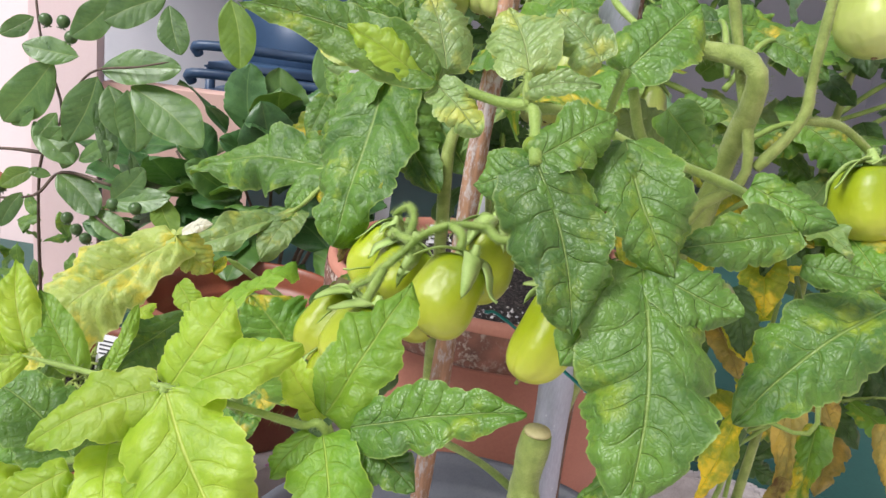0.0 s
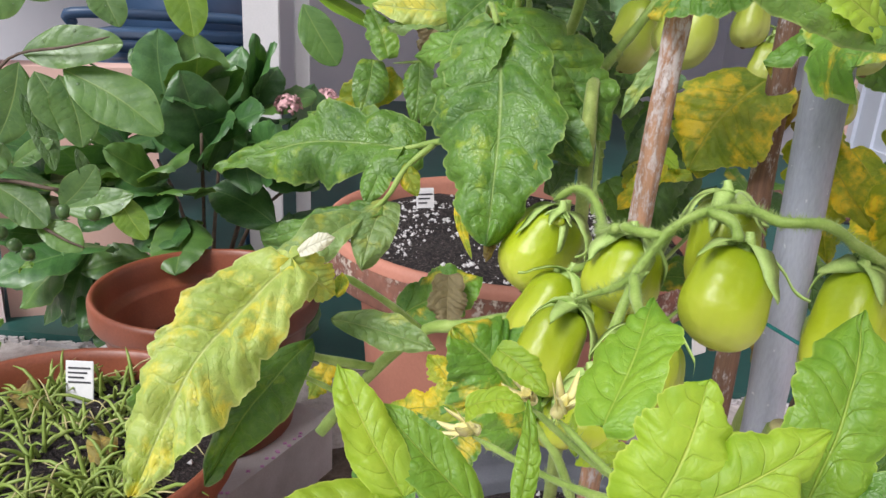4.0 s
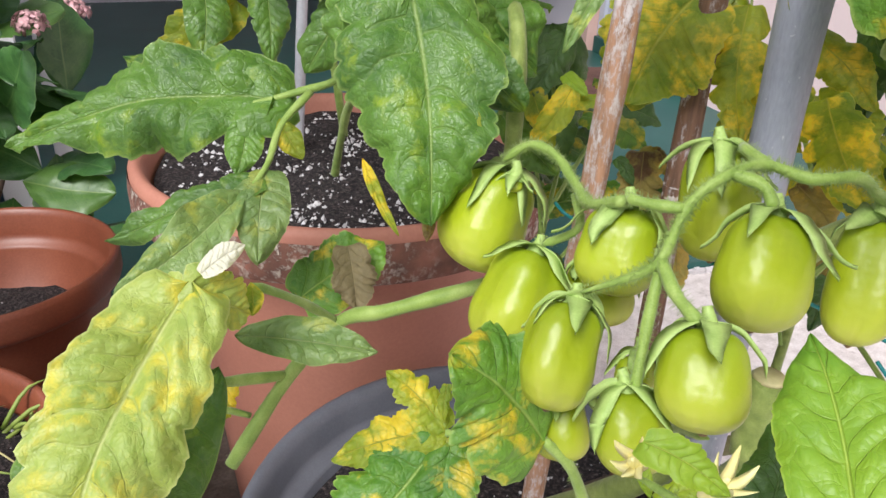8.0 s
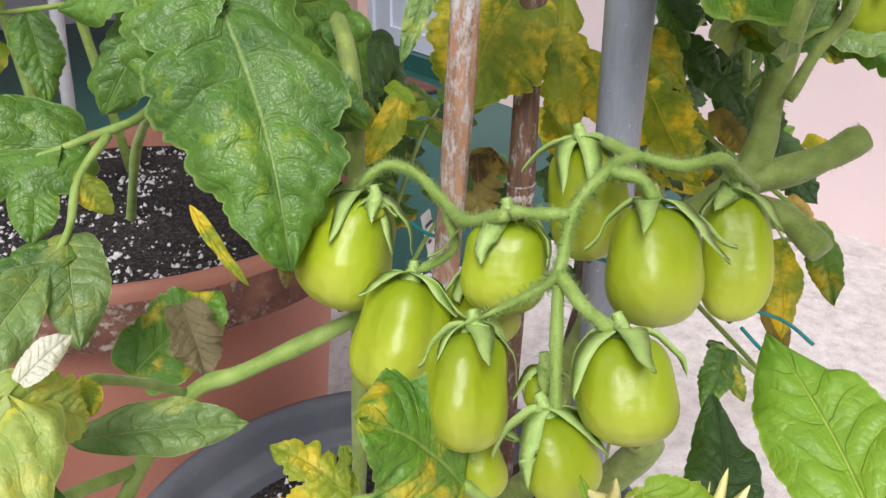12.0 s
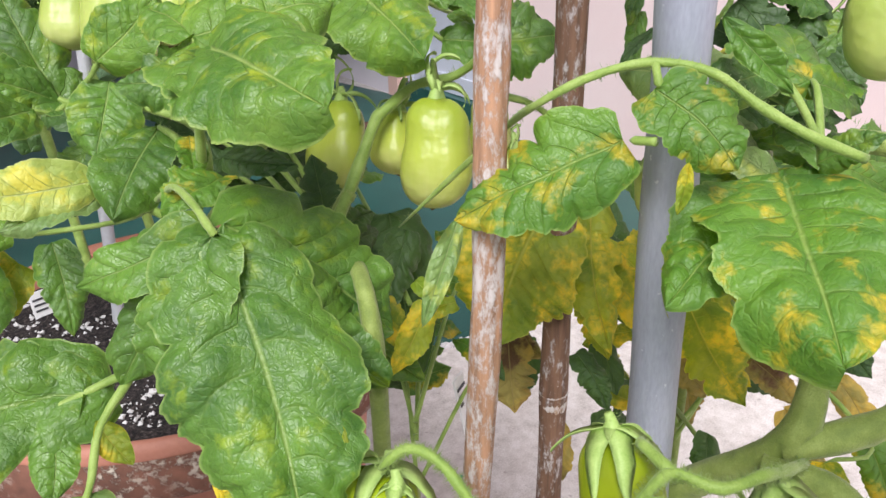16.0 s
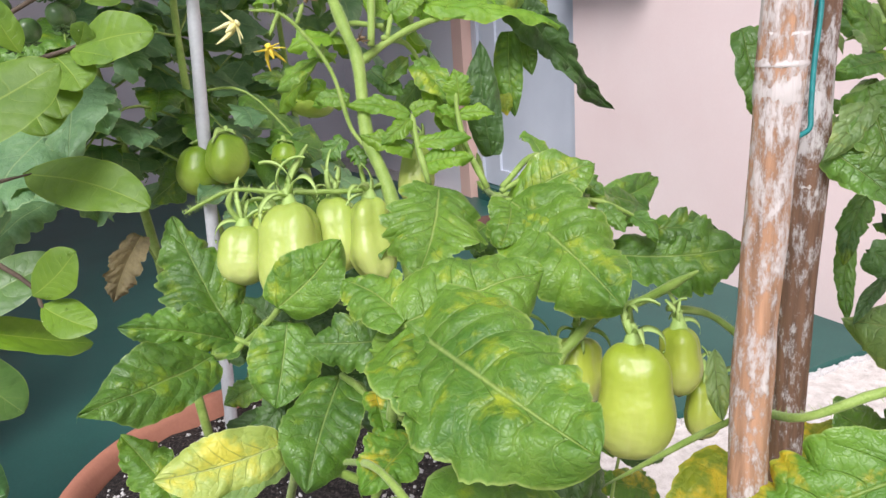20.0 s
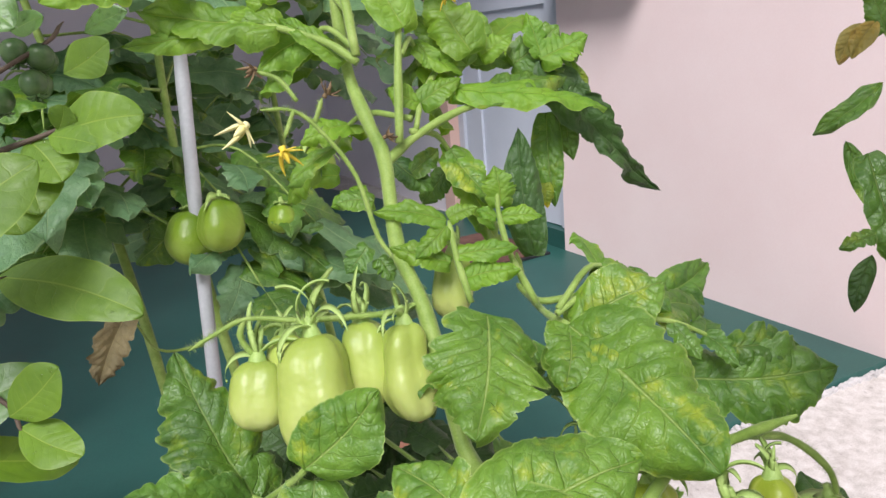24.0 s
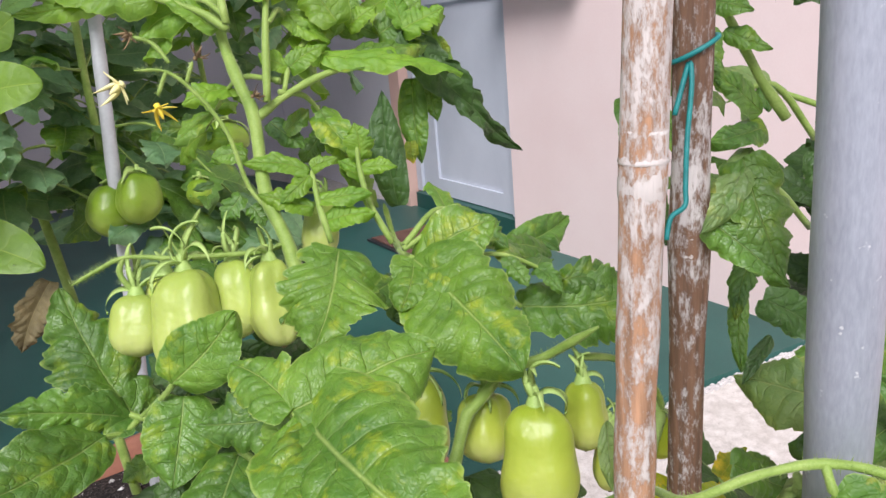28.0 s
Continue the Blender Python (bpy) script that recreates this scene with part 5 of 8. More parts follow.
leaf(plant, (-0.052, 0.222, 0.701), (-0.045, 0.203, 0.685), (-0.07, -0.61, 0.79), 0.80, "young", "leaflet", "", **dict(BROAD, quilt=0.03, rows=6))
stem(plant, [(-0.060, 0.236, 0.721), (-0.066, 0.240, 0.703), (-0.082, 0.245, 0.689), (-0.100, 0.254, 0.677), (-0.124, 0.262, 0.664), (-0.148, 0.275, 0.633)], 0.0018, 0.0013, "leaf_stalk", None, "", 220)
stem(plant, [(-0.082, 0.245, 0.689), (-0.091, 0.237, 0.678), (-0.102, 0.245, 0.654)], 0.0014, 0.0014, "leaf_stalk", None, "", 120)
# flower truss of the shoot
stem(plant, [(-0.040, 0.250, 0.708), (-0.061, 0.286, 0.693), (-0.082, 0.323, 0.686)], 0.0014, 0.0010, "flower_stalk", None, "", 160)
stem(plant, [(-0.040, 0.250, 0.708), (-0.052, 0.284, 0.700), (-0.065, 0.317, 0.701)], 0.0014, 0.0010, "flower_stalk", None, "", 160)
stem(plant, [(-0.040, 0.250, 0.708), (-0.051, 0.273, 0.704), (-0.063, 0.295, 0.710)], 0.0014, 0.0010, "flower_stalk", None, "", 160)
flower(plant, (-0.082, 0.323, 0.689), (-0.7, -0.3, 0.4), 0.0105, CREAM, 3, closed=0.8)
flower(plant, (-0.065, 0.317, 0.704), (-0.5, -0.4, 0.7), 0.0105, CREAM, 4, closed=0.8)
flower(plant, (-0.063, 0.295, 0.713), (0.1, -0.4, 0.9), 0.0105, CREAM, 5, closed=0.8)
leaf(plant, (-0.042, 0.327, 0.672), (-0.025, 0.317, 0.681), (-0.33, -0.25, 0.91), 0.55, "young", "leaflet", "", **SOFT)
leaf(plant, (-0.043, 0.328, 0.673), (-0.041, 0.339, 0.684), (-0.43, -0.38, 0.82), 0.3, "young")
# foreground leaves near the first view, on the other side
leaf(plant, (0.045, 0.258, 0.804), (0.062, 0.236, 0.757), (-0.11, -0.80, 0.58), 0.72, "mid", "leaflet", "broad lobed blue-green leaf", **dict(BROAD, quilt=0.045, rows=6))
leaf(plant, (0.044, 0.258, 0.803), (0.027, 0.262, 0.793), (-0.05, -0.85, 0.53), 0.95, "mid", "leaflet", "", **dict(ROUND, quilt=0.045, rows=6))
leaf(plant, (0.045, 0.258, 0.805), (0.069, 0.268, 0.820), (-0.13, -0.87, 0.48), 0.80, "mid", "leaflet", "", **dict(BROAD, quilt=0.045, rows=6))
leaf(plant, (0.046, 0.257, 0.802), (0.061, 0.250, 0.787), (-0.11, -0.83, 0.54), 0.80, "mid", "leaflet", "", **dict(BROAD, quilt=0.045, rows=6))
leaf(plant, (0.074, 0.272, 0.813), (0.091, 0.248, 0.776), (-0.07, -0.81, 0.59), 0.78, "mid", "leaflet", "", **dict(BROAD, quilt=0.045, rows=6))
leaf(plant, (0.075, 0.272, 0.812), (0.063, 0.262, 0.787), (-0.37, -0.74, 0.57), 0.62, "mid", "leaflet", "", **dict(BROAD, quilt=0.045, rows=6))
leaf(plant, (0.083, 0.252, 0.776), (0.082, 0.212, 0.716), (-0.21, -0.71, 0.68), 0.68, "mid", "leaflet", "large pale green leaf", **dict(BROAD, quilt=0.04, lobes=3, cut=0.2))
leaf(plant, (0.085, 0.252, 0.776), (0.112, 0.240, 0.769), (-0.27, -0.76, 0.60), 0.80, "mid", "leaflet", "", **dict(BROAD, quilt=0.045, rows=6))
leaf(plant, (0.081, 0.252, 0.775), (0.061, 0.240, 0.745), (-0.17, -0.75, 0.63), 0.66, "mid", "leaflet", "", **dict(BROAD, quilt=0.045, rows=6))
leaf(plant, (0.142, 0.285, 0.788), (0.100, 0.280, 0.777), (-0.30, -0.78, 0.55), 0.56, "mid", "leaflet", "", **dict(BROAD, quilt=0.045, rows=6))
leaf(plant, (0.128, 0.300, 0.800), (0.155, 0.285, 0.792), (-0.35, -0.78, 0.51), 0.62, "mid", "leaflet", "", **dict(BROAD, quilt=0.045, rows=6))
leaf(plant, (0.147, 0.285, 0.777), (0.171, 0.275, 0.777), (-0.40, -0.73, 0.56), 0.55, "mid", "leaflet", "", **dict(BROAD, quilt=0.045, rows=6))
leaf(plant, (0.182, 0.285, 0.766), (0.130, 0.268, 0.720), (-0.37, -0.68, 0.63), 0.58, "mid", "leaflet", "", **dict(BROAD, quilt=0.045, rows=6))
leaf(plant, (0.076, 0.300, 0.835), (0.099, 0.312, 0.860), (-0.21, -0.90, 0.38), 0.95, "mid", "leaflet", "", **dict(BROAD, quilt=0.045, rows=6))
leaf(plant, (0.100, 0.330, 0.822), (0.118, 0.315, 0.802), (-0.25, -0.85, 0.47), 0.75, "mid", "leaflet", "", **dict(BROAD, quilt=0.045, rows=6))
leaf(plant, (0.110, 0.345, 0.825), (0.128, 0.340, 0.821), (-0.26, -0.86, 0.44), 0.75, "mid", "leaflet", "", **dict(BROAD, quilt=0.045, rows=6))
leaf(plant, (0.040, 0.276, 0.830), (0.031, 0.292, 0.849), (-0.05, -0.92, 0.40), 1.15, "pale", "leaflet", "", **dict(BROAD, quilt=0.045, rows=6))
leaf(plant, (0.039, 0.274, 0.824), (0.062, 0.266, 0.829), (-0.10, -0.89, 0.44), 0.42, "pale", "leaflet", "", **dict(BROAD, fold=0.3))
leaf(plant, (0.010, 0.282, 0.822), (0.027, 0.272, 0.808), (0.01, -0.88, 0.47), 0.72, "pale", "leaflet", "", **dict(BROAD, quilt=0.045, rows=6))
leaf(plant, (0.013, 0.284, 0.827), (0.003, 0.300, 0.850), (0.05, -0.91, 0.40), 0.80, "pale", "leaflet", "", **dict(BROAD, quilt=0.045, rows=6))
leaf(plant, (0.064, 0.285, 0.836), (0.048, 0.298, 0.851), (-0.12, -0.91, 0.39), 0.85, "pale", "leaflet", "", **dict(BROAD, quilt=0.045, rows=6))
leaf(plant, (0.010, 0.282, 0.823), (-0.061, 0.292, 0.839), (0.17, -0.89, 0.43), 0.30, "fresh", "leaflet", "", **dict(ROUND, fold=0.3))
leaf(plant, (0.004, 0.281, 0.823), (-0.022, 0.284, 0.837), (0.11, -0.90, 0.43), 0.55, "young", "leaflet", "", **dict(BROAD, fold=0.3))
stem(plant, [(0.045, 0.257, 0.803), (0.044, 0.268, 0.813), (0.042, 0.274, 0.819), (0.031, 0.280, 0.819), (0.011, 0.284, 0.823)], 0.0022, 0.0018, "leaf_stalk", None, "", 120)
stem(plant, [(0.042, 0.274, 0.819), (0.059, 0.285, 0.818), (0.079, 0.292, 0.810), (0.105, 0.300, 0.803), (0.133, 0.310, 0.794), (0.156, 0.320, 0.779)], 0.0018, 0.0020, "leaf_stalk", None, "", 200)
stem(plant, [(0.041, 0.274, 0.819), (0.040, 0.275, 0.826), (0.040, 0.276, 0.830)], 0.0016, 0.0014, "leaf_stalk", None, "", 120)
stem(plant, [(0.072, 0.300, 0.819), (0.074, 0.300, 0.829), (0.076, 0.300, 0.835)], 0.0016, 0.0014, "leaf_stalk", None, "", 120)
stem(plant, [(0.081, 0.310, 0.828), (0.090, 0.315, 0.809), (0.105, 0.300, 0.803)], 0.0022, 0.0020, "leaf_stalk", None, "", 120)
stem(plant, [(0.123, 0.360, 0.877), (0.134, 0.358, 0.841), (0.146, 0.355, 0.799), (0.132, 0.360, 0.780), (0.124, 0.365, 0.760)], 0.0023, 0.0026, "side_shoot", STEM_OLIVE, "", 300)
stem(plant, [(0.166, 0.360, 0.882), (0.166, 0.360, 0.843), (0.166, 0.360, 0.823), (0.150, 0.356, 0.800)], 0.0021, 0.0026, "side_shoot", STEM_OLIVE, "", 300)
stem(plant, [(0.166, 0.360, 0.823), (0.189, 0.370, 0.822), (0.213, 0.375, 0.808)], 0.0020, 0.0019, "side_shoot", STEM_OLIVE, "", 200)
tomato(plant, (0.202, 0.402, 0.895), (0.204, 0.390, 0.854), 0.033, FRUIT_PALE, 71)
tomato(plant, (0.205, 0.367, 0.808), (0.210, 0.358, 0.774), 0.032, FRUIT, 72)
tomato(plant, (0.117, 0.444, 0.828), (0.118, 0.437, 0.801), 0.024, FRUIT_PALE, 73)

# fruit truss A, close to the camera
stem(plant, [(0.105, 0.363, 0.727), (0.077, 0.360, 0.741), (0.059, 0.359, 0.751), (0.044, 0.366, 0.750), (0.038, 0.380, 0.751), (0.021, 0.380, 0.750), (0.008, 0.381, 0.743), (0.001, 0.380, 0.735), (-0.009, 0.375, 0.725), (-0.014, 0.380, 0.717), (-0.026, 0.393, 0.706)], 0.0023, 0.0016, "truss_stem", None, "hairy green fruit stalk", 1900, 10, 5)
stem(plant, [(0.003, 0.381, 0.739), (-0.003, 0.390, 0.738), (-0.008, 0.398, 0.738)], 0.0022, 0.002, "truss_stem", None, "", 120)
stem(plant, [(-0.009, 0.398, 0.737), (-0.008, 0.418, 0.728), (-0.002, 0.435, 0.729), (-0.002, 0.451, 0.736), (-0.007, 0.463, 0.737), (-0.016, 0.469, 0.729)], 0.0021, 0.0020, "truss_stem", None, "", 900)
stem(plant, [(-0.004, 0.432, 0.726), (-0.004, 0.427, 0.713), (-0.013, 0.438, 0.702)], 0.0018, 0.0018, "truss_stem", None, "", 80)
stem(plant, [(-0.009, 0.375, 0.724), (-0.012, 0.363, 0.718), (-0.014, 0.349, 0.715)], 0.0024, 0.0022, "truss_stem", None, "", 120)
stem(plant, [(-0.010, 0.374, 0.720), (-0.019, 0.366, 0.701), (-0.026, 0.359, 0.684)], 0.0022, 0.002, "truss_stem", None, "", 120)
stem(plant, [(0.021, 0.380, 0.750), (0.027, 0.371, 0.748), (0.027, 0.364, 0.742)], 0.0024, 0.0022, "truss_stem", None, "", 120)
stem(plant, [(0.043, 0.396, 0.752), (0.038, 0.380, 0.751)], 0.0022, 0.0024, "truss_stem", None, "", 80)
A = [((-0.008, 0.475, 0.721), (-0.029, 0.467, 0.679), 0.0414, 1), ((-0.013, 0.441, 0.698), (-0.036, 0.431, 0.659), 0.0377, 2), ((-0.027, 0.395, 0.701), (-0.044, 0.382, 0.667), 0.0288, 3), ((0.002, 0.407, 0.730), (-0.006, 0.400, 0.697), 0.0335, 4), ((0.044, 0.408, 0.749), (0.037, 0.394, 0.706), 0.0302, 5), ((0.033, 0.368, 0.738), (0.018, 0.355, 0.701), 0.0339, 6), ((0.079, 0.360, 0.732), (0.063, 0.346, 0.689), 0.0279, 7), ((-0.009, 0.350, 0.712), (-0.020, 0.334, 0.685), 0.0312, 8), ((-0.007, 0.378, 0.683), (-0.011, 0.373, 0.671), 0.0153, 9), ((-0.026, 0.363, 0.684), (-0.029, 0.348, 0.659), 0.0256, 10), ((-0.028, 0.395, 0.660), (-0.030, 0.383, 0.637), 0.0242, 11), ((0.010, 0.427, 0.698), (0.006, 0.414, 0.671), 0.0279, 12)]
for a, b, w, s in A:
    tomato(plant, a, b, w, FRUIT, s, 6 if s % 2 else 5, 0.82, "glossy unripe green plum tomato", ribs=0.045)
tomato(plant, (-0.014, 0.461, 0.724), (-0.016, 0.459, 0.718), 0.0075, FRUIT, 13, 5, 1.4, "tiny green fruit", scar=False)

# spotted leaf spray across the pipe
stem(plant, [(0.102, 0.363, 0.847), (0.091, 0.376, 0.854), (0.083, 0.389, 0.862), (0.077, 0.404, 0.872), (0.067, 0.419, 0.875), (0.055, 0.433, 0.871), (0.045, 0.450, 0.860), (0.058, 0.480, 0.842), (0.05, 0.535, 0.79)], 0.0018, 0.0013, "leaf_stalk", None, "", 260)
stem(plant, [(0.067, 0.419, 0.875), (0.063, 0.414, 0.868)], 0.0016, 0.0014, "leaf_stalk")
stem(plant, [(0.053, 0.407, 0.854), (0.052, 0.416, 0.853)], 0.0016, 0.0014, "leaf_stalk")
leaf(plant, (0.054, 0.420, 0.852), (0.019, 0.462, 0.822), (-0.53, -0.47, 0.70), 0.66, "spot", "leaflet", "green leaf with yellow blotches", **BROAD, quilt=0.05)
leaf(plant, (0.062, 0.415, 0.868), (0.067, 0.387, 0.846), (-0.70, -0.38, 0.61), 0.85, "spot", "leaflet", "", **BROAD, quilt=0.05)
leaf(plant, (0.058, 0.398, 0.848), (0.049, 0.395, 0.834), (-0.81, -0.45, 0.38), 0.3, "sick", "leaflet", "rolled leaf tip with a water drop", fold=0.9)
leaf(plant, (0.103, 0.388, 0.836), (0.038, 0.337, 0.810), (-0.40, -0.13, 0.91), 0.85, "spot", "leaflet", "", **SOFT, quilt=0.05)
leaf(plant, (0.100, 0.381, 0.833), (0.038, 0.389, 0.808), (-0.38, -0.17, 0.91), 0.62, "spot", "leaflet", "", **SOFT, quilt=0.05)
leaf(plant, (0.111, 0.381, 0.840), (0.114, 0.362, 0.853), (-0.72, -0.23, 0.66), 0.6, "mid", "leaflet", "", **SOFT)
leaf(plant, (0.112, 0.422, 0.885), (0.124, 0.398, 0.859), (-0.77, -0.36, 0.54), 0.34, "mid", "leaflet", "", fold=0.6)
# yellowed leaves behind the stakes
leaf(plant, (0.106, 0.496, 0.793), (0.065, 0.488, 0.742), (-0.64, -0.62, 0.45), 1.0, "sick", "leaflet", "yellow and green blotched dying leaf", **SOFT, quilt=0.05)
leaf(plant, (0.151, 0.503, 0.786), (0.130, 0.469, 0.717), (-0.71, -0.54, 0.46), 0.42, "sick", "leaflet", "", **LOBED)
leaf(plant, (0.160, 0.450, 0.748), (0.162, 0.412, 0.700), (-0.75, -0.40, 0.52), 0.62, "sick", "leaflet", "", **LOBED)
leaf(plant, (0.130, 0.498, 0.787), (0.117, 0.494, 0.761), (-0.70, -0.59, 0.41), 0.4, "dry", "leaflet", "", fold=0.8)
leaf(plant, (0.048, 0.492, 0.807), (0.020, 0.484, 0.770), (-0.59, -0.71, 0.39), 0.24, "pale", "leaflet", "", fold=0.5)
leaf(plant, (0.066, 0.494, 0.862), (0.057, 0.484, 0.840), (-0.72, -0.45, 0.53), 0.36, "pale", "leaflet", "", fold=0.5)
leaf(plant, (0.078, 0.550, 0.734), (0.053, 0.550, 0.701), (-0.51, -0.68, 0.53), 0.5, "sick", "leaflet", "", **SOFT)
leaf(plant, (0.102, 0.554, 0.725), (0.083, 0.565, 0.718), (-0.47, -0.57, 0.68), 0.6, "sick", "leaflet", "", **SOFT)
leaf(plant, (0.137, 0.547, 0.691), (0.127, 0.531, 0.650), (-0.59, -0.57, 0.57), 0.8, "dry", "leaflet", "", **LOBED)
leaf(plant, (0.166, 0.518, 0.681), (0.170, 0.495, 0.649), (-0.65, -0.49, 0.58), 0.5, "shade_dark", "leaflet", "", **LOBED)
leaf(plant, (0.111, 0.624, 0.757), (0.093, 0.581, 0.665), (-0.51, -0.68, 0.53), 0.5, "shade_dark", "leaflet", "", **SOFT)
leaf(plant, (0.097, 0.648, 0.755), (0.104, 0.612, 0.705), (-0.49, -0.72, 0.49), 0.5, "mid", "leaflet", "", **SOFT)
leaf(plant, (0.236, 0.463, 0.752), (0.248, 0.432, 0.717), (-0.79, -0.37, 0.49), 0.6, "shade_dark", "leaflet", "", **SOFT)
leaf(plant, (0.271, 0.455, 0.739), (0.275, 0.418, 0.683), (-0.80, -0.32, 0.51), 0.6, "shade_dark", "leaflet", "", **SOFT)
leaf(plant, (0.255, 0.477, 0.707), (0.259, 0.449, 0.668), (-0.75, -0.37, 0.55), 0.6, "sick", "leaflet", "", **SOFT)
leaf(plant, (0.252, 0.500, 0.764), (0.261, 0.473, 0.732), (-0.78, -0.43, 0.45), 0.5, "shade_dark", "leaflet", "", **SOFT)
leaf(plant, (0.247, 0.448, 0.673), (0.258, 0.423, 0.648), (-0.74, -0.31, 0.59), 0.6, "dry", "leaflet", "", **SOFT)
leaf(plant, (0.274, 0.407, 0.665), (0.278, 0.381, 0.628), (-0.76, -0.23, 0.61), 0.5, "dry", "leaflet", "", **SOFT)
leaf(plant, (0.226, 0.417, 0.664), (0.222, 0.373, 0.588), (-0.71, -0.24, 0.67), 0.25, "dry", "leaflet", "", **SOFT)
leaf(plant, (0.150, 0.518, 0.638), (0.143, 0.505, 0.606), (-0.57, -0.47, 0.68), 0.5, "dry", "leaflet", "", **SOFT)
leaf(plant, (0.300, 0.432, 0.693), (0.310, 0.400, 0.654), (-0.79, -0.26, 0.55), 0.6, "shade_dark", "leaflet", "", **SOFT)
# fruit truss G behind the spotted leaf
stem(plant, [(0.037, 0.568, 0.786), (0.054, 0.573, 0.806), (0.072, 0.579, 0.828), (0.078, 0.578, 0.833), (0.098, 0.577, 0.843), (0.118, 0.569, 0.846), (0.126, 0.542, 0.866)], 0.0034, 0.0022, "truss_stem", None, "", 260)
for a, b, w, s in (((0.0842, 0.5456, 0.844), (0.074, 0.539, 0.792), 0.0335, 21), ((0.086, 0.629, 0.830), (0.070, 0.618, 0.782), 0.0350, 22), ((0.097, 0.591, 0.828), (0.088, 0.582, 0.796), 0.030, 23), ((0.134, 0.543, 0.810), (0.125, 0.537, 0.781), 0.0185, 25), ((0.122, 0.549, 0.838), (0.115, 0.543, 0.806), 0.022, 27)):
    tomato(plant, a, b, w, FRUIT_STRIPED, s, 6, 0.75, "unripe green plum tomato with pale stripes", 2.0, waist=0.10, ribs=0.07)
# leaves over truss G
leaf(plant, (-0.021, 0.562, 0.879), (-0.024, 0.470, 0.867), (-0.45, -0.54, 0.71), 0.70, "fresh", "leaflet", "broad glossy green leaf with yellow flecks", **dict(BROAD, quilt=0.05))
leaf(plant, (-0.023, 0.562, 0.880), (0.030, 0.545, 0.889), (-0.43, -0.45, 0.78), 0.80, "fresh", "leaflet", "", **dict(ROUND, quilt=0.05))
leaf(plant, (-0.022, 0.562, 0.880), (-0.026, 0.600, 0.888), (-0.29, -0.65, 0.71), 0.75, "fresh", "leaflet", "", **dict(BROAD, quilt=0.05))
leaf(plant, (-0.021, 0.558, 0.877), (-0.044, 0.510, 0.864), (-0.40, -0.58, 0.71), 0.62, "fresh", "leaflet", "", **dict(BROAD, quilt=0.05))
leaf(plant, (-0.022, 0.562, 0.879), (-0.027, 0.580, 0.856), (-0.38, -0.63, 0.68), 0.70, "fresh", "leaflet", "", **dict(BROAD, quilt=0.05))
leaf(plant, (-0.019, 0.560, 0.833), (-0.002, 0.530, 0.832), (-0.40, -0.53, 0.75), 0.45, "shade_dark", "leaflet", "", **dict(ROUND, quilt=0.05))
leaf(plant, (-0.004, 0.600, 0.856), (-0.034, 0.625, 0.856), (-0.39, -0.74, 0.54), 0.75, "mid", "leaflet", "", **dict(BROAD, quilt=0.05))
stem(plant, [(-0.022, 0.562, 0.880), (-0.018, 0.578, 0.858), (-0.012, 0.600, 0.816), (-0.019, 0.610, 0.774)], 0.0018, 0.0024, "leaf_stalk", None, "", 120)
leaf(plant, (-0.040, 0.688, 0.839), (-0.051, 0.728, 0.899), (-0.01, -0.76, 0.65), 0.62, "mid", "leaflet", "", **dict(LOBED, quilt=0.05))
leaf(plant, (-0.042, 0.688, 0.840), (-0.094, 0.690, 0.863), (-0.30, -0.83, 0.47), 0.50, "mid", "leaflet", "", **dict(LOBED, quilt=0.05))
leaf(plant, (-0.057, 0.682, 0.839), (-0.122, 0.655, 0.843), (-0.15, -0.72, 0.68), 0.52, "mid", "leaflet", "", **dict(ROUND, quilt=0.055, rows=7))
leaf(plant, (-0.029, 0.662, 0.861), (-0.001, 0.645, 0.891), (-0.27, -0.81, 0.52), 0.80, "fresh", "leaflet", "", **dict(ROUND, quilt=0.055, rows=6))
leaf(plant, (-0.023, 0.668, 0.850), (-0.042, 0.650, 0.818), (-0.27, -0.68, 0.68), 0.88, "mid", "leaflet", "", **dict(ROUND, quilt=0.055, rows=6))
leaf(plant, (-0.016, 0.632, 0.832), (-0.054, 0.600, 0.804), (-0.29, -0.62, 0.73), 0.68, "mid", "leaflet", "", **dict(ROUND, quilt=0.055, rows=7))
leaf(plant, (-0.054, 0.622, 0.816), (-0.104, 0.630, 0.818), (-0.22, -0.80, 0.56), 0.55, "yellow", "leaflet", "pale yellowing leaf with a folded rim", **dict(ROUND, fold=0.35, quilt=0.03))
leaf(plant, (-0.053, 0.622, 0.812), (-0.094, 0.620, 0.804), (-0.19, -0.63, 0.75), 0.50, "pale", "leaflet", "", **dict(BROAD, quilt=0.04))
leaf(plant, (-0.006, 0.590, 0.815), (-0.042, 0.575, 0.811), (-0.38, -0.37, 0.85), 0.75, "spot", "leaflet", "", **dict(BROAD, quilt=0.06, fold=0.4))
leaf(plant, (-0.011, 0.610, 0.831), (-0.019, 0.590, 0.812), (-0.07, -0.69, 0.72), 0.55, "spot", "leaflet", "", **dict(BROAD, quilt=0.06, fold=0.4))
leaf(plant, (-0.090, 0.660, 0.782), (-0.103, 0.685, 0.814), (-0.13, -0.67, 0.73), 0.62, "fresh", "leaflet", "", **dict(BROAD, quilt=0.05))
leaf(plant, (-0.030, 0.690, 0.812), (-0.050, 0.700, 0.803), (-0.26, -0.78, 0.57), 0.70, "mid", "leaflet", "", **BROAD)
leaf(plant, (-0.037, 0.680, 0.799), (-0.056, 0.690, 0.783), (-0.25, -0.75, 0.61), 0.80, "shade_dark", "leaflet", "", **BROAD)
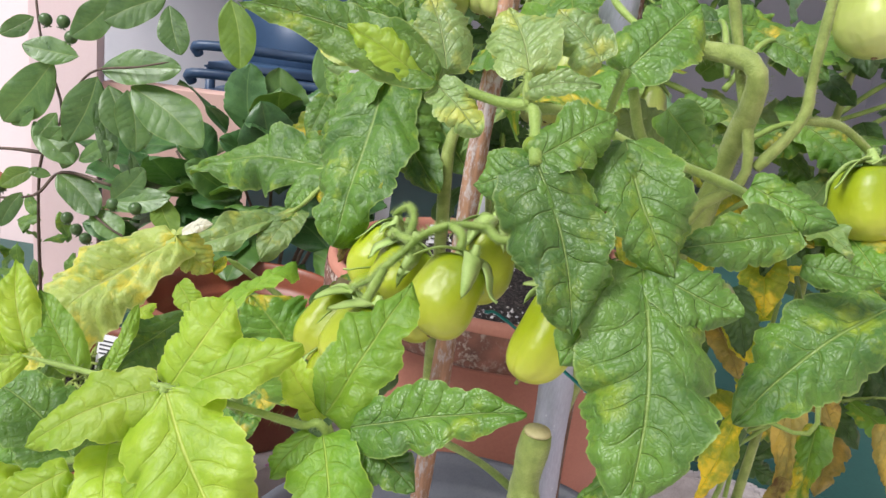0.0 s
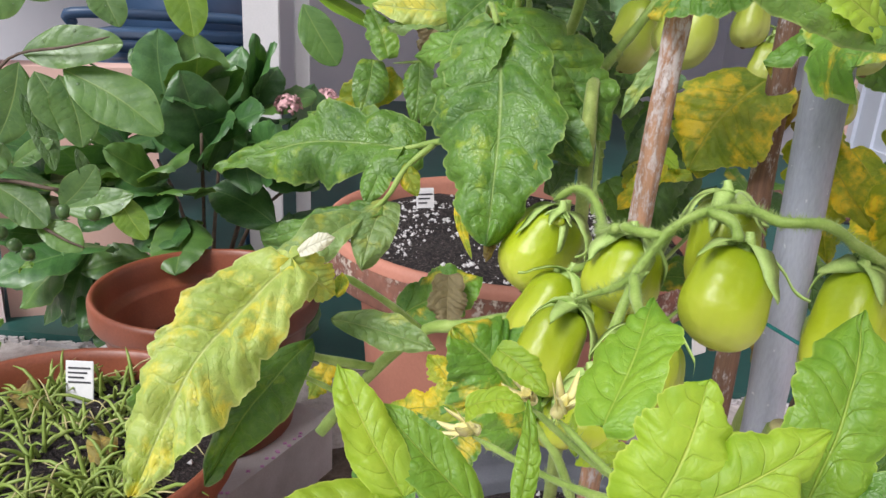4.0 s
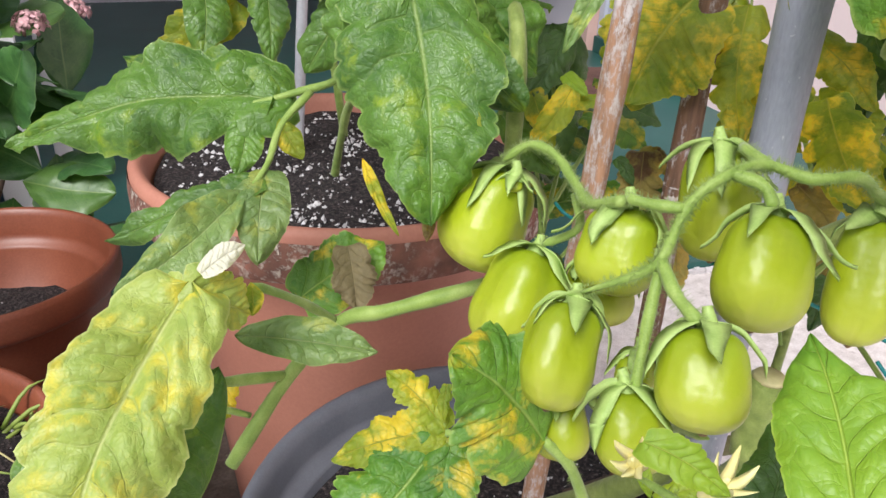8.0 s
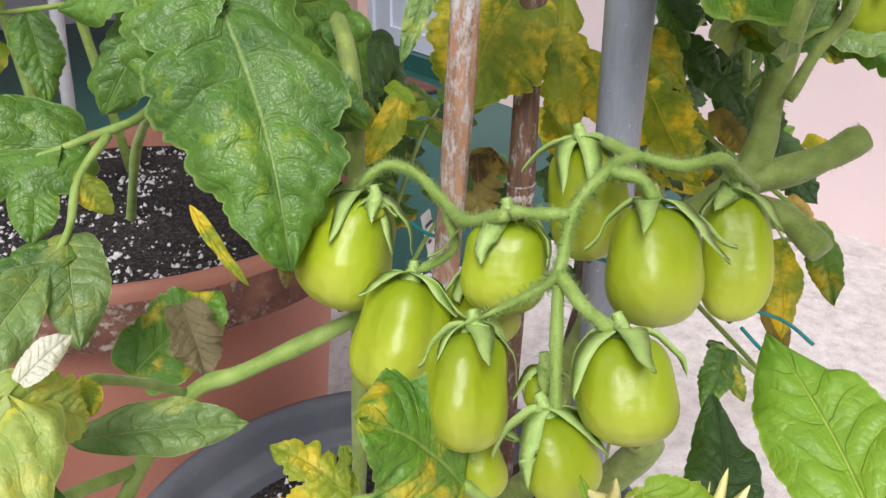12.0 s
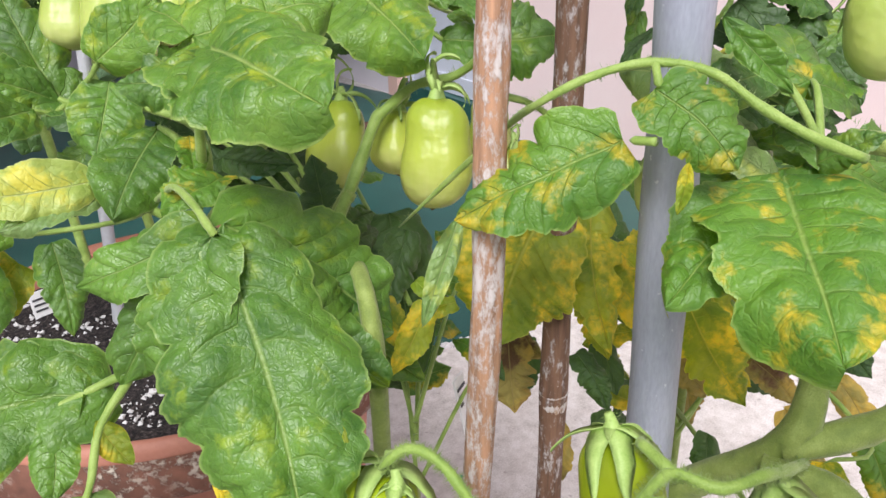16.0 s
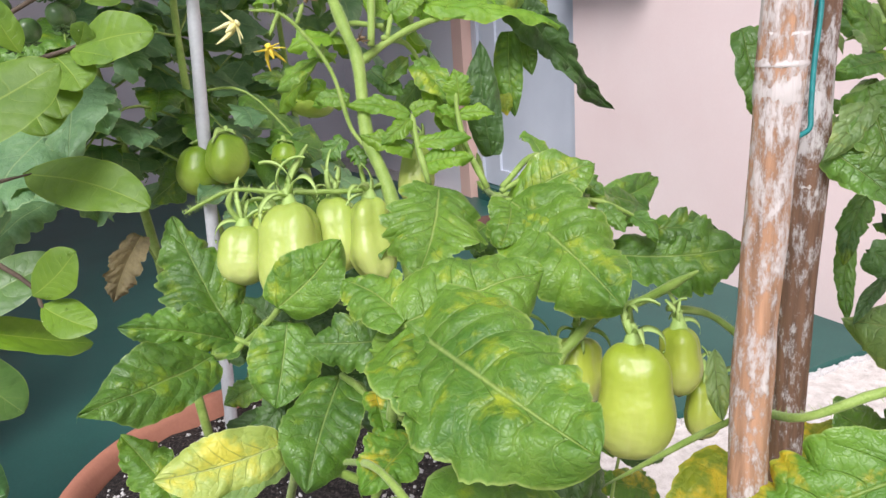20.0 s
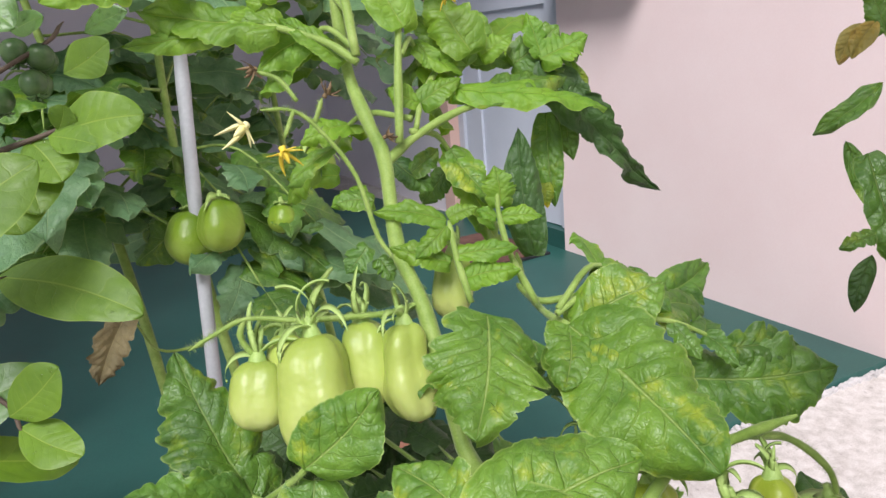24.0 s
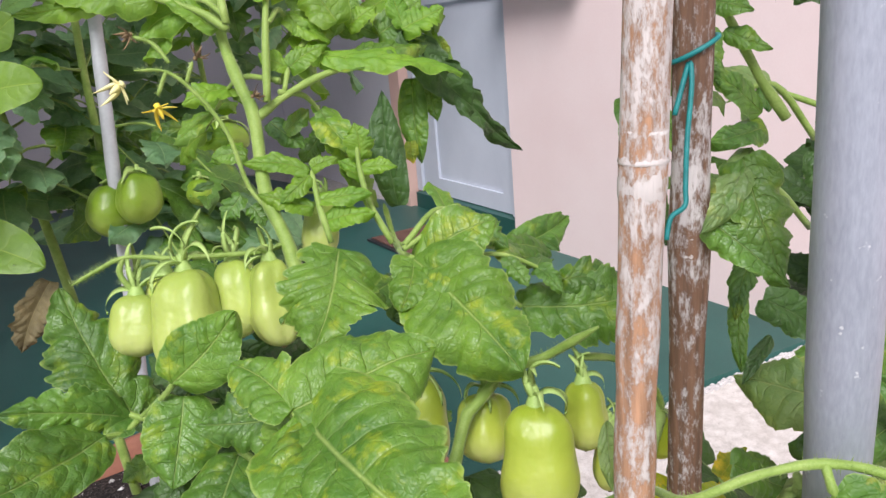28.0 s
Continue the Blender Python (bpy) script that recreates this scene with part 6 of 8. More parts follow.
leaf(plant, (-0.028, 0.660, 0.819), (-0.054, 0.660, 0.799), (-0.28, -0.75, 0.60), 0.60, "shade_dark", "leaflet", "", **BROAD)
stem(plant, [(-0.055, 0.722, 0.891), (-0.048, 0.700, 0.852), (-0.040, 0.686, 0.840), (-0.025, 0.672, 0.839), (-0.013, 0.660, 0.837), (0.003, 0.635, 0.828), (-0.003, 0.610, 0.808)], 0.0012, 0.0024, "leaf_stalk", None, "", 120)
stem(plant, [(-0.057, 0.682, 0.839), (-0.048, 0.684, 0.836), (-0.039, 0.686, 0.839)], 0.0014, 0.0016, "leaf_stalk", None, "", 120)
stem(plant, [(-0.039, 0.686, 0.839), (-0.032, 0.672, 0.851), (-0.028, 0.662, 0.861)], 0.0015, 0.0013, "leaf_stalk", None, "", 120)
stem(plant, [(-0.015, 0.664, 0.838), (-0.019, 0.668, 0.843), (-0.023, 0.668, 0.850)], 0.0013, 0.0012, "leaf_stalk", None, "", 120)
stem(plant, [(-0.016, 0.632, 0.832), (-0.013, 0.620, 0.828), (-0.009, 0.605, 0.812)], 0.0016, 0.0018, "leaf_stalk", None, "", 120)
stem(plant, [(-0.054, 0.622, 0.816), (-0.043, 0.610, 0.808), (-0.023, 0.600, 0.793)], 0.0018, 0.0022, "leaf_stalk", None, "", 120)

# leaves to the right of truss T, seen late
leaf(plant, (0.087, 0.625, 0.895), (0.077, 0.545, 0.861), (-0.57, -0.55, 0.61), 0.70, "fresh", "leaflet", "wet glossy green leaf", **dict(BROAD, quilt=0.05))
leaf(plant, (0.088, 0.625, 0.894), (0.122, 0.600, 0.911), (-0.57, -0.48, 0.66), 0.80, "fresh", "leaflet", "", **dict(ROUND, quilt=0.05))
leaf(plant, (0.087, 0.625, 0.895), (0.061, 0.605, 0.880), (-0.53, -0.61, 0.59), 0.70, "fresh", "leaflet", "", **dict(BROAD, quilt=0.05))
leaf(plant, (0.088, 0.622, 0.894), (0.090, 0.580, 0.884), (-0.57, -0.58, 0.59), 0.60, "fresh", "leaflet", "", **dict(BROAD, quilt=0.05))
leaf(plant, (0.137, 0.600, 0.859), (0.190, 0.555, 0.860), (-0.65, -0.45, 0.61), 0.72, "mid", "leaflet", "dark green lobed leaf", **dict(LOBED, quilt=0.05, cut=0.28))
leaf(plant, (0.055, 0.642, 0.906), (0.013, 0.605, 0.878), (-0.47, -0.56, 0.68), 0.88, "fresh", "leaflet", "serrated bright green leaf", **dict(LOBED, quilt=0.05, teeth=0.2, cut=0.34))
leaf(plant, (0.196, 0.660, 0.867), (0.251, 0.660, 0.875), (-0.65, -0.66, 0.38), 0.45, "mid", "leaflet", "", **dict(ROUND, fold=0.5))
leaf(plant, (0.193, 0.660, 0.872), (0.211, 0.660, 0.873), (-0.63, -0.54, 0.57), 0.70, "mid", "leaflet", "", **ROUND)
leaf(plant, (0.215, 0.655, 0.869), (0.218, 0.640, 0.862), (-0.64, -0.51, 0.58), 0.60, "mid", "leaflet", "", **dict(ROUND, fold=0.4))
leaf(plant, (0.189, 0.650, 0.866), (0.189, 0.630, 0.859), (-0.62, -0.52, 0.59), 0.60, "fresh", "leaflet", "", **BROAD)
leaf(plant, (0.099, 0.660, 0.874), (0.067, 0.650, 0.873), (-0.50, -0.63, 0.60), 0.70, "mid", "leaflet", "", **BROAD)
leaf(plant, (0.109, 0.640, 0.859), (0.089, 0.650, 0.855), (-0.52, -0.59, 0.62), 0.70, "shade_dark", "leaflet", "", **BROAD)
# leaves low behind the fruits, their shade put into a dark leaf colour
leaf(plant, (0.000, 0.740, 0.791), (-0.024, 0.750, 0.830), (-0.24, -0.63, 0.74), 0.60, "shade_dark", "leaflet", "", **BROAD)
leaf(plant, (-0.020, 0.730, 0.796), (-0.002, 0.740, 0.818), (-0.25, -0.62, 0.75), 0.60, "shade_dark", "leaflet", "", **BROAD)
leaf(plant, (0.039, 0.730, 0.811), (0.003, 0.720, 0.796), (-0.31, -0.59, 0.75), 0.60, "shade_dark", "leaflet", "", **BROAD)
leaf(plant, (0.036, 0.745, 0.830), (0.069, 0.720, 0.811), (-0.36, -0.60, 0.71), 0.45, "shade_dark", "leaflet", "", **BROAD)
leaf(plant, (0.089, 0.730, 0.818), (0.049, 0.740, 0.839), (-0.39, -0.60, 0.70), 0.50, "shade_dark", "leaflet", "", **BROAD)
leaf(plant, (0.071, 0.720, 0.801), (0.033, 0.720, 0.791), (-0.35, -0.56, 0.75), 0.60, "shade_dark", "leaflet", "", **BROAD)
leaf(plant, (0.061, 0.740, 0.790), (0.080, 0.720, 0.769), (-0.37, -0.55, 0.75), 0.55, "shade_dark", "leaflet", "", **BROAD)
leaf(plant, (0.066, 0.710, 0.790), (0.036, 0.700, 0.782), (-0.35, -0.54, 0.77), 0.60, "shade_dark", "leaflet", "", **BROAD)
leaf(plant, (0.040, 0.750, 0.785), (0.073, 0.750, 0.792), (-0.34, -0.58, 0.74), 0.60, "shade_dark", "leaflet", "", **BROAD)
leaf(plant, (0.105, 0.680, 0.870), (0.106, 0.665, 0.842), (-0.51, -0.53, 0.68), 0.60, "shade_dark", "leaflet", "", **BROAD)
leaf(plant, (-0.044, 0.770, 0.798), (-0.046, 0.780, 0.831), (-0.17, -0.67, 0.72), 0.50, "shade_dark", "leaflet", "", **BROAD)
stem(plant, [(0.195, 0.655, 0.865), (0.144, 0.660, 0.885), (0.121, 0.675, 0.885), (0.119, 0.690, 0.892)], 0.0016, 0.0020, "leaf_stalk", None, "", 120)
stem(plant, [(0.087, 0.625, 0.895), (0.098, 0.650, 0.892), (0.121, 0.685, 0.889), (0.120, 0.690, 0.909)], 0.0018, 0.0016, "leaf_stalk", None, "", 120)
stem(plant, [(0.137, 0.600, 0.859), (0.132, 0.615, 0.868), (0.129, 0.645, 0.881)], 0.0014, 0.0016, "leaf_stalk", None, "", 120)

# foliage to the right of and behind the pipe
for_right = base_of("tomato_plant", "dense dark tomato foliage behind the steel pipe", "tomato plant", (0.26, 0.50, 0.0))
stem(for_right, [(0.24, 0.50, 0.0), (0.24, 0.49, 0.4), (0.25, 0.49, 0.7), (0.235, 0.475, 0.82), (0.25, 0.48, 0.95), (0.235, 0.50, 1.08)], 0.004, 0.0016, "main_stem", STEM_OLIVE, "", 200)
stem(for_right, [(0.148, 0.470, 0.961), (0.143, 0.478, 0.976), (0.139, 0.488, 0.997), (0.135, 0.497, 1.017)], 0.0022, 0.0014, "leaf_stalk")
leaf(for_right, (0.134, 0.494, 1.006), (0.136, 0.478, 1.001), (-0.74, -0.52, 0.43), 0.6, "mid", "leaflet", "", **ROUND)
leaf(for_right, (0.136, 0.489, 0.995), (0.139, 0.472, 0.987), (-0.74, -0.50, 0.46), 0.5, "mid", "leaflet", "", **SOFT)
leaf(for_right, (0.130, 0.493, 0.996), (0.120, 0.482, 0.976), (-0.71, -0.52, 0.47), 0.5, "mid", "leaflet", "", **SOFT)
leaf(for_right, (0.141, 0.476, 0.964), (0.118, 0.485, 0.982), (-0.71, -0.50, 0.50), 0.45, "mid", "leaflet", "", **SOFT)
leaf(for_right, (0.129, 0.474, 0.953), (0.097, 0.475, 0.928), (-0.67, -0.48, 0.57), 0.35, "pale", "leaflet", "", **SOFT)
leaf(for_right, (0.141, 0.474, 0.959), (0.112, 0.481, 0.957), (-0.70, -0.48, 0.53), 0.5, "mid", "leaflet", "", **SOFT)
leaf(for_right, (0.105, 0.477, 0.931), (0.114, 0.451, 0.908), (-0.65, -0.45, 0.62), 0.5, "mid", "leaflet", "", **SOFT)
leaf(for_right, (0.121, 0.473, 0.951), (0.113, 0.453, 0.911), (-0.67, -0.45, 0.59), 0.55, "mid", "leaflet", "", **LOBED)
leaf(for_right, (0.144, 0.470, 0.874), (0.120, 0.470, 0.862), (-0.61, -0.40, 0.69), 0.25, "shade_dark", "leaflet", "", **ROUND)
leaf(for_right, (0.117, 0.520, 0.973), (0.112, 0.498, 0.930), (-0.64, -0.55, 0.54), 0.3, "mid", "leaflet", "", **SOFT)
leaf(for_right, (0.264, 0.471, 1.020), (0.217, 0.484, 0.998), (-0.82, -0.40, 0.41), 0.45, "sick", "leaflet", "", **SOFT)
leaf(for_right, (0.245, 0.484, 0.981), (0.254, 0.464, 0.975), (-0.80, -0.37, 0.47), 0.4, "mid", "leaflet", "", **SOFT)
leaf(for_right, (0.252, 0.476, 0.969), (0.226, 0.483, 0.975), (-0.79, -0.39, 0.48), 0.5, "mid", "leaflet", "", **ROUND)
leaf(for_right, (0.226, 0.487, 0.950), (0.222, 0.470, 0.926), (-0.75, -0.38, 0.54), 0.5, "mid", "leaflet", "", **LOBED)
leaf(for_right, (0.250, 0.485, 0.955), (0.253, 0.463, 0.933), (-0.77, -0.36, 0.52), 0.7, "shade_dark", "leaflet", "", **SOFT)
leaf(for_right, (0.221, 0.487, 0.936), (0.210, 0.475, 0.914), (-0.73, -0.39, 0.56), 0.6, "shade_dark", "leaflet", "", **SOFT)
leaf(for_right, (0.265, 0.469, 0.939), (0.213, 0.475, 0.884), (-0.74, -0.35, 0.57), 0.6, "shade_dark", "leaflet", "", **LOBED)
leaf(for_right, (0.225, 0.482, 0.891), (0.245, 0.459, 0.902), (-0.73, -0.34, 0.60), 0.6, "shade_dark", "leaflet", "", **SOFT)
leaf(for_right, (0.227, 0.477, 0.880), (0.234, 0.449, 0.847), (-0.70, -0.32, 0.64), 0.7, "shade_dark", "leaflet", "", **LOBED)
leaf(for_right, (0.248, 0.469, 0.863), (0.223, 0.471, 0.851), (-0.69, -0.32, 0.65), 0.8, "shade_dark", "leaflet", "", **SOFT)
leaf(for_right, (0.217, 0.473, 0.846), (0.230, 0.446, 0.831), (-0.67, -0.31, 0.68), 0.5, "shade_dark", "leaflet", "", **SOFT)
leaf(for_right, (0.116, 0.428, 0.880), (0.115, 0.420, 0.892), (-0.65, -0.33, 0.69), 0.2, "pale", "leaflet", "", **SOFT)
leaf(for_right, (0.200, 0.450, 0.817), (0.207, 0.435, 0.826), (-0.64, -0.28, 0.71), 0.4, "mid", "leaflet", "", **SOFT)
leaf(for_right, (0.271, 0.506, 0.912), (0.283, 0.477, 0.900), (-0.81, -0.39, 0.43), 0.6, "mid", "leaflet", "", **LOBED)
leaf(for_right, (0.316, 0.492, 0.904), (0.277, 0.499, 0.879), (-0.81, -0.38, 0.45), 0.6, "shade_dark", "leaflet", "", **SOFT)
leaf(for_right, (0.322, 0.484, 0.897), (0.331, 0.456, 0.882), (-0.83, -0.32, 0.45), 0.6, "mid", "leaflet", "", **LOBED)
leaf(for_right, (0.278, 0.483, 0.874), (0.249, 0.485, 0.856), (-0.78, -0.38, 0.50), 0.7, "shade_dark", "leaflet", "", **SOFT)
leaf(for_right, (0.330, 0.481, 0.875), (0.294, 0.480, 0.837), (-0.80, -0.34, 0.50), 0.7, "shade_dark", "leaflet", "", **LOBED)
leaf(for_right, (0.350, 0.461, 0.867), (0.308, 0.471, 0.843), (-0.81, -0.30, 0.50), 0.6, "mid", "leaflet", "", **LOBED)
leaf(for_right, (0.316, 0.466, 0.845), (0.314, 0.440, 0.817), (-0.79, -0.28, 0.54), 0.7, "shade_dark", "leaflet", "", **SOFT)
leaf(for_right, (0.331, 0.456, 0.821), (0.291, 0.472, 0.812), (-0.77, -0.30, 0.56), 0.6, "shade_dark", "leaflet", "", **LOBED)
leaf(for_right, (0.253, 0.480, 0.822), (0.253, 0.456, 0.798), (-0.74, -0.33, 0.59), 0.6, "shade_dark", "leaflet", "", **SOFT)
leaf(for_right, (0.184, 0.527, 0.921), (0.191, 0.500, 0.905), (-0.75, -0.52, 0.42), 0.5, "mid", "leaflet", "", **SOFT)
leaf(for_right, (0.178, 0.494, 0.898), (0.153, 0.490, 0.873), (-0.73, -0.49, 0.48), 0.4, "mid", "leaflet", "", **SOFT)
leaf(for_right, (0.176, 0.500, 0.877), (0.157, 0.488, 0.847), (-0.71, -0.48, 0.52), 0.3, "mid", "leaflet", "", **SOFT)
leaf(for_right, (0.224, 0.475, 0.755), (0.209, 0.460, 0.726), (-0.65, -0.32, 0.69), 0.5, "shade_dark", "leaflet", "", **SOFT)
leaf(for_right, (0.200, 0.469, 0.698), (0.215, 0.433, 0.676), (-0.59, -0.27, 0.76), 0.5, "sick", "leaflet", "", **SOFT)
leaf(for_right, (0.181, 0.524, 0.725), (0.172, 0.499, 0.682), (-0.55, -0.39, 0.74), 0.5, "sick", "leaflet", "", **LOBED)
leaf(for_right, (0.140, 0.637, 0.715), (0.113, 0.619, 0.658), (-0.42, -0.54, 0.73), 0.6, "shade_dark", "leaflet", "", **SOFT)
leaf(for_right, (0.124, 0.653, 0.723), (0.113, 0.629, 0.679), (-0.41, -0.57, 0.71), 0.5, "mid", "leaflet", "", **SOFT)
leaf(for_right, (0.172, 0.557, 0.661), (0.145, 0.556, 0.637), (-0.47, -0.42, 0.78), 0.7, "shade_dark", "leaflet", "", **SOFT)
leaf(for_right, (0.206, 0.531, 0.666), (0.201, 0.510, 0.638), (-0.53, -0.36, 0.77), 0.6, "shade_dark", "leaflet", "", **SOFT)
leaf(for_right, (0.067, 0.610, 0.706), (0.087, 0.566, 0.674), (-0.37, -0.53, 0.76), 0.5, "mid", "leaflet", "", **SOFT)
leaf(for_right, (0.219, 0.479, 0.791), (0.213, 0.455, 0.767), (-0.75, -0.41, 0.51), 0.6, "shade_dark", "leaflet", "", **LOBED)
leaf(for_right, (0.236, 0.459, 0.782), (0.239, 0.427, 0.758), (-0.77, -0.36, 0.52), 0.6, "shade_dark", "leaflet", "", **SOFT)
leaf(for_right, (0.224, 0.470, 0.760), (0.228, 0.441, 0.741), (-0.74, -0.38, 0.55), 0.6, "shade_dark", "leaflet", "", **SOFT)
leaf(for_right, (0.273, 0.443, 0.760), (0.236, 0.449, 0.741), (-0.77, -0.35, 0.54), 0.6, "mid", "leaflet", "", **SOFT)
leaf(for_right, (0.286, 0.409, 0.701), (0.288, 0.389, 0.695), (-0.76, -0.24, 0.60), 0.6, "sick", "leaflet", "", **SOFT)
leaf(for_right, (0.259, 0.456, 0.715), (0.257, 0.429, 0.692), (-0.73, -0.32, 0.60), 0.6, "dry", "leaflet", "", **SOFT)
leaf(for_right, (0.217, 0.385, 0.636), (0.200, 0.364, 0.603), (-0.65, -0.21, 0.73), 0.3, "dry", "leaflet", "", **SOFT)
leaf(for_right, (0.140, 0.556, 0.687), (0.149, 0.529, 0.680), (-0.57, -0.51, 0.64), 0.6, "dry", "leaflet", "", **SOFT)
leaf(for_right, (0.246, 0.457, 0.699), (0.240, 0.436, 0.680), (-0.71, -0.33, 0.62), 0.5, "shade_dark", "leaflet", "", **SOFT)
leaf(for_right, (-0.003, 0.549, 0.745), (0.023, 0.543, 0.768), (-0.19, -0.85, 0.49), 0.5, "sick", "leaflet", "", **SOFT)
leaf(for_right, (0.009, 0.555, 0.708), (0.025, 0.553, 0.738), (-0.19, -0.82, 0.54), 0.6, "shade_dark", "leaflet", "", **SOFT)
leaf(for_right, (0.147, 0.492, 0.761), (0.168, 0.461, 0.714), (-0.46, -0.72, 0.52), 0.5, "sick", "leaflet", "", **LOBED)
leaf(for_right, (0.169, 0.498, 0.755), (0.183, 0.470, 0.715), (-0.48, -0.71, 0.52), 0.5, "sick", "leaflet", "", **SOFT)
leaf(for_right, (0.136, 0.507, 0.768), (0.144, 0.487, 0.746), (-0.43, -0.76, 0.49), 0.4, "dry", "leaflet", "", **SOFT)
leaf(for_right, (0.196, 0.468, 0.713), (0.205, 0.443, 0.678), (-0.51, -0.64, 0.58), 0.6, "shade_dark", "leaflet", "", **SOFT)
leaf(for_right, (0.197, 0.479, 0.685), (0.211, 0.456, 0.659), (-0.49, -0.63, 0.60), 0.6, "dry", "leaflet", "", **SOFT)
leaf(for_right, (0.218, 0.455, 0.630), (0.189, 0.440, 0.608), (-0.47, -0.57, 0.67), 0.5, "shade_dark", "leaflet", "", **SOFT)
leaf(for_right, (0.070, 0.495, 0.742), (0.103, 0.493, 0.775), (-0.35, -0.80, 0.49), 0.55, "sick", "leaflet", "", **LOBED)
leaf(for_right, (0.270, 0.574, 0.546), (0.319, 0.560, 0.531), (-0.32, -0.64, 0.70), 0.5, "shade_dark", "leaflet", "", **LOBED)
leaf(for_right, (0.318, 0.582, 0.570), (0.285, 0.565, 0.548), (-0.34, -0.65, 0.68), 0.5, "shade_dark", "leaflet", "", **LOBED)
leaf(for_right, (0.326, 0.540, 0.604), (0.312, 0.514, 0.551), (-0.38, -0.63, 0.68), 0.5, "dry", "leaflet", "", **LOBED)
leaf(for_right, (0.150, 0.468, 0.837), (0.172, 0.465, 0.862), (-0.28, -0.89, 0.37), 0.6, "mid", "leaflet", "", **SOFT)
leaf(for_right, (0.200, 0.498, 0.866), (0.229, 0.480, 0.841), (-0.36, -0.86, 0.37), 0.6, "shade_dark", "leaflet", "", **SOFT)
leaf(for_right, (0.139, 0.482, 0.812), (0.167, 0.466, 0.791), (-0.25, -0.86, 0.45), 0.6, "mid", "leaflet", "", **SOFT)
leaf(for_right, (0.256, 0.496, 0.784), (0.275, 0.479, 0.762), (-0.41, -0.77, 0.48), 0.5, "shade_dark", "leaflet", "", **SOFT)
stem(for_right, [(0.24, 0.49, 0.62), (0.166, 0.364, 0.608), (0.130, 0.370, 0.635), (0.132, 0.381, 0.633)], 0.0016, 0.0010, "leaf_stalk")
stem(for_right, [(0.245, 0.49, 0.72), (0.219, 0.374, 0.675), (0.181, 0.378, 0.675)], 0.0016, 0.0010, "leaf_stalk")
leaf(for_right, (0.181, 0.378, 0.675), (0.161, 0.356, 0.634), (-0.72, -0.23, 0.65), 0.45, "sick", "leaflet", "", **SOFT)
leaf(for_right, (0.219, 0.374, 0.675), (0.206, 0.348, 0.639), (-0.76, -0.20, 0.62), 0.5, "spot", "leaflet", "", **SOFT)
leaf(for_right, (0.129, 0.371, 0.636), (0.104, 0.366, 0.615), (-0.63, -0.24, 0.74), 0.55, "mid", "leaflet", "", **SOFT)
leaf(for_right, (0.129, 0.370, 0.634), (0.120, 0.353, 0.618), (-0.65, -0.22, 0.73), 0.5, "spot", "leaflet", "", **SOFT)
leaf(for_right, (0.132, 0.381, 0.633), (0.135, 0.369, 0.630), (-0.66, -0.25, 0.71), 0.5, "shade_dark", "leaflet", "", **SOFT)
leaf(for_right, (0.074, 0.585, 0.725), (0.075, 0.557, 0.697), (-0.47, -0.66, 0.59), 0.5, "sick", "leaflet", "", **SOFT)
leaf(for_right, (0.104, 0.599, 0.755), (0.066, 0.584, 0.715), (-0.48, -0.69, 0.55), 0.5, "shade_dark", "leaflet", "", **SOFT)
leaf(for_right, (0.088, 0.572, 0.737), (0.092, 0.553, 0.728), (-0.50, -0.66, 0.56), 0.6, "young", "leaflet", "", **SOFT)
leaf(for_right, (0.160, 0.525, 0.766), (0.159, 0.492, 0.729), (-0.64, -0.56, 0.53), 0.6, "sick", "leaflet", "", **SOFT)
leaf(for_right, (0.186, 0.489, 0.771), (0.202, 0.449, 0.737), (-0.70, -0.48, 0.52), 0.5, "sick", "leaflet", "", **SOFT)
leaf(for_right, (0.213, 0.484, 0.743), (0.213, 0.449, 0.703), (-0.69, -0.45, 0.56), 0.6, "sick", "leaflet", "", **SOFT)
leaf(for_right, (0.120, 0.552, 0.687), (0.120, 0.533, 0.675), (-0.52, -0.58, 0.62), 0.5, "shade_dark", "leaflet", "", **SOFT)
leaf(for_right, (0.218, 0.479, 0.784), (0.211, 0.456, 0.758), (-0.73, -0.47, 0.49), 0.6, "mid", "leaflet", "", **SOFT)
tomato(for_right, (0.314, 0.479, 0.980), (0.294, 0.474, 0.917), 0.034, FRUIT, 41, 5, 0.9, "unripe green plum tomato")
leaf(for_right, (0.288, 0.595, 1.010), (0.274, 0.599, 0.990), (-0.89, -0.37, 0.26), 0.5, "dry", "leaflet", "shrivelled brown leaf tip", fold=0.9)
leaf(for_right, (0.267, 0.574, 0.981), (0.234, 0.592, 0.959), (-0.82, -0.34, 0.46), 0.32, "mid", "leaflet", "", fold=0.4)
leaf(for_right, (0.215, 0.568, 0.960), (0.220, 0.551, 0.924), (-0.86, -0.33, 0.39), 0.25, "mid", "leaflet", "")
leaf(for_right, (0.219, 0.550, 0.919), (0.201, 0.562, 0.913), (-0.77, -0.30, 0.57), 0.5, "mid", "leaflet", "", **LOBED)
leaf(for_right, (0.212, 0.552, 0.909), (0.200, 0.553, 0.884), (-0.86, -0.33, 0.39), 0.4, "shade_dark", "leaflet", "")
stem(for_right, [(0.156, 0.580, 0.829), (0.181, 0.571, 0.820), (0.197, 0.559, 0.802), (0.202, 0.555, 0.785)], 0.0022, 0.0016, "truss_stem", None, "", 120)
tomato(for_right, (0.199, 0.558, 0.784), (0.194, 0.552, 0.759), 0.022, FRUIT, 42, 6, 1.2)

leaf(for_right, (0.190, 0.545, 1.008), (0.185, 0.554, 1.029), (-0.83, -0.47, 0.31), 0.5, "mid", "leaflet", "", **SOFT)
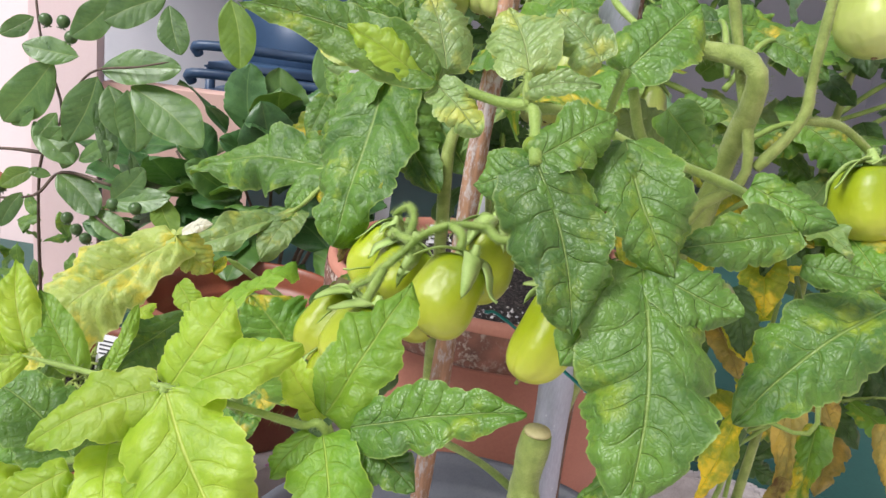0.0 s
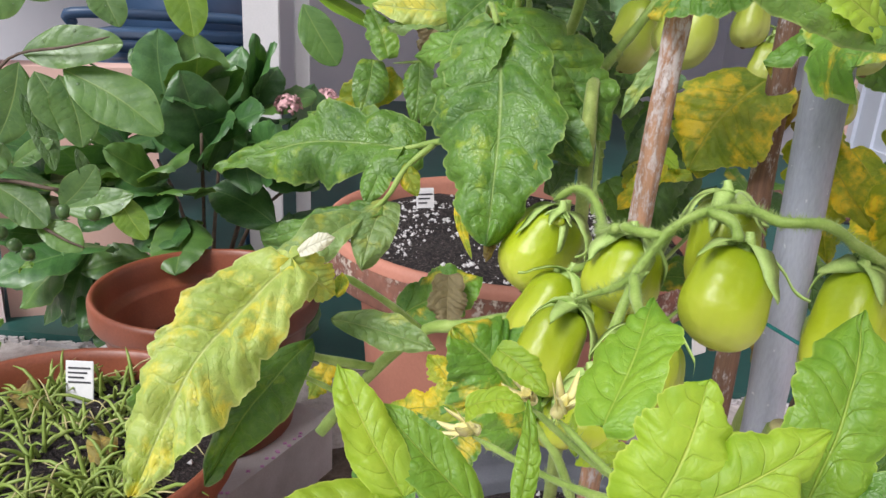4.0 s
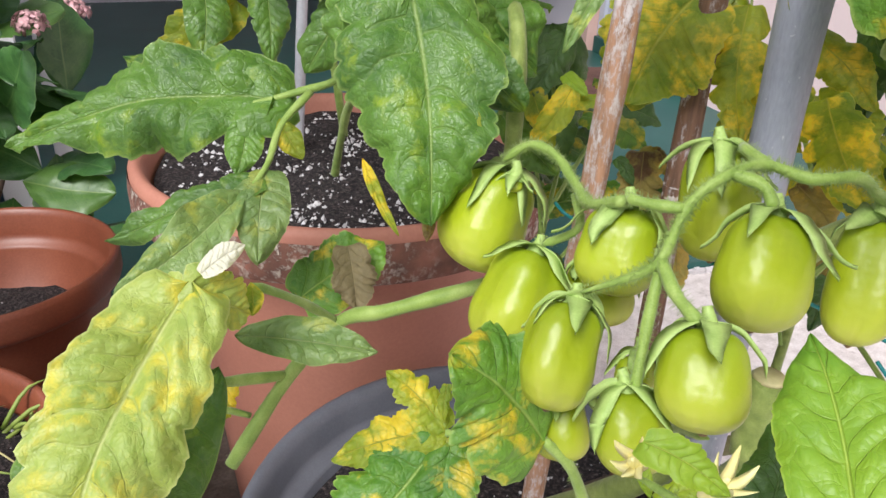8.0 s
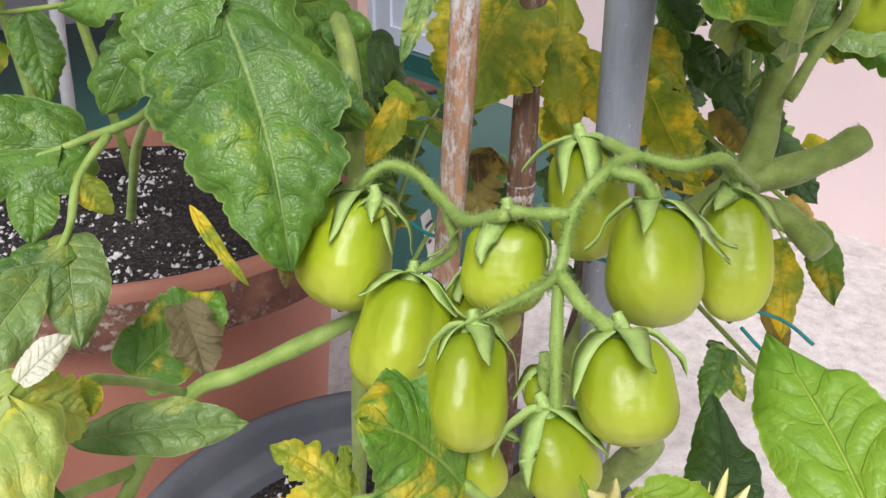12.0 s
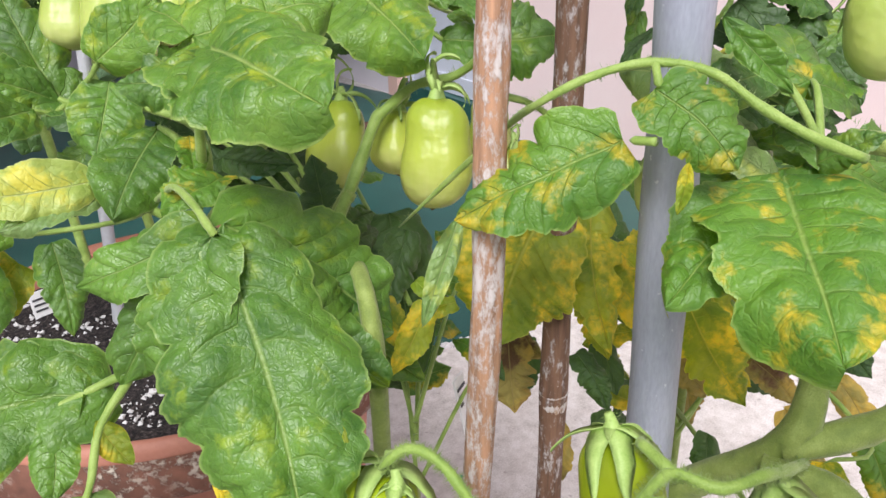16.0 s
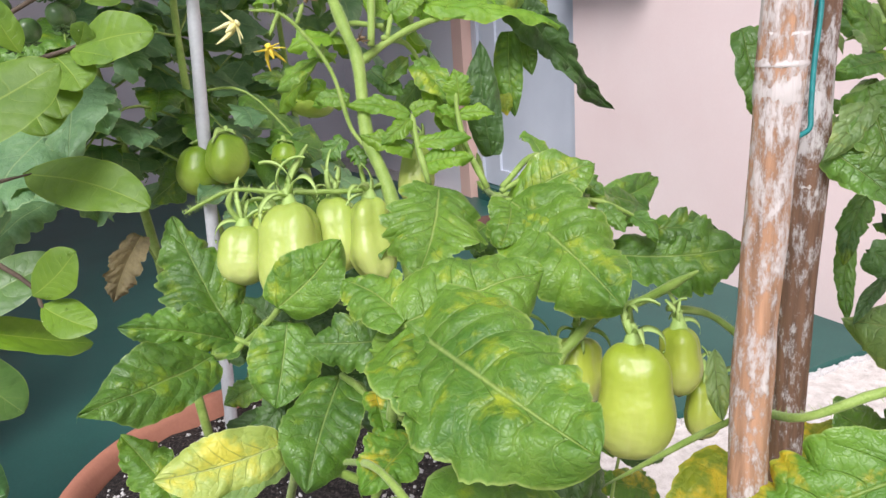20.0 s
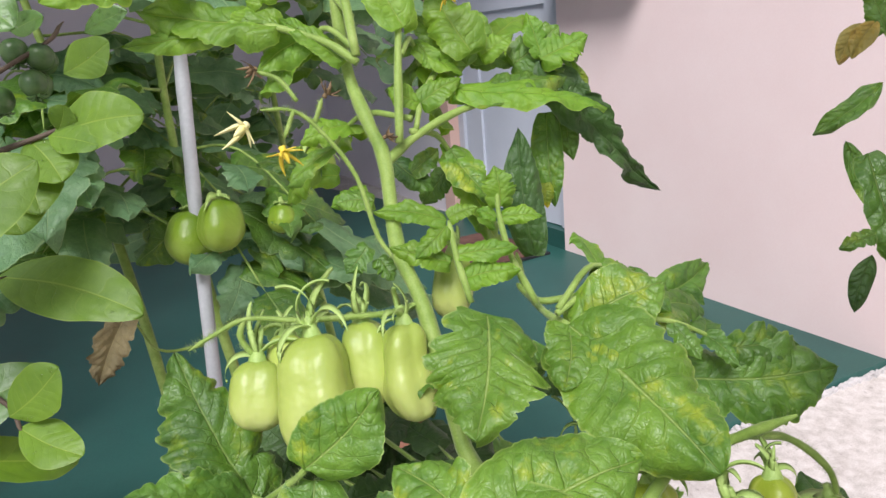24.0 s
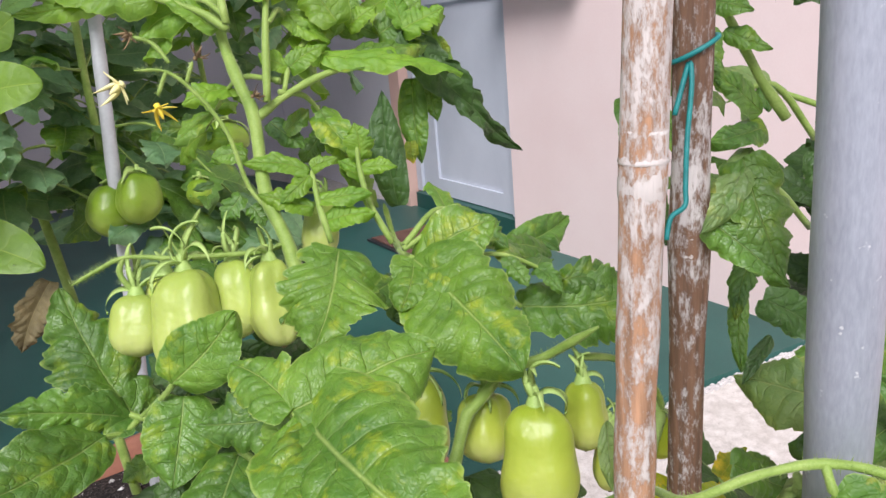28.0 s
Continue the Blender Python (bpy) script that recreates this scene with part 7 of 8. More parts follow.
leaf(for_right, (0.188, 0.548, 1.013), (0.177, 0.552, 0.999), (-0.82, -0.47, 0.34), 0.5, "dry", "withered_flower", "shrivelled brown flower remains", fold=0.9)
stem(for_right, [(0.190, 0.549, 1.013), (0.198, 0.545, 1.003), (0.206, 0.540, 0.980), (0.235, 0.48, 0.95)], 0.0010, 0.0014, "flower_stalk")

# ---- second tomato plant with yellow flowers, standing in the large pot ----
plant2 = base_of("tomato_plant", "flowering tomato plant with pale unripe fruit", "tomato plant", (0.07, 0.96, 0.53))
stem(plant2, [(0.07, 0.96, 0.52), (0.065, 0.91, 0.60), (0.058, 0.85, 0.66), (0.037, 0.630, 0.817), (0.040, 0.647, 0.846), (0.048, 0.677, 0.900), (0.048, 0.694, 0.929), (0.055, 0.708, 0.968), (0.056, 0.721, 0.986), (0.060, 0.741, 1.015), (0.063, 0.751, 1.079), (0.078, 0.790, 1.133)], 0.0046, 0.0028, "main_stem", None, "", 700, 11)
stem(plant2, [(0.062, 0.704, 0.975), (0.074, 0.715, 1.016), (0.089, 0.726, 1.055), (0.110, 0.733, 1.088)], 0.0022, 0.0014, "side_shoot", None, "", 120)
stem(plant2, [(0.056, 0.707, 0.967), (0.077, 0.708, 0.977), (0.106, 0.701, 0.987), (0.154, 0.697, 0.988), (0.190, 0.693, 0.981)], 0.0025, 0.0012, "leaf_stalk")
stem(plant2, [(0.055, 0.722, 1.016), (0.057, 0.736, 1.053), (0.038, 0.749, 1.078), (0.006, 0.763, 1.095)], 0.0024, 0.0012, "leaf_stalk")
stem(plant2, [(0.055, 0.722, 1.013), (0.045, 0.738, 1.025), (0.021, 0.763, 1.036), (-0.009, 0.793, 1.045)], 0.0022, 0.0012, "leaf_stalk")
stem(plant2, [(0.076, 0.709, 0.979), (0.082, 0.712, 0.991)], 0.0016, 0.0014, "leaf_stalk")


leaf(plant2, (0.082, 0.712, 0.991), (0.070, 0.721, 1.000), (-0.51, -0.70, 0.50), 0.78, "lush", "leaflet", "", **SOFT)
leaf(plant2, (0.082, 0.711, 0.991), (0.103, 0.704, 1.001), (-0.54, -0.68, 0.49), 0.65, "lush", "leaflet", "", **SOFT)
leaf(plant2, (0.102, 0.708, 0.996), (0.175, 0.673, 0.977), (-0.35, -0.25, 0.90), 0.30, "lush", "leaflet", "", **SOFT)
leaf(plant2, (0.107, 0.702, 0.989), (0.165, 0.691, 0.995), (-0.38, -0.39, 0.84), 0.52, "fresh", "leaflet", "", **SOFT)
leaf(plant2, (0.119, 0.718, 1.006), (0.107, 0.743, 1.033), (-0.56, -0.69, 0.45), 0.65, "fresh", "leaflet", "", **SOFT)
leaf(plant2, (0.145, 0.710, 1.004), (0.185, 0.695, 1.011), (-0.64, -0.60, 0.47), 0.78, "fresh", "leaflet", "", **LOBED)
leaf(plant2, (0.145, 0.710, 1.004), (0.172, 0.702, 1.022), (-0.64, -0.61, 0.46), 0.78, "fresh", "leaflet", "", **LOBED)
leaf(plant2, (0.130, 0.717, 1.007), (0.137, 0.727, 1.033), (-0.60, -0.66, 0.45), 0.65, "fresh", "leaflet", "", **SOFT)
leaf(plant2, (0.181, 0.700, 0.999), (0.187, 0.693, 0.984), (-0.66, -0.56, 0.50), 0.52, "fresh", "leaflet", "", **SOFT)
leaf(plant2, (0.160, 0.702, 0.977), (0.155, 0.694, 0.926), (-0.71, -0.66, 0.24), 0.38, "mid", "leaflet", "", **ROUND)
leaf(plant2, (0.171, 0.697, 0.975), (0.169, 0.692, 0.950), (-0.73, -0.65, 0.22), 0.52, "mid", "leaflet", "", **ROUND)
leaf(plant2, (0.147, 0.693, 0.941), (0.145, 0.690, 0.928), (-0.58, -0.56, 0.59), 0.78, "sick", "leaflet", "", **SOFT)
leaf(plant2, (0.123, 0.680, 0.908), (0.130, 0.694, 0.973), (-0.66, -0.67, 0.34), 0.36, "shade_dark", "leaflet", "", **ROUND)
leaf(plant2, (0.096, 0.674, 0.941), (0.098, 0.679, 0.960), (-0.55, -0.60, 0.58), 0.95, "lush", "leaflet", "", **LOBED)
leaf(plant2, (0.095, 0.673, 0.936), (0.110, 0.660, 0.935), (-0.56, -0.57, 0.60), 0.55, "lush", "leaflet", "", **SOFT)
leaf(plant2, (0.093, 0.674, 0.936), (0.086, 0.681, 0.941), (-0.53, -0.60, 0.60), 0.65, "lush", "leaflet", "", **SOFT)
leaf(plant2, (0.068, 0.681, 0.939), (0.041, 0.701, 0.946), (-0.46, -0.65, 0.60), 0.39, "lush", "leaflet", "", **SOFT)
leaf(plant2, (0.069, 0.681, 0.940), (0.081, 0.673, 0.944), (-0.51, -0.62, 0.60), 0.65, "lush", "leaflet", "", **SOFT)
leaf(plant2, (0.067, 0.680, 0.937), (0.049, 0.682, 0.925), (-0.47, -0.63, 0.62), 0.59, "lush", "leaflet", "", **SOFT)
leaf(plant2, (0.067, 0.674, 0.924), (0.089, 0.656, 0.925), (-0.51, -0.58, 0.63), 0.47, "lush", "leaflet", "", **SOFT)
leaf(plant2, (0.064, 0.675, 0.921), (0.043, 0.694, 0.930), (-0.46, -0.63, 0.63), 0.49, "lush", "leaflet", "", **SOFT)
leaf(plant2, (0.066, 0.670, 0.913), (0.088, 0.654, 0.915), (-0.51, -0.57, 0.65), 0.59, "lush", "leaflet", "", **SOFT)
leaf(plant2, (0.042, 0.711, 0.928), (0.031, 0.715, 0.916), (-0.40, -0.67, 0.63), 0.95, "mid", "leaflet", "", **LOBED)
leaf(plant2, (0.045, 0.707, 0.922), (0.048, 0.700, 0.911), (-0.42, -0.65, 0.64), 0.95, "mid", "leaflet", "", **LOBED)
leaf(plant2, (0.056, 0.728, 0.951), (0.040, 0.738, 0.944), (-0.41, -0.70, 0.58), 0.65, "lush", "leaflet", "", **SOFT)
leaf(plant2, (0.055, 0.738, 0.941), (0.061, 0.736, 0.949), (-0.43, -0.69, 0.58), 0.78, "lush", "leaflet", "", **SOFT)
leaf(plant2, (0.113, 0.736, 0.950), (0.099, 0.741, 0.933), (-0.49, -0.65, 0.58), 0.78, "mid", "leaflet", "", **SOFT)
leaf(plant2, (0.123, 0.739, 0.945), (0.132, 0.727, 0.931), (-0.53, -0.62, 0.58), 0.78, "mid", "leaflet", "", **SOFT)
leaf(plant2, (0.076, 0.730, 0.962), (0.088, 0.715, 0.946), (-0.48, -0.67, 0.57), 0.65, "mid", "leaflet", "", **SOFT)
leaf(plant2, (0.070, 0.796, 0.953), (0.041, 0.821, 0.959), (-0.37, -0.75, 0.55), 0.52, "mid", "leaflet", "", **LOBED)
leaf(plant2, (0.077, 0.790, 0.949), (0.058, 0.817, 0.947), (-0.39, -0.73, 0.56), 0.52, "lush", "leaflet", "", **SOFT)
leaf(plant2, (0.063, 0.791, 0.922), (0.052, 0.799, 0.920), (-0.37, -0.71, 0.60), 0.52, "mid", "leaflet", "", **SOFT)
leaf(plant2, (0.000, 0.768, 1.100), (-0.060, 0.792, 1.050), (-0.22, -0.88, 0.42), 0.86, "lush", "leaflet", "", **LOBED)
leaf(plant2, (0.003, 0.767, 1.101), (-0.038, 0.807, 1.123), (-0.25, -0.90, 0.36), 0.65, "lush", "leaflet", "", **LOBED)
leaf(plant2, (0.004, 0.765, 1.095), (0.004, 0.754, 1.078), (-0.30, -0.86, 0.40), 0.78, "lush", "leaflet", "", **SOFT)
leaf(plant2, (0.023, 0.758, 1.098), (0.069, 0.724, 1.089), (-0.40, -0.83, 0.39), 0.65, "lush", "leaflet", "", **SOFT)
leaf(plant2, (0.018, 0.757, 1.090), (0.008, 0.771, 1.107), (-0.32, -0.87, 0.38), 0.65, "lush", "leaflet", "", **SOFT)
leaf(plant2, (0.032, 0.760, 1.104), (0.058, 0.752, 1.122), (-0.39, -0.85, 0.36), 0.65, "lush", "leaflet", "", **SOFT)
leaf(plant2, (0.079, 0.730, 1.090), (0.128, 0.708, 1.089), (-0.51, -0.76, 0.40), 0.45, "lush", "leaflet", "", **SOFT)
leaf(plant2, (0.032, 0.751, 1.033), (-0.017, 0.801, 1.045), (-0.28, -0.83, 0.48), 0.44, "lush", "leaflet", "", **LOBED)
leaf(plant2, (0.013, 0.769, 1.034), (-0.026, 0.801, 1.029), (-0.25, -0.83, 0.49), 0.39, "lush", "leaflet", "", **SOFT)
leaf(plant2, (0.023, 0.764, 1.045), (0.042, 0.747, 1.055), (-0.35, -0.81, 0.47), 0.65, "lush", "leaflet", "", **LOBED)
leaf(plant2, (0.028, 0.760, 1.041), (0.010, 0.763, 1.031), (-0.31, -0.81, 0.49), 0.65, "lush", "leaflet", "", **SOFT)
leaf(plant2, (0.052, 0.730, 1.014), (0.034, 0.754, 1.036), (-0.37, -0.78, 0.51), 0.39, "lush", "leaflet", "", **SOFT)
leaf(plant2, (0.088, 0.727, 1.055), (0.070, 0.747, 1.059), (-0.44, -0.77, 0.45), 0.59, "lush", "leaflet", "", **SOFT)
leaf(plant2, (0.090, 0.726, 1.056), (0.111, 0.711, 1.054), (-0.49, -0.74, 0.46), 0.45, "lush", "leaflet", "", **SOFT)
leaf(plant2, (0.093, 0.729, 1.064), (0.080, 0.744, 1.077), (-0.46, -0.77, 0.43), 0.65, "lush", "leaflet", "", **SOFT)
leaf(plant2, (0.103, 0.727, 1.072), (0.093, 0.740, 1.081), (-0.48, -0.77, 0.42), 0.65, "lush", "leaflet", "", **SOFT)
leaf(plant2, (0.079, 0.715, 1.027), (0.076, 0.746, 1.071), (-0.44, -0.76, 0.47), 0.52, "lush", "leaflet", "", **SOFT)
leaf(plant2, (0.095, 0.726, 1.019), (0.102, 0.718, 1.004), (-0.47, -0.71, 0.53), 0.65, "lush", "leaflet", "", **SOFT)
leaf(plant2, (0.116, 0.710, 1.013), (0.112, 0.733, 1.046), (-0.50, -0.71, 0.50), 0.72, "lush", "leaflet", "", **SOFT)
leaf(plant2, (0.126, 0.715, 1.010), (0.142, 0.706, 1.020), (-0.53, -0.67, 0.52), 0.65, "lush", "leaflet", "", **SOFT)
leaf(plant2, (0.151, 0.696, 1.006), (0.174, 0.683, 1.016), (-0.58, -0.63, 0.53), 0.78, "lush", "leaflet", "", **LOBED)
leaf(plant2, (0.152, 0.696, 1.008), (0.153, 0.707, 1.030), (-0.56, -0.65, 0.51), 0.65, "lush", "leaflet", "", **LOBED)
leaf(plant2, (0.172, 0.690, 0.987), (0.173, 0.693, 1.004), (-0.57, -0.61, 0.55), 0.52, "lush", "leaflet", "", **SOFT)
leaf(plant2, (0.051, 0.715, 0.948), (0.036, 0.726, 0.948), (-0.35, -0.70, 0.63), 0.78, "fresh", "leaflet", "", **SOFT)
leaf(plant2, (0.080, 0.722, 0.956), (0.093, 0.715, 0.967), (-0.42, -0.68, 0.60), 0.78, "fresh", "leaflet", "", **SOFT)
leaf(plant2, (0.098, 0.711, 0.966), (0.105, 0.703, 0.951), (-0.45, -0.65, 0.61), 0.78, "fresh", "leaflet", "", **SOFT)
leaf(plant2, (0.151, 0.696, 1.005), (0.229, 0.682, 0.923), (-0.57, -0.57, 0.59), 0.24, "shade_dark", "leaflet", "dark drooping crinkled leaf", **LOBED, quilt=0.06)
stem(plant2, [(0.065, 0.664, 0.903), (0.066, 0.673, 0.922), (0.069, 0.681, 0.939)], 0.0018, 0.0014, "side_shoot")
stem(plant2, [(0.095, 0.652, 0.897), (0.092, 0.664, 0.918), (0.094, 0.673, 0.936), (0.096, 0.676, 0.948)], 0.0018, 0.0012, "side_shoot")
stem(plant2, [(0.048, 0.693, 0.921), (0.042, 0.700, 0.934), (0.038, 0.707, 0.963), (0.028, 0.715, 0.984), (0.018, 0.721, 0.995), (0.004, 0.725, 0.997)], 0.0013, 0.0008, "flower_stalk", None, "", 260)
stem(plant2, [(0.018, 0.721, 0.995), (0.011, 0.719, 0.984)], 0.0011, 0.001, "flower_stalk", None, "", 60)
stem(plant2, [(0.021, 0.722, 0.999), (0.017, 0.729, 1.009), (0.010, 0.735, 1.013)], 0.0011, 0.001, "flower_stalk", None, "", 80)
stem(plant2, [(0.026, 0.717, 0.989), (0.031, 0.717, 0.999)], 0.0012, 0.001, "flower_stalk", None, "", 60)
flower(plant2, (-0.003, 0.7283, 0.9905), (-0.8, -0.2, -0.45), 0.0095, CREAM, 11)
flower(plant2, (0.0116, 0.7233, 0.978), (0.1, -0.4, -0.8), 0.0085, PETAL, 12)
flower(plant2, (0.105, 0.712, 1.042), (0.2, -0.5, -0.7), 0.0085, PETAL, 13)
flower(plant2, (0.009, 0.737, 1.014), (-0.8, -0.3, -0.2), 0.006, HUSK, 14)
flower(plant2, (0.033, 0.716, 1.001), (0.3, -0.3, 0.5), 0.006, HUSK, 15)
flower(plant2, (0.056, 0.705, 0.979), (0.4, -0.6, 0.2), 0.005, HUSK, 16)
stem(plant2, [(0.050, 0.680, 0.905), (0.036, 0.683, 0.903), (0.015, 0.690, 0.905), (-0.004, 0.700, 0.907), (-0.022, 0.713, 0.910), (-0.036, 0.717, 0.906), (-0.047, 0.721, 0.901)], 0.0016, 0.0009, "truss_stem", None, "hairy green fruit stalk", 420)
T = (((-0.022, 0.709, 0.892), (-0.030, 0.701, 0.863), 0.0265, 51), ((-0.003, 0.692, 0.903), (-0.011, 0.674, 0.850), 0.0355, 52), ((0.023, 0.693, 0.901), (0.017, 0.685, 0.861), 0.0250, 53), ((0.034, 0.675, 0.901), (0.028, 0.661, 0.859), 0.0245, 54), ((-0.005, 0.712, 0.898), (-0.010, 0.708, 0.877), 0.018, 55), ((0.080, 0.693, 0.919), (0.070, 0.688, 0.888), 0.020, 56))
for a, b, w, s in T:
    tomato(plant2, a, b, w, FRUIT_PALE, s, 6, 0.85, "pale unripe plum tomato", 2.2, waist=(0.02, 0.08, 0.05, 0.12, 0.03, 0.04)[s - 51], ribs=0.06)
stem(plant2, [(-0.023, 0.714, 0.910), (-0.026, 0.714, 0.902), (-0.022, 0.709, 0.892)], 0.0014, 0.0016, "truss_stem", None, "", 60)
stem(plant2, [(-0.005, 0.699, 0.908), (-0.004, 0.694, 0.905), (-0.004, 0.692, 0.901)], 0.0014, 0.0016, "truss_stem", None, "", 60)

# ---- more foliage ----
def compound(parent, root, tip, size, mats, seed, shape=None, count=5):
    """A compound leaf: a stalk from root to tip with paired leaflets and one at its end."""
    rng = np.random.RandomState(seed)
    a, b = np.array(root, float), np.array(tip, float)
    d = (b - a) / np.linalg.norm(b - a)
    midway = (a + b) / 2 + np.array([0, 0, 0.015])
    rib = stem(parent, [tuple(a), tuple(midway), tuple(b)], 0.0018, 0.0010, "compound_leaf", sides=6)
    C = spline([a, midway, b], 21)
    for j in range(count):
        t = (1.0, 0.82, 0.82, 0.6, 0.6)[j]
        c = C[int(t * 20)]
        side = np.cross(d, (0, -0.4, 0.9)) * (0, 1, -1, 1, -1)[j]
        g = d * (1.0 if j == 0 else 0.45) + side + np.array([0, 0, rng.uniform(-0.6, 0.1)])
        g /= np.linalg.norm(g)
        L = size * rng.uniform(0.75, 1.1) * (1.25 if j == 0 else 0.9)
        face = (-0.3 + 0.25 * rng.normal(), -0.6 + 0.25 * rng.normal(), 0.7)
        leaf(rib, tuple(c), tuple(c + g * L), face, rng.uniform(0.55, 0.75), mats[rng.randint(len(mats))], nu=32, nv=6, **(shape or (LOBED if rng.rand() < 0.5 else SOFT)))


# mostly the darkened leaf colour, for the shade behind the pipe
DK = ("shade_dark", "shade_dark", "mid")
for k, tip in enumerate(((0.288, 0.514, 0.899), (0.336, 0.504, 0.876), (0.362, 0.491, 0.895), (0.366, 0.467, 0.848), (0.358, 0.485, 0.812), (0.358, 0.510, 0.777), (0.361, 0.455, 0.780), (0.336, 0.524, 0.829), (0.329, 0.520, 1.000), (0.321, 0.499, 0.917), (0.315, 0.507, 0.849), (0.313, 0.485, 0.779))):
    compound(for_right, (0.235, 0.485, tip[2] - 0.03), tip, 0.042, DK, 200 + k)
for k, tip in enumerate(((0.278, 0.573, 0.707), (0.261, 0.567, 0.662), (0.298, 0.498, 0.700), (0.305, 0.470, 0.650), (0.260, 0.544, 0.608), (0.352, 0.462, 0.659))):
    compound(for_right, (0.235, 0.485, tip[2] - 0.05), tip, 0.040, ("shade_dark", "spot", "sick", "shade_dark"), 230 + k)
for k, tip in enumerate(((0.240, 0.628, 0.636), (0.176, 0.670, 0.672), (0.151, 0.670, 0.626), (0.241, 0.677, 0.686), (0.143, 0.695, 0.677), (0.151, 0.758, 0.768))):
    compound(plant, (0.09, 0.58, tip[2] - 0.05), tip, 0.040, ("shade_dark", "spot", "shade_dark"), 250 + k)
for k, tip in enumerate(((0.179, 0.420, 0.851), (0.213, 0.410, 0.814), (0.138, 0.432, 0.857), (0.199, 0.390, 0.779), (0.179, 0.429, 0.807), (0.214, 0.368, 0.775), (0.123, 0.390, 0.782))):
    compound(plant, (0.14, 0.39, tip[2] - 0.02), tip, 0.044, ("mid", "spot", "pale", "mid"), 310 + k)
# fills the gap under the fruits with leaves coloured as if in shade
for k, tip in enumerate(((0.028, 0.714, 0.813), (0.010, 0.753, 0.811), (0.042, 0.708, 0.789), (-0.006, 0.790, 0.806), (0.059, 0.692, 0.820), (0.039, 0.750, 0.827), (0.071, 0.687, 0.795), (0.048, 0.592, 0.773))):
    compound(plant, (0.05, 0.58, tip[2] - 0.06), tip, 0.040, ("shade_dark",), 330 + k)
for k, tip in enumerate(((0.160, 0.500, 0.965), (0.138, 0.491, 0.925))):
    compound(for_right, (0.20, 0.48, tip[2] - 0.02), tip, 0.025, ("mid", "pale"), 270 + k)
for k, (root, tip) in enumerate((((0.104, 0.734, 1.076), (0.136, 0.753, 1.093)), ((0.060, 0.730, 1.034), (0.056, 0.798, 1.050)), ((0.063, 0.746, 1.060), (0.087, 0.776, 1.100)), ((0.081, 0.720, 1.030), (0.147, 0.748, 1.057)), ((0.078, 0.717, 0.983), (0.162, 0.741, 1.019)), ((0.058, 0.727, 1.019), (0.049, 0.769, 1.011)), ((0.075, 0.714, 1.015), (0.106, 0.738, 0.997)), ((0.063, 0.750, 1.076), (0.043, 0.802, 1.081)), ((0.107, 0.735, 1.089), (0.108, 0.753, 1.117)), ((0.072, 0.708, 0.979), (0.116, 0.716, 0.933)), ((0.073, 0.708, 0.985), (0.057, 0.776, 0.957)))):
    compound(plant2, root, tip, 0.036, ("fresh", "lush", "lush"), 290 + k)
for k, (root, tip) in enumerate((((0.085, 0.630, 0.900), (0.158, 0.625, 0.885)), ((0.086, 0.630, 0.902), (0.143, 0.638, 0.896)), ((0.088, 0.624, 0.882), (0.156, 0.586, 0.872)), ((0.047, 0.636, 0.858), (0.043, 0.669, 0.870)))):
    compound(plant, root, tip, 0.028, ("fresh", "mid"), 350 + k)
stem(plant2, [(0.057, 0.736, 1.053), (0.061, 0.750, 1.073)], 0.002, 0.002, "leaf_stalk")

# ---- tomato plants further back ----
def back_plant(label, foot, mid, top, seed, count, spread, size):
    ob = base_of("tomato_plant", label, "tomato plant", foot)
    rng = np.random.RandomState(seed)
    C = spline([foot, mid, top], 30)
    stem(ob, [tuple(C[0]), tuple(C[15]), tuple(C[29])], 0.006, 0.0035, "main_stem", None, "", 60)
    for k in range(count):
        i = rng.randint(13, 30)
        a = rng.uniform(0, 6.283)
        d = np.array([math.cos(a), math.sin(a), rng.uniform(-0.35, 0.25)])
        L = spread * rng.uniform(0.6, 1.2)
        e = C[i] + d * L
        e[2] -= 0.25 * L
        rib = stem(ob, [tuple(C[i]), tuple(C[i] + d * L * 0.5 + np.array([0, 0, 0.02])), tuple(e)], 0.0018, 0.001, "compound_leaf", sides=5)
        for j in range(5):
            t = (0.45, 0.45, 0.72, 0.72, 1.0)[j]
            b = C[i] * (1 - t) + e * t + np.array([0, 0, 0.02 * (1 - abs(2 * t - 1))])
            side = np.cross(d, (0, 0, 1)) * ((-1, 1, -1, 1, 0)[j])
            g = d * (0.6 if j < 4 else 1.0) + side * 0.9 + np.array([0, 0, rng.uniform(-0.7, 0.0)])
            g /= np.linalg.norm(g)
            s = size * rng.uniform(0.7, 1.1) * (1.25 if j == 4 else 0.9)
            leaf(rib, tuple(b), tuple(b + g * s), (0.1 * rng.normal(), -0.5 + 0.2 * rng.normal(), 0.8), 0.62, "shade" if rng.rand() < 0.7 else "mid", nu=30, nv=4, **(SOFT if rng.rand() < 0.5 else LOBED))
    return ob


bp = back_plant("shaded tomato plant with round green fruit, tied to a white rod", (0.13, 1.08, 0.52), (0.11, 1.16, 0.89), (0.14, 1.20, 1.35), 61, 27, 0.15, 0.100)
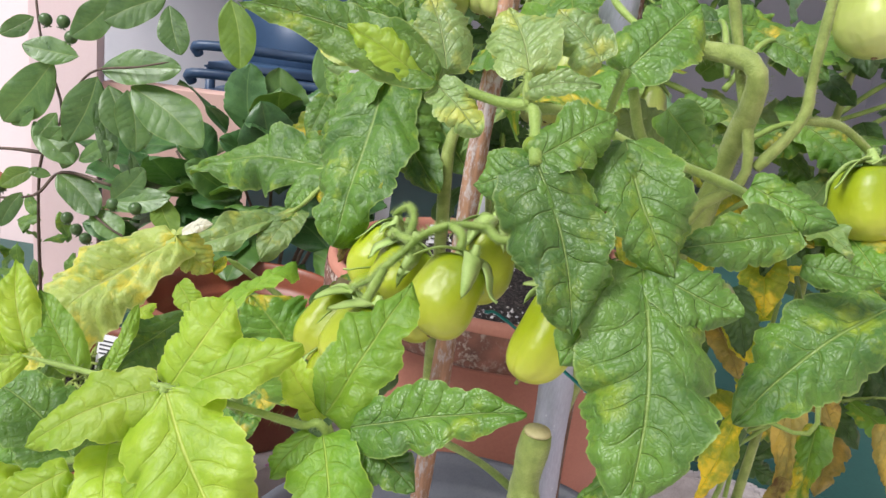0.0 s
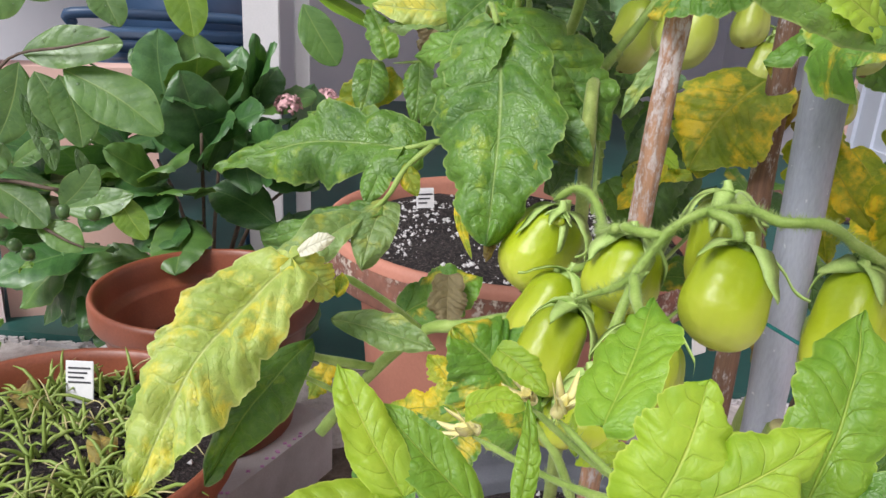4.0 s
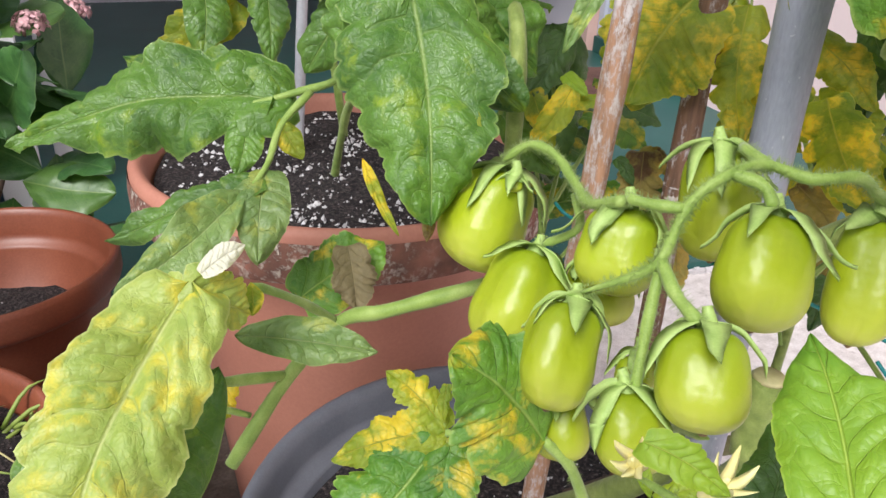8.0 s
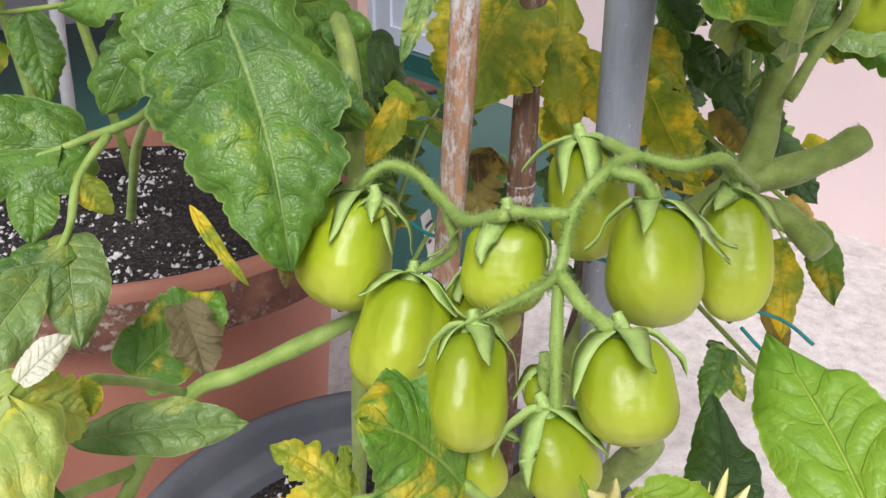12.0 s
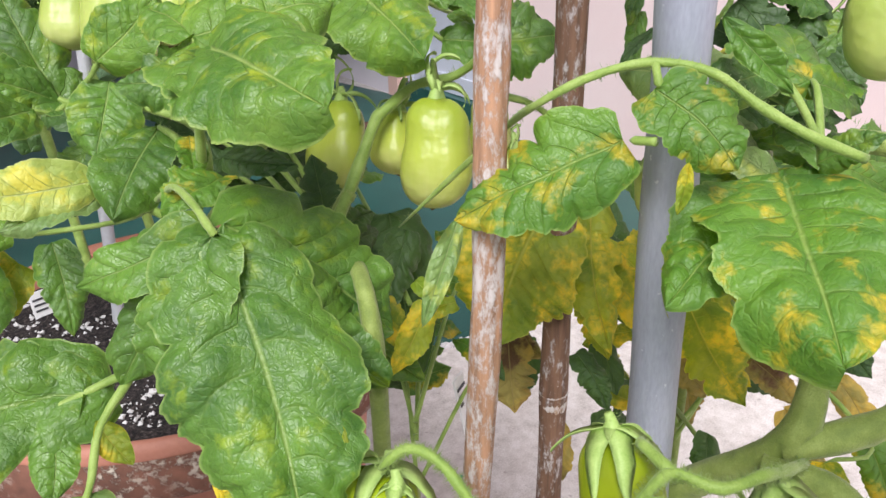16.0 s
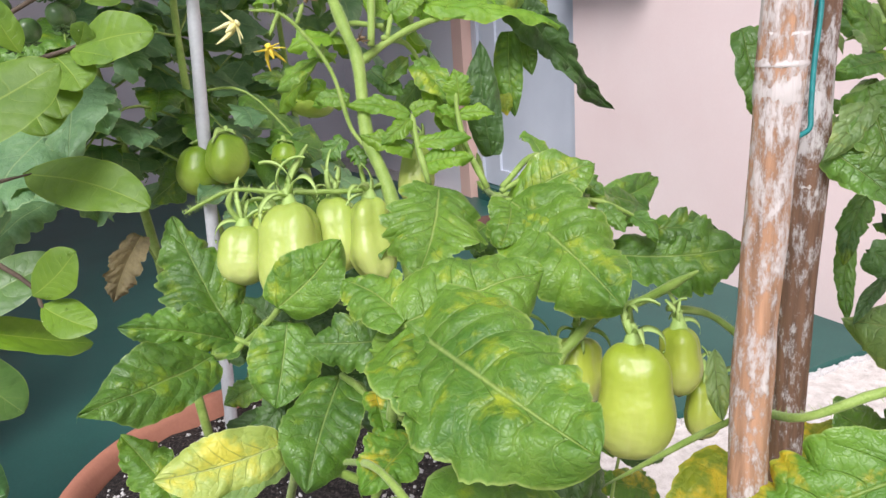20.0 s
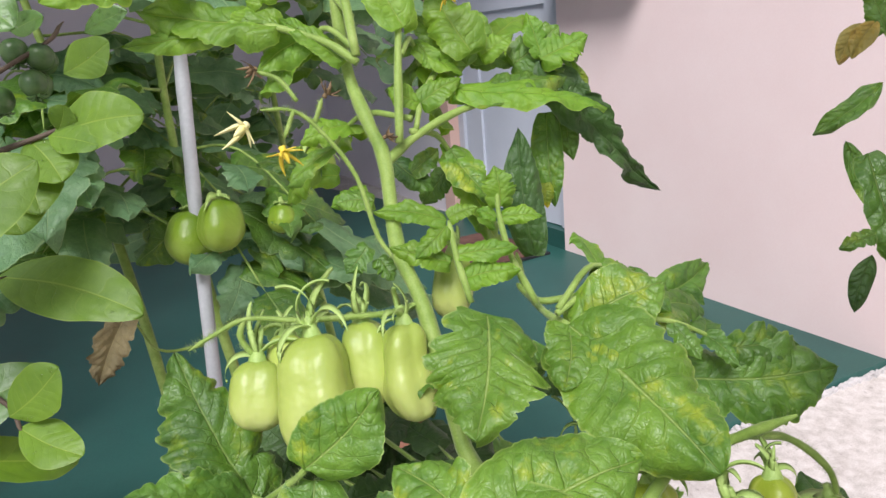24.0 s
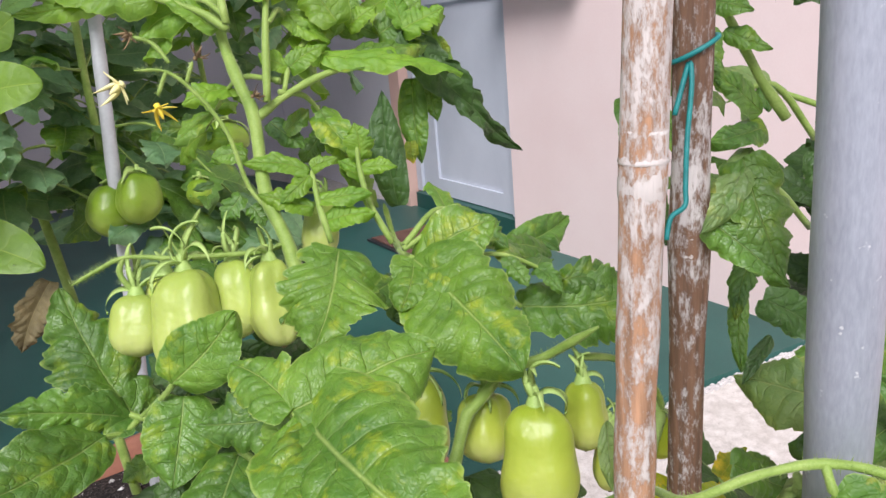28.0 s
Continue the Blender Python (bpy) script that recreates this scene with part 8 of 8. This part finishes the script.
# round fruit at the back, skin coloured darker for the shade there
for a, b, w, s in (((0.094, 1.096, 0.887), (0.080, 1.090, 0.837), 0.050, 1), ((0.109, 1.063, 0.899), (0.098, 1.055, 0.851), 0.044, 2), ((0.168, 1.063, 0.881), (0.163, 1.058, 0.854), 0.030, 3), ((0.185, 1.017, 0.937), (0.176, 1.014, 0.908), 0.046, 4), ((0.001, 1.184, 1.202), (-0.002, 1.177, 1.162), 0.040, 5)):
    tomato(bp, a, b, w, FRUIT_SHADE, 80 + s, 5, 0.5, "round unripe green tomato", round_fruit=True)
stem(bp, [(0.085, 1.11, 0.748), (0.043, 1.110, 0.758), (0.021, 1.100, 0.807)], 0.0016, 0.0010, "leaf_stalk")
leaf(bp, (0.021, 1.100, 0.807), (-0.018, 1.090, 0.750), (-0.3, -0.8, 0.3), 0.55, "tan", "leaflet", "dried tan leaf hanging down", **dict(LOBED, curl=0.8, fold=0.6))
back_plant("shaded tomato plant climbing behind the others", (0.24, 1.08, 0.52), (0.35, 1.41, 0.89), (0.36, 1.45, 1.35), 62, 22, 0.15, 0.100)
back_plant("shaded tomato plant climbing behind the others", (0.06, 1.12, 0.52), (0.055, 1.24, 0.87), (0.0, 1.32, 1.30), 63, 22, 0.16, 0.100)

# ---- shrub with oval leaves and dark green berries ----
shrub = base_of("guava_shrub", "small fruit shrub with oval wet leaves and dark green berries", "shrub", (-0.63, 1.13, 0.10))
for pts, r in (([(-0.63, 1.13, 0.10), (-0.60, 1.08, 0.35), (-0.548, 0.995, 0.597), (-0.528, 1.017, 0.674), (-0.567, 1.040, 0.759), (-0.591, 1.064, 0.845)], 0.0026), ([(-0.547, 1.001, 0.619), (-0.582, 1.001, 0.619), (-0.636, 0.999, 0.615)], 0.003), ([(-0.436, 0.974, 0.593), (-0.506, 0.976, 0.602), (-0.539, 0.966, 0.568), (-0.606, 0.962, 0.556)], 0.0025), ([(-0.528, 1.017, 0.674), (-0.487, 1.013, 0.733), (-0.419, 0.998, 0.750), (-0.372, 0.992, 0.763)], 0.002), ([(-0.486, 0.968, 0.572), (-0.432, 0.950, 0.544), (-0.407, 0.947, 0.533)], 0.002), ([(-0.591, 1.064, 0.845), (-0.45, 1.10, 1.02), (-0.2, 1.06, 0.965), (-0.030, 1.032, 1.032), (0.013, 1.074, 1.058)], 0.0026), ([(-0.2, 1.06, 0.93), (-0.14, 0.95, 0.96), (-0.050, 0.909, 0.985), (-0.039, 0.902, 0.990)], 0.0022), ([(-0.2, 1.06, 0.93), (-0.17, 0.93, 0.90), (-0.086, 0.902, 0.909)], 0.002), ([(-0.17, 0.93, 0.90), (-0.109, 0.889, 0.846), (-0.101, 0.873, 0.824)], 0.002)):
    stem(shrub, pts, r, r * 0.6, "branch", TWIG)
OVAL = dict(lobes=0, teeth=0.0, round_base=0.55, point=1.5, wave=0.015, quilt=0.008, curl=0.12, fold=0.08, roll=0.02)
leaf(shrub, (-0.505, 1.018, 0.752), (-0.576, 1.009, 0.759), (0.46, -0.80, 0.38), 0.55, "guava", "leaf", "", **OVAL)
leaf(shrub, (-0.538, 1.015, 0.742), (-0.587, 0.981, 0.658), (0.47, -0.78, 0.41), 0.6, "guava", "leaf", "", **OVAL)
leaf(shrub, (-0.477, 1.013, 0.730), (-0.499, 0.977, 0.643), (0.42, -0.80, 0.43), 0.6, "guava", "leaf", "", **OVAL)
leaf(shrub, (-0.461, 1.010, 0.721), (-0.424, 0.982, 0.656), (0.39, -0.81, 0.43), 0.6, "guava", "leaf", "", **OVAL)
leaf(shrub, (-0.431, 1.011, 0.724), (-0.322, 0.984, 0.659), (0.34, -0.84, 0.43), 0.55, "guava", "leaf", "", **OVAL)
leaf(shrub, (-0.474, 1.015, 0.740), (-0.363, 1.010, 0.755), (0.38, -0.84, 0.38), 0.47, "guava", "leaf", "", **OVAL)
leaf(shrub, (-0.467, 1.042, 0.834), (-0.514, 1.015, 0.777), (0.43, -0.84, 0.34), 0.6, "guava", "leaf", "", **OVAL)
leaf(shrub, (-0.400, 1.045, 0.843), (-0.473, 1.022, 0.802), (0.39, -0.86, 0.33), 0.6, "guava", "leaf", "", **OVAL)
leaf(shrub, (-0.395, 1.042, 0.833), (-0.367, 1.015, 0.772), (0.35, -0.87, 0.34), 0.6, "guava", "leaf", "", **OVAL)
leaf(shrub, (-0.315, 1.048, 0.851), (-0.287, 1.014, 0.765), (0.29, -0.90, 0.34), 0.55, "lime", "leaf", "", **OVAL)
leaf(shrub, (-0.512, 0.976, 0.601), (-0.447, 0.953, 0.556), (0.41, -0.76, 0.51), 0.6, "guava", "leaf", "", **OVAL)
leaf(shrub, (-0.462, 0.964, 0.559), (-0.410, 0.946, 0.530), (0.38, -0.76, 0.53), 0.6, "guava", "leaf", "", **OVAL)
leaf(shrub, (-0.436, 0.969, 0.574), (-0.394, 0.973, 0.623), (0.37, -0.79, 0.50), 0.6, "guava", "leaf", "", **OVAL)
leaf(shrub, (-0.437, 0.969, 0.573), (-0.354, 0.965, 0.592), (0.35, -0.79, 0.51), 0.47, "guava", "leaf", "", **OVAL)
leaf(shrub, (-0.506, 0.977, 0.606), (-0.491, 0.978, 0.645), (0.43, -0.77, 0.47), 0.6, "guava", "leaf", "", **OVAL)
leaf(shrub, (-0.486, 0.981, 0.619), (-0.439, 0.980, 0.649), (0.40, -0.79, 0.47), 0.45, "guava", "leaf", "", **OVAL)
leaf(shrub, (-0.536, 0.982, 0.624), (-0.509, 0.982, 0.661), (0.44, -0.77, 0.46), 0.6, "guava", "leaf", "", **OVAL)
leaf(shrub, (-0.544, 0.975, 0.601), (-0.579, 0.957, 0.576), (0.46, -0.74, 0.49), 0.6, "lime", "leaf", "", **OVAL)
leaf(shrub, (-0.555, 0.966, 0.570), (-0.572, 0.943, 0.526), (0.46, -0.72, 0.52), 0.52, "guava", "leaf", "", **OVAL)
leaf(shrub, (-0.435, 1.009, 0.718), (-0.408, 0.978, 0.642), (0.38, -0.82, 0.44), 0.6, "guava", "leaf", "", **OVAL)
leaf(shrub, (-0.474, 1.003, 0.698), (-0.438, 0.970, 0.616), (0.40, -0.80, 0.45), 0.3, "shade_dark", "leaf", "", **OVAL)
leaf(shrub, (-0.553, 0.992, 0.662), (-0.487, 0.970, 0.617), (0.44, -0.77, 0.46), 0.52, "guava", "leaf", "", **OVAL)
leaf(shrub, (-0.582, 0.990, 0.654), (-0.549, 0.987, 0.681), (0.47, -0.77, 0.44), 0.6, "guava", "leaf", "", **OVAL)
leaf(shrub, (-0.524, 0.997, 0.677), (-0.543, 0.976, 0.639), (0.45, -0.77, 0.45), 0.52, "guava", "leaf", "", **OVAL)
leaf(shrub, (-0.572, 1.030, 0.795), (-0.607, 1.011, 0.768), (0.49, -0.80, 0.36), 0.6, "guava", "leaf", "", **OVAL)
leaf(shrub, (-0.520, 0.974, 0.596), (-0.545, 0.965, 0.602), (0.44, -0.75, 0.49), 0.6, "guava", "leaf", "", **OVAL)
leaf(shrub, (-0.375, 0.974, 0.590), (-0.341, 0.951, 0.542), (0.32, -0.79, 0.52), 0.6, "lime", "leaf", "", **OVAL)
leaf(shrub, (-0.398, 0.974, 0.590), (-0.415, 0.978, 0.641), (0.36, -0.80, 0.48), 0.3, "shade_dark", "leaf", "", **OVAL)
leaf(shrub, (-0.019, 0.964, 1.019), (0.006, 0.938, 1.037), (-0.22, -0.93, 0.30), 0.69, "lime", "leaf", "", **OVAL)
leaf(shrub, (-0.045, 0.905, 0.985), (-0.004, 0.861, 0.993), (-0.21, -0.90, 0.37), 0.60, "lime", "leaf", "", **OVAL)
leaf(shrub, (-0.042, 0.903, 0.987), (-0.038, 0.892, 1.002), (-0.18, -0.92, 0.36), 0.88, "lime", "leaf", "", **OVAL)
leaf(shrub, (-0.047, 0.907, 0.985), (-0.028, 0.875, 0.978), (-0.18, -0.91, 0.38), 0.56, "lime", "leaf", "", **OVAL)
leaf(shrub, (-0.057, 0.915, 0.984), (-0.049, 0.885, 0.960), (-0.15, -0.90, 0.40), 0.94, "lime", "leaf", "", **OVAL)
leaf(shrub, (-0.091, 0.906, 0.909), (-0.033, 0.836, 0.885), (-0.13, -0.84, 0.53), 0.43, "lime", "leaf", "", **OVAL)
leaf(shrub, (-0.105, 0.881, 0.833), (-0.078, 0.856, 0.862), (-0.07, -0.80, 0.60), 0.69, "lime", "leaf", "", **OVAL)
leaf(shrub, (-0.102, 0.876, 0.827), (-0.079, 0.839, 0.814), (-0.07, -0.76, 0.64), 0.62, "lime", "leaf", "", **OVAL)
leaf(shrub, (-0.067, 0.919, 0.976), (-0.063, 0.890, 0.943), (-0.12, -0.90, 0.42), 0.75, "lime", "leaf", "", **OVAL)
leaf(shrub, (-0.031, 1.040, 1.051), (-0.013, 1.015, 1.059), (-0.17, -0.95, 0.26), 0.62, "guava", "leaf", "", **OVAL)
leaf(shrub, (0.038, 1.119, 1.051), (0.067, 1.087, 1.065), (-0.25, -0.93, 0.27), 0.50, "guava", "leaf", "", **OVAL)
leaf(shrub, (-0.074, 0.922, 0.968), (-0.074, 0.894, 0.933), (-0.10, -0.89, 0.43), 0.88, "lime", "leaf", "", **OVAL)
leaf(shrub, (-0.057, 0.958, 1.126), (-0.028, 0.920, 1.105), (-0.15, -0.97, 0.21), 0.50, "lime", "leaf", "", **OVAL)
leaf(shrub, (-0.060, 0.954, 1.103), (-0.028, 0.921, 1.109), (-0.15, -0.96, 0.22), 0.50, "lime", "leaf", "", **OVAL)
leaf(shrub, (-0.070, 1.018, 1.082), (-0.039, 0.977, 1.050), (-0.12, -0.95, 0.29), 0.6, "guava", "leaf", "", **OVAL)
leaf(shrub, (-0.077, 0.901, 0.985), (-0.088, 0.904, 1.020), (-0.09, -0.92, 0.38), 0.62, "lime", "leaf", "", **OVAL)
def drops(ob, count, r0, r1, seed):
    """Rain drops sitting on a leaf's upper face, one joined part."""
    rng = np.random.RandomState(seed)
    me = ob.data
    pieces = []
    for _ in range(count):
        p = me.polygons[rng.randint(len(me.polygons))]
        c, nn = np.array(p.center), np.array(p.normal)
        r = rng.uniform(r0, r1) * (0.5 + 0.5 * rng.rand())
        x = np.cross(nn, (0.3, 0.8, 0.5))
        x /= np.linalg.norm(x)
        y = np.cross(nn, x)
        vs, fs = [], []
        for i, (rr, hh) in enumerate(((1.0, 0.0), (0.92, 0.3), (0.6, 0.55), (0.2, 0.66))):
            for k in range(8):
                a = 0.7854 * k
                vs.append(c + r * (rr * (math.cos(a) * x + math.sin(a) * y) + hh * nn))
        for i in range(3):
            for k in range(8):
                fs.append((i * 8 + k, i * 8 + (k + 1) % 8, (i + 1) * 8 + (k + 1) % 8, (i + 1) * 8 + k))
        fs.append(tuple(24 + k for k in range(8)))
        pieces.append((vs, fs))
    v, f = join(pieces)
    put("water_drop", v, f, DROP, ob, "small clear rain drops")["kind"] = "stuff"


k = 0
for ob in [o for o in shrub.children if o.name.startswith("leaf")]:
    near = "lime" in ob.data.materials[0].name
    drops(ob, 16 if near else 14, 0.0005, 0.0010 if near else 0.0022, 500 + k)
    k += 1


def berry(at, r, seed):
    rng = np.random.RandomState(seed)
    prof = [(r * math.sin(math.pi * t) ** 0.8 + 1e-5, -r * math.cos(math.pi * t)) for t in np.linspace(0.02, 0.98, 10)]
    v, f = lathe_data(prof, 14)
    crown = []
    for k in range(5):
        a = 1.257 * k
        c = np.array([math.cos(a), math.sin(a), 0])
        crown.append(tube_data([c * r * 0.2 + np.array([0, 0, -r]), c * r * 0.5 + np.array([0, 0, -r * 1.15]), c * r * 0.75 + np.array([0, 0, -r * 1.1])], [r * 0.16, r * 0.03], 5))
    v, f = join([(v, f)] + crown)
    ob = put("berry", v, f, BERRY, shrub)
    ob.matrix_basis = Matrix.Translation(local(shrub, at)) @ pose(0, 0, 0, rng.uniform(-30, 30), rng.uniform(-30, 30), rng.uniform(0, 360))


for k, p in enumerate(((-0.562, 1.040, 0.793), (-0.532, 1.030, 0.794), (-0.519, 1.025, 0.775), (-0.433, 0.968, 0.570), (-0.398, 0.958, 0.571), (-0.533, 1.036, 0.521), (-0.517, 1.031, 0.507), (-0.501, 1.026, 0.497), (-0.598, 0.986, 0.568), (-0.645, 0.985, 0.491))):
    berry(p, 0.0085, k)
for k, p in enumerate(((-0.031, 1.043, 1.037), (-0.016, 1.037, 1.032), (-0.025, 1.033, 1.014), (-0.046, 1.051, 1.004), (-0.064, 1.050, 1.022), (-0.069, 1.061, 1.004), (-0.057, 1.064, 0.999), (-0.008, 1.067, 1.029), (-0.020, 1.043, 1.012))):
    berry(p, 0.0098, 30 + k)

stem(shrub, [(-0.30, 1.09, 1.0), (-0.26, 0.98, 0.97), (-0.22, 0.91, 0.86), (-0.145, 0.895, 0.825)], 0.0022, 0.0016, "twig", TWIG)
leaf(shrub, (-0.15, 0.895, 0.825), (-0.0753, 0.8899, 0.851), (-0.1, -0.6, 0.7), 0.5, "guava", "leaf", "", **OVAL)
leaf(shrub, (-0.15, 0.895, 0.82), (-0.0729, 0.8984, 0.7837), (-0.1, -0.3, 0.9), 0.5, "lime", "leaf", "", **OVAL)
leaf(shrub, (-0.16, 0.895, 0.81), (-0.125, 0.89, 0.752), (-0.3, -0.6, 0.6), 0.6, "guava", "leaf", "", **OVAL)

stem(shrub, [(-0.22, 0.91, 0.86), (-0.20, 0.88, 0.90), (-0.165, 0.862, 0.935)], 0.002, 0.0014, "twig", TWIG)
leaf(shrub, (-0.165, 0.862, 0.935), (-0.0651, 0.8515, 0.9773), (-0.1, -0.7, 0.6), 0.55, "lime", "leaf", "", **OVAL)

# ---- hydrangea ----
hydrangea = base_of("hydrangea", "leafy dark green hydrangea shrub with pale pink flower heads", "shrub", (-0.42, 1.75, 0.0))
HYD = dict(lobes=0, teeth=0.05, round_base=0.5, point=1.4, wave=0.03, quilt=0.03, curl=0.25, fold=0.10, roll=0.05)
rng = np.random.RandomState(71)
for k in range(9):
    a = 0.7 * k
    e = (-0.42 + 0.22 * math.cos(a), 1.72 + 0.16 * math.sin(a), rng.uniform(0.40, 0.55))
    stem(hydrangea, [(-0.42, 1.75, 0.0), (-0.42 + 0.1 * math.cos(a), 1.74 + 0.08 * math.sin(a), 0.3), e], 0.006, 0.003, "branch", TWIG)
for k in range(135):
    d = rng.normal(size=3)
    d[1] = -abs(d[1])
    d[2] = d[2] * 0.9 + 0.25
    d /= np.linalg.norm(d)
    c = np.array([-0.40, 1.80, 0.34]) + d * np.array([0.34, 0.25, 0.25]) * rng.uniform(0.75, 1.05)
    g = d + rng.normal(size=3) * 0.5 + np.array([0, 0, -0.2])
    g /= np.linalg.norm(g)
    s = rng.uniform(0.125, 0.20)
    kind = "hyd" if rng.rand() < 0.8 else "guava"
    if max(c[0], c[0] + g[0] * s) < -0.13:
        leaf(hydrangea, tuple(c), tuple(c + g * s), (d[0] * 0.5, d[1] * 0.6 - 0.2, 0.7), 0.72, kind, "leaf", nu=24, nv=5, **HYD)


def head(at, r, mat, n, seed):
    rng = np.random.RandomState(seed)
    ob = base_of("flower_head", "", "", (0, 0, 0))
    pieces = []
    for _ in range(n):
        d = rng.normal(size=3)
        d[2] = abs(d[2])
        d /= np.linalg.norm(d)
        c = np.array(local(hydrangea, at)) + d * r * rng.uniform(0.7, 1.0)
        for j in range(4):
            a = 1.571 * j + rng.uniform(0, 1)
            x = np.cross(d, (0.3, 0.2, 0.9))
            x /= np.linalg.norm(x)
            y = np.cross(d, x)
            t = x * math.cos(a) + y * math.sin(a)
            s = np.cross(d, t)
            w = r * 0.22
            pieces.append(([c, c + t * w - s * w * 0.6 + d * w * 0.2, c + t * w * 1.7, c + t * w + s * w * 0.6 + d * w * 0.2, c - d * 0.001], [(0, 1, 2, 3), (4, 3, 2, 1)]))
    v, f = join(pieces)
    bpy.data.objects.remove(ob)
    return put("flower_head", v, f, mat, hydrangea, "pale pink flower head" if mat == ROSE else "greenish cream flower bud cluster")


head((-0.147, 1.995, 0.556), 0.035, ROSE, 40, 1)
head((-0.220, 1.662, 0.586), 0.032, ROSE, 36, 2)
head((-0.624, 1.682, 0.455), 0.024, CREAM, 40, 3)
head((-0.390, 1.794, 0.577), 0.02, CREAM, 20, 4)

# ---- stacked blue chairs ----
for k in range(3):
    ch = base_of("stacked_chair", "dark blue plastic chair in a stack", "chair", (-0.62, 2.35 + 0.05 * k, 0.0), "stacked chairs")
    z0 = 0.52 + 0.085 * k
    v, f = box_data((-0.24, 0.0, z0 - 0.05), (0.24, 0.42, z0 - 0.02), 0.012)
    put("seat", v, f, BLUE, ch)
    v, f = tube_data([(-0.25, -0.01, z0), (-0.24, -0.03, z0 + 0.03), (0.0, -0.04, z0 + 0.035), (0.24, -0.03, z0 + 0.03), (0.25, -0.01, z0), (0.26, 0.2, z0 - 0.02)], [0.016, 0.016], 10)
    put("armrest", v, f, BLUE, ch)
    v, f = box_data((-0.22, 0.40, z0), (0.22, 0.43, z0 + 0.4), 0.012)
    put("backrest", v, f, BLUE, ch)
    for x in (-0.22, 0.22):
        for y in (0.02, 0.40):
            v, f = tube_data([(x, y, z0 - 0.04), (x * 1.05, y, 0.0)], [0.016, 0.013], 8)
            put("leg", v, f, BLUE, ch)

post = base_of("white_post", "narrow white painted upright board", "post", (-0.33, 2.30, 0.0), kind="structure")
v, f = box_data((-0.05, 0.0, 0.0), (0.05, 0.03, 2.7), 0.003)
put("board", v, f, WHITE, post, smooth=False)
v, f = box_data((0.085, 0.10, 0.0), (0.13, 0.13, 2.7), 0.003)
put("board", v, f, WHITE, post, smooth=False)

# hanging flowers by the column
small = pot("flower_pot", "small terracotta pot of mauve flowers beside the column", -1.08, 1.55, 0.11, 0.42, TERRACOTTA, 0.3, rim=0.03, perl=0, seed=9, base_z=0.0)
bed = base_of("bedding_plant", "low bedding plant with mauve and white flowers", "plant", (-0.80, 1.30, 0.10))
rng = np.random.RandomState(77)
for k in range(60):
    c = np.array([-0.80, 1.30, 0.30]) + rng.normal(size=3) * np.array([0.09, 0.07, 0.06])
    d = rng.normal(size=3)
    d[2] = abs(d[2])
    d /= np.linalg.norm(d)
    leaf(bed, tuple(c), tuple(c + d * 0.05), (0, -0.5, 0.8), 0.5, "mid", "leaf", nu=10, nv=2, lobes=0)
stem(bed, [(-0.80, 1.30, 0.10), (-0.80, 1.30, 0.2), (-0.79, 1.29, 0.32)], 0.006, 0.004, "stem")
for k, p in enumerate(((-0.717, 1.179, 0.290), (-0.816, 1.232, 0.293), (-0.650, 1.119, 0.304), (-0.708, 1.178, 0.296))):
    flower(bed, p, (0.2, -0.9, 0.3), 0.024, MAUVE if k % 2 == 0 else WHITE, 20 + k, 5)
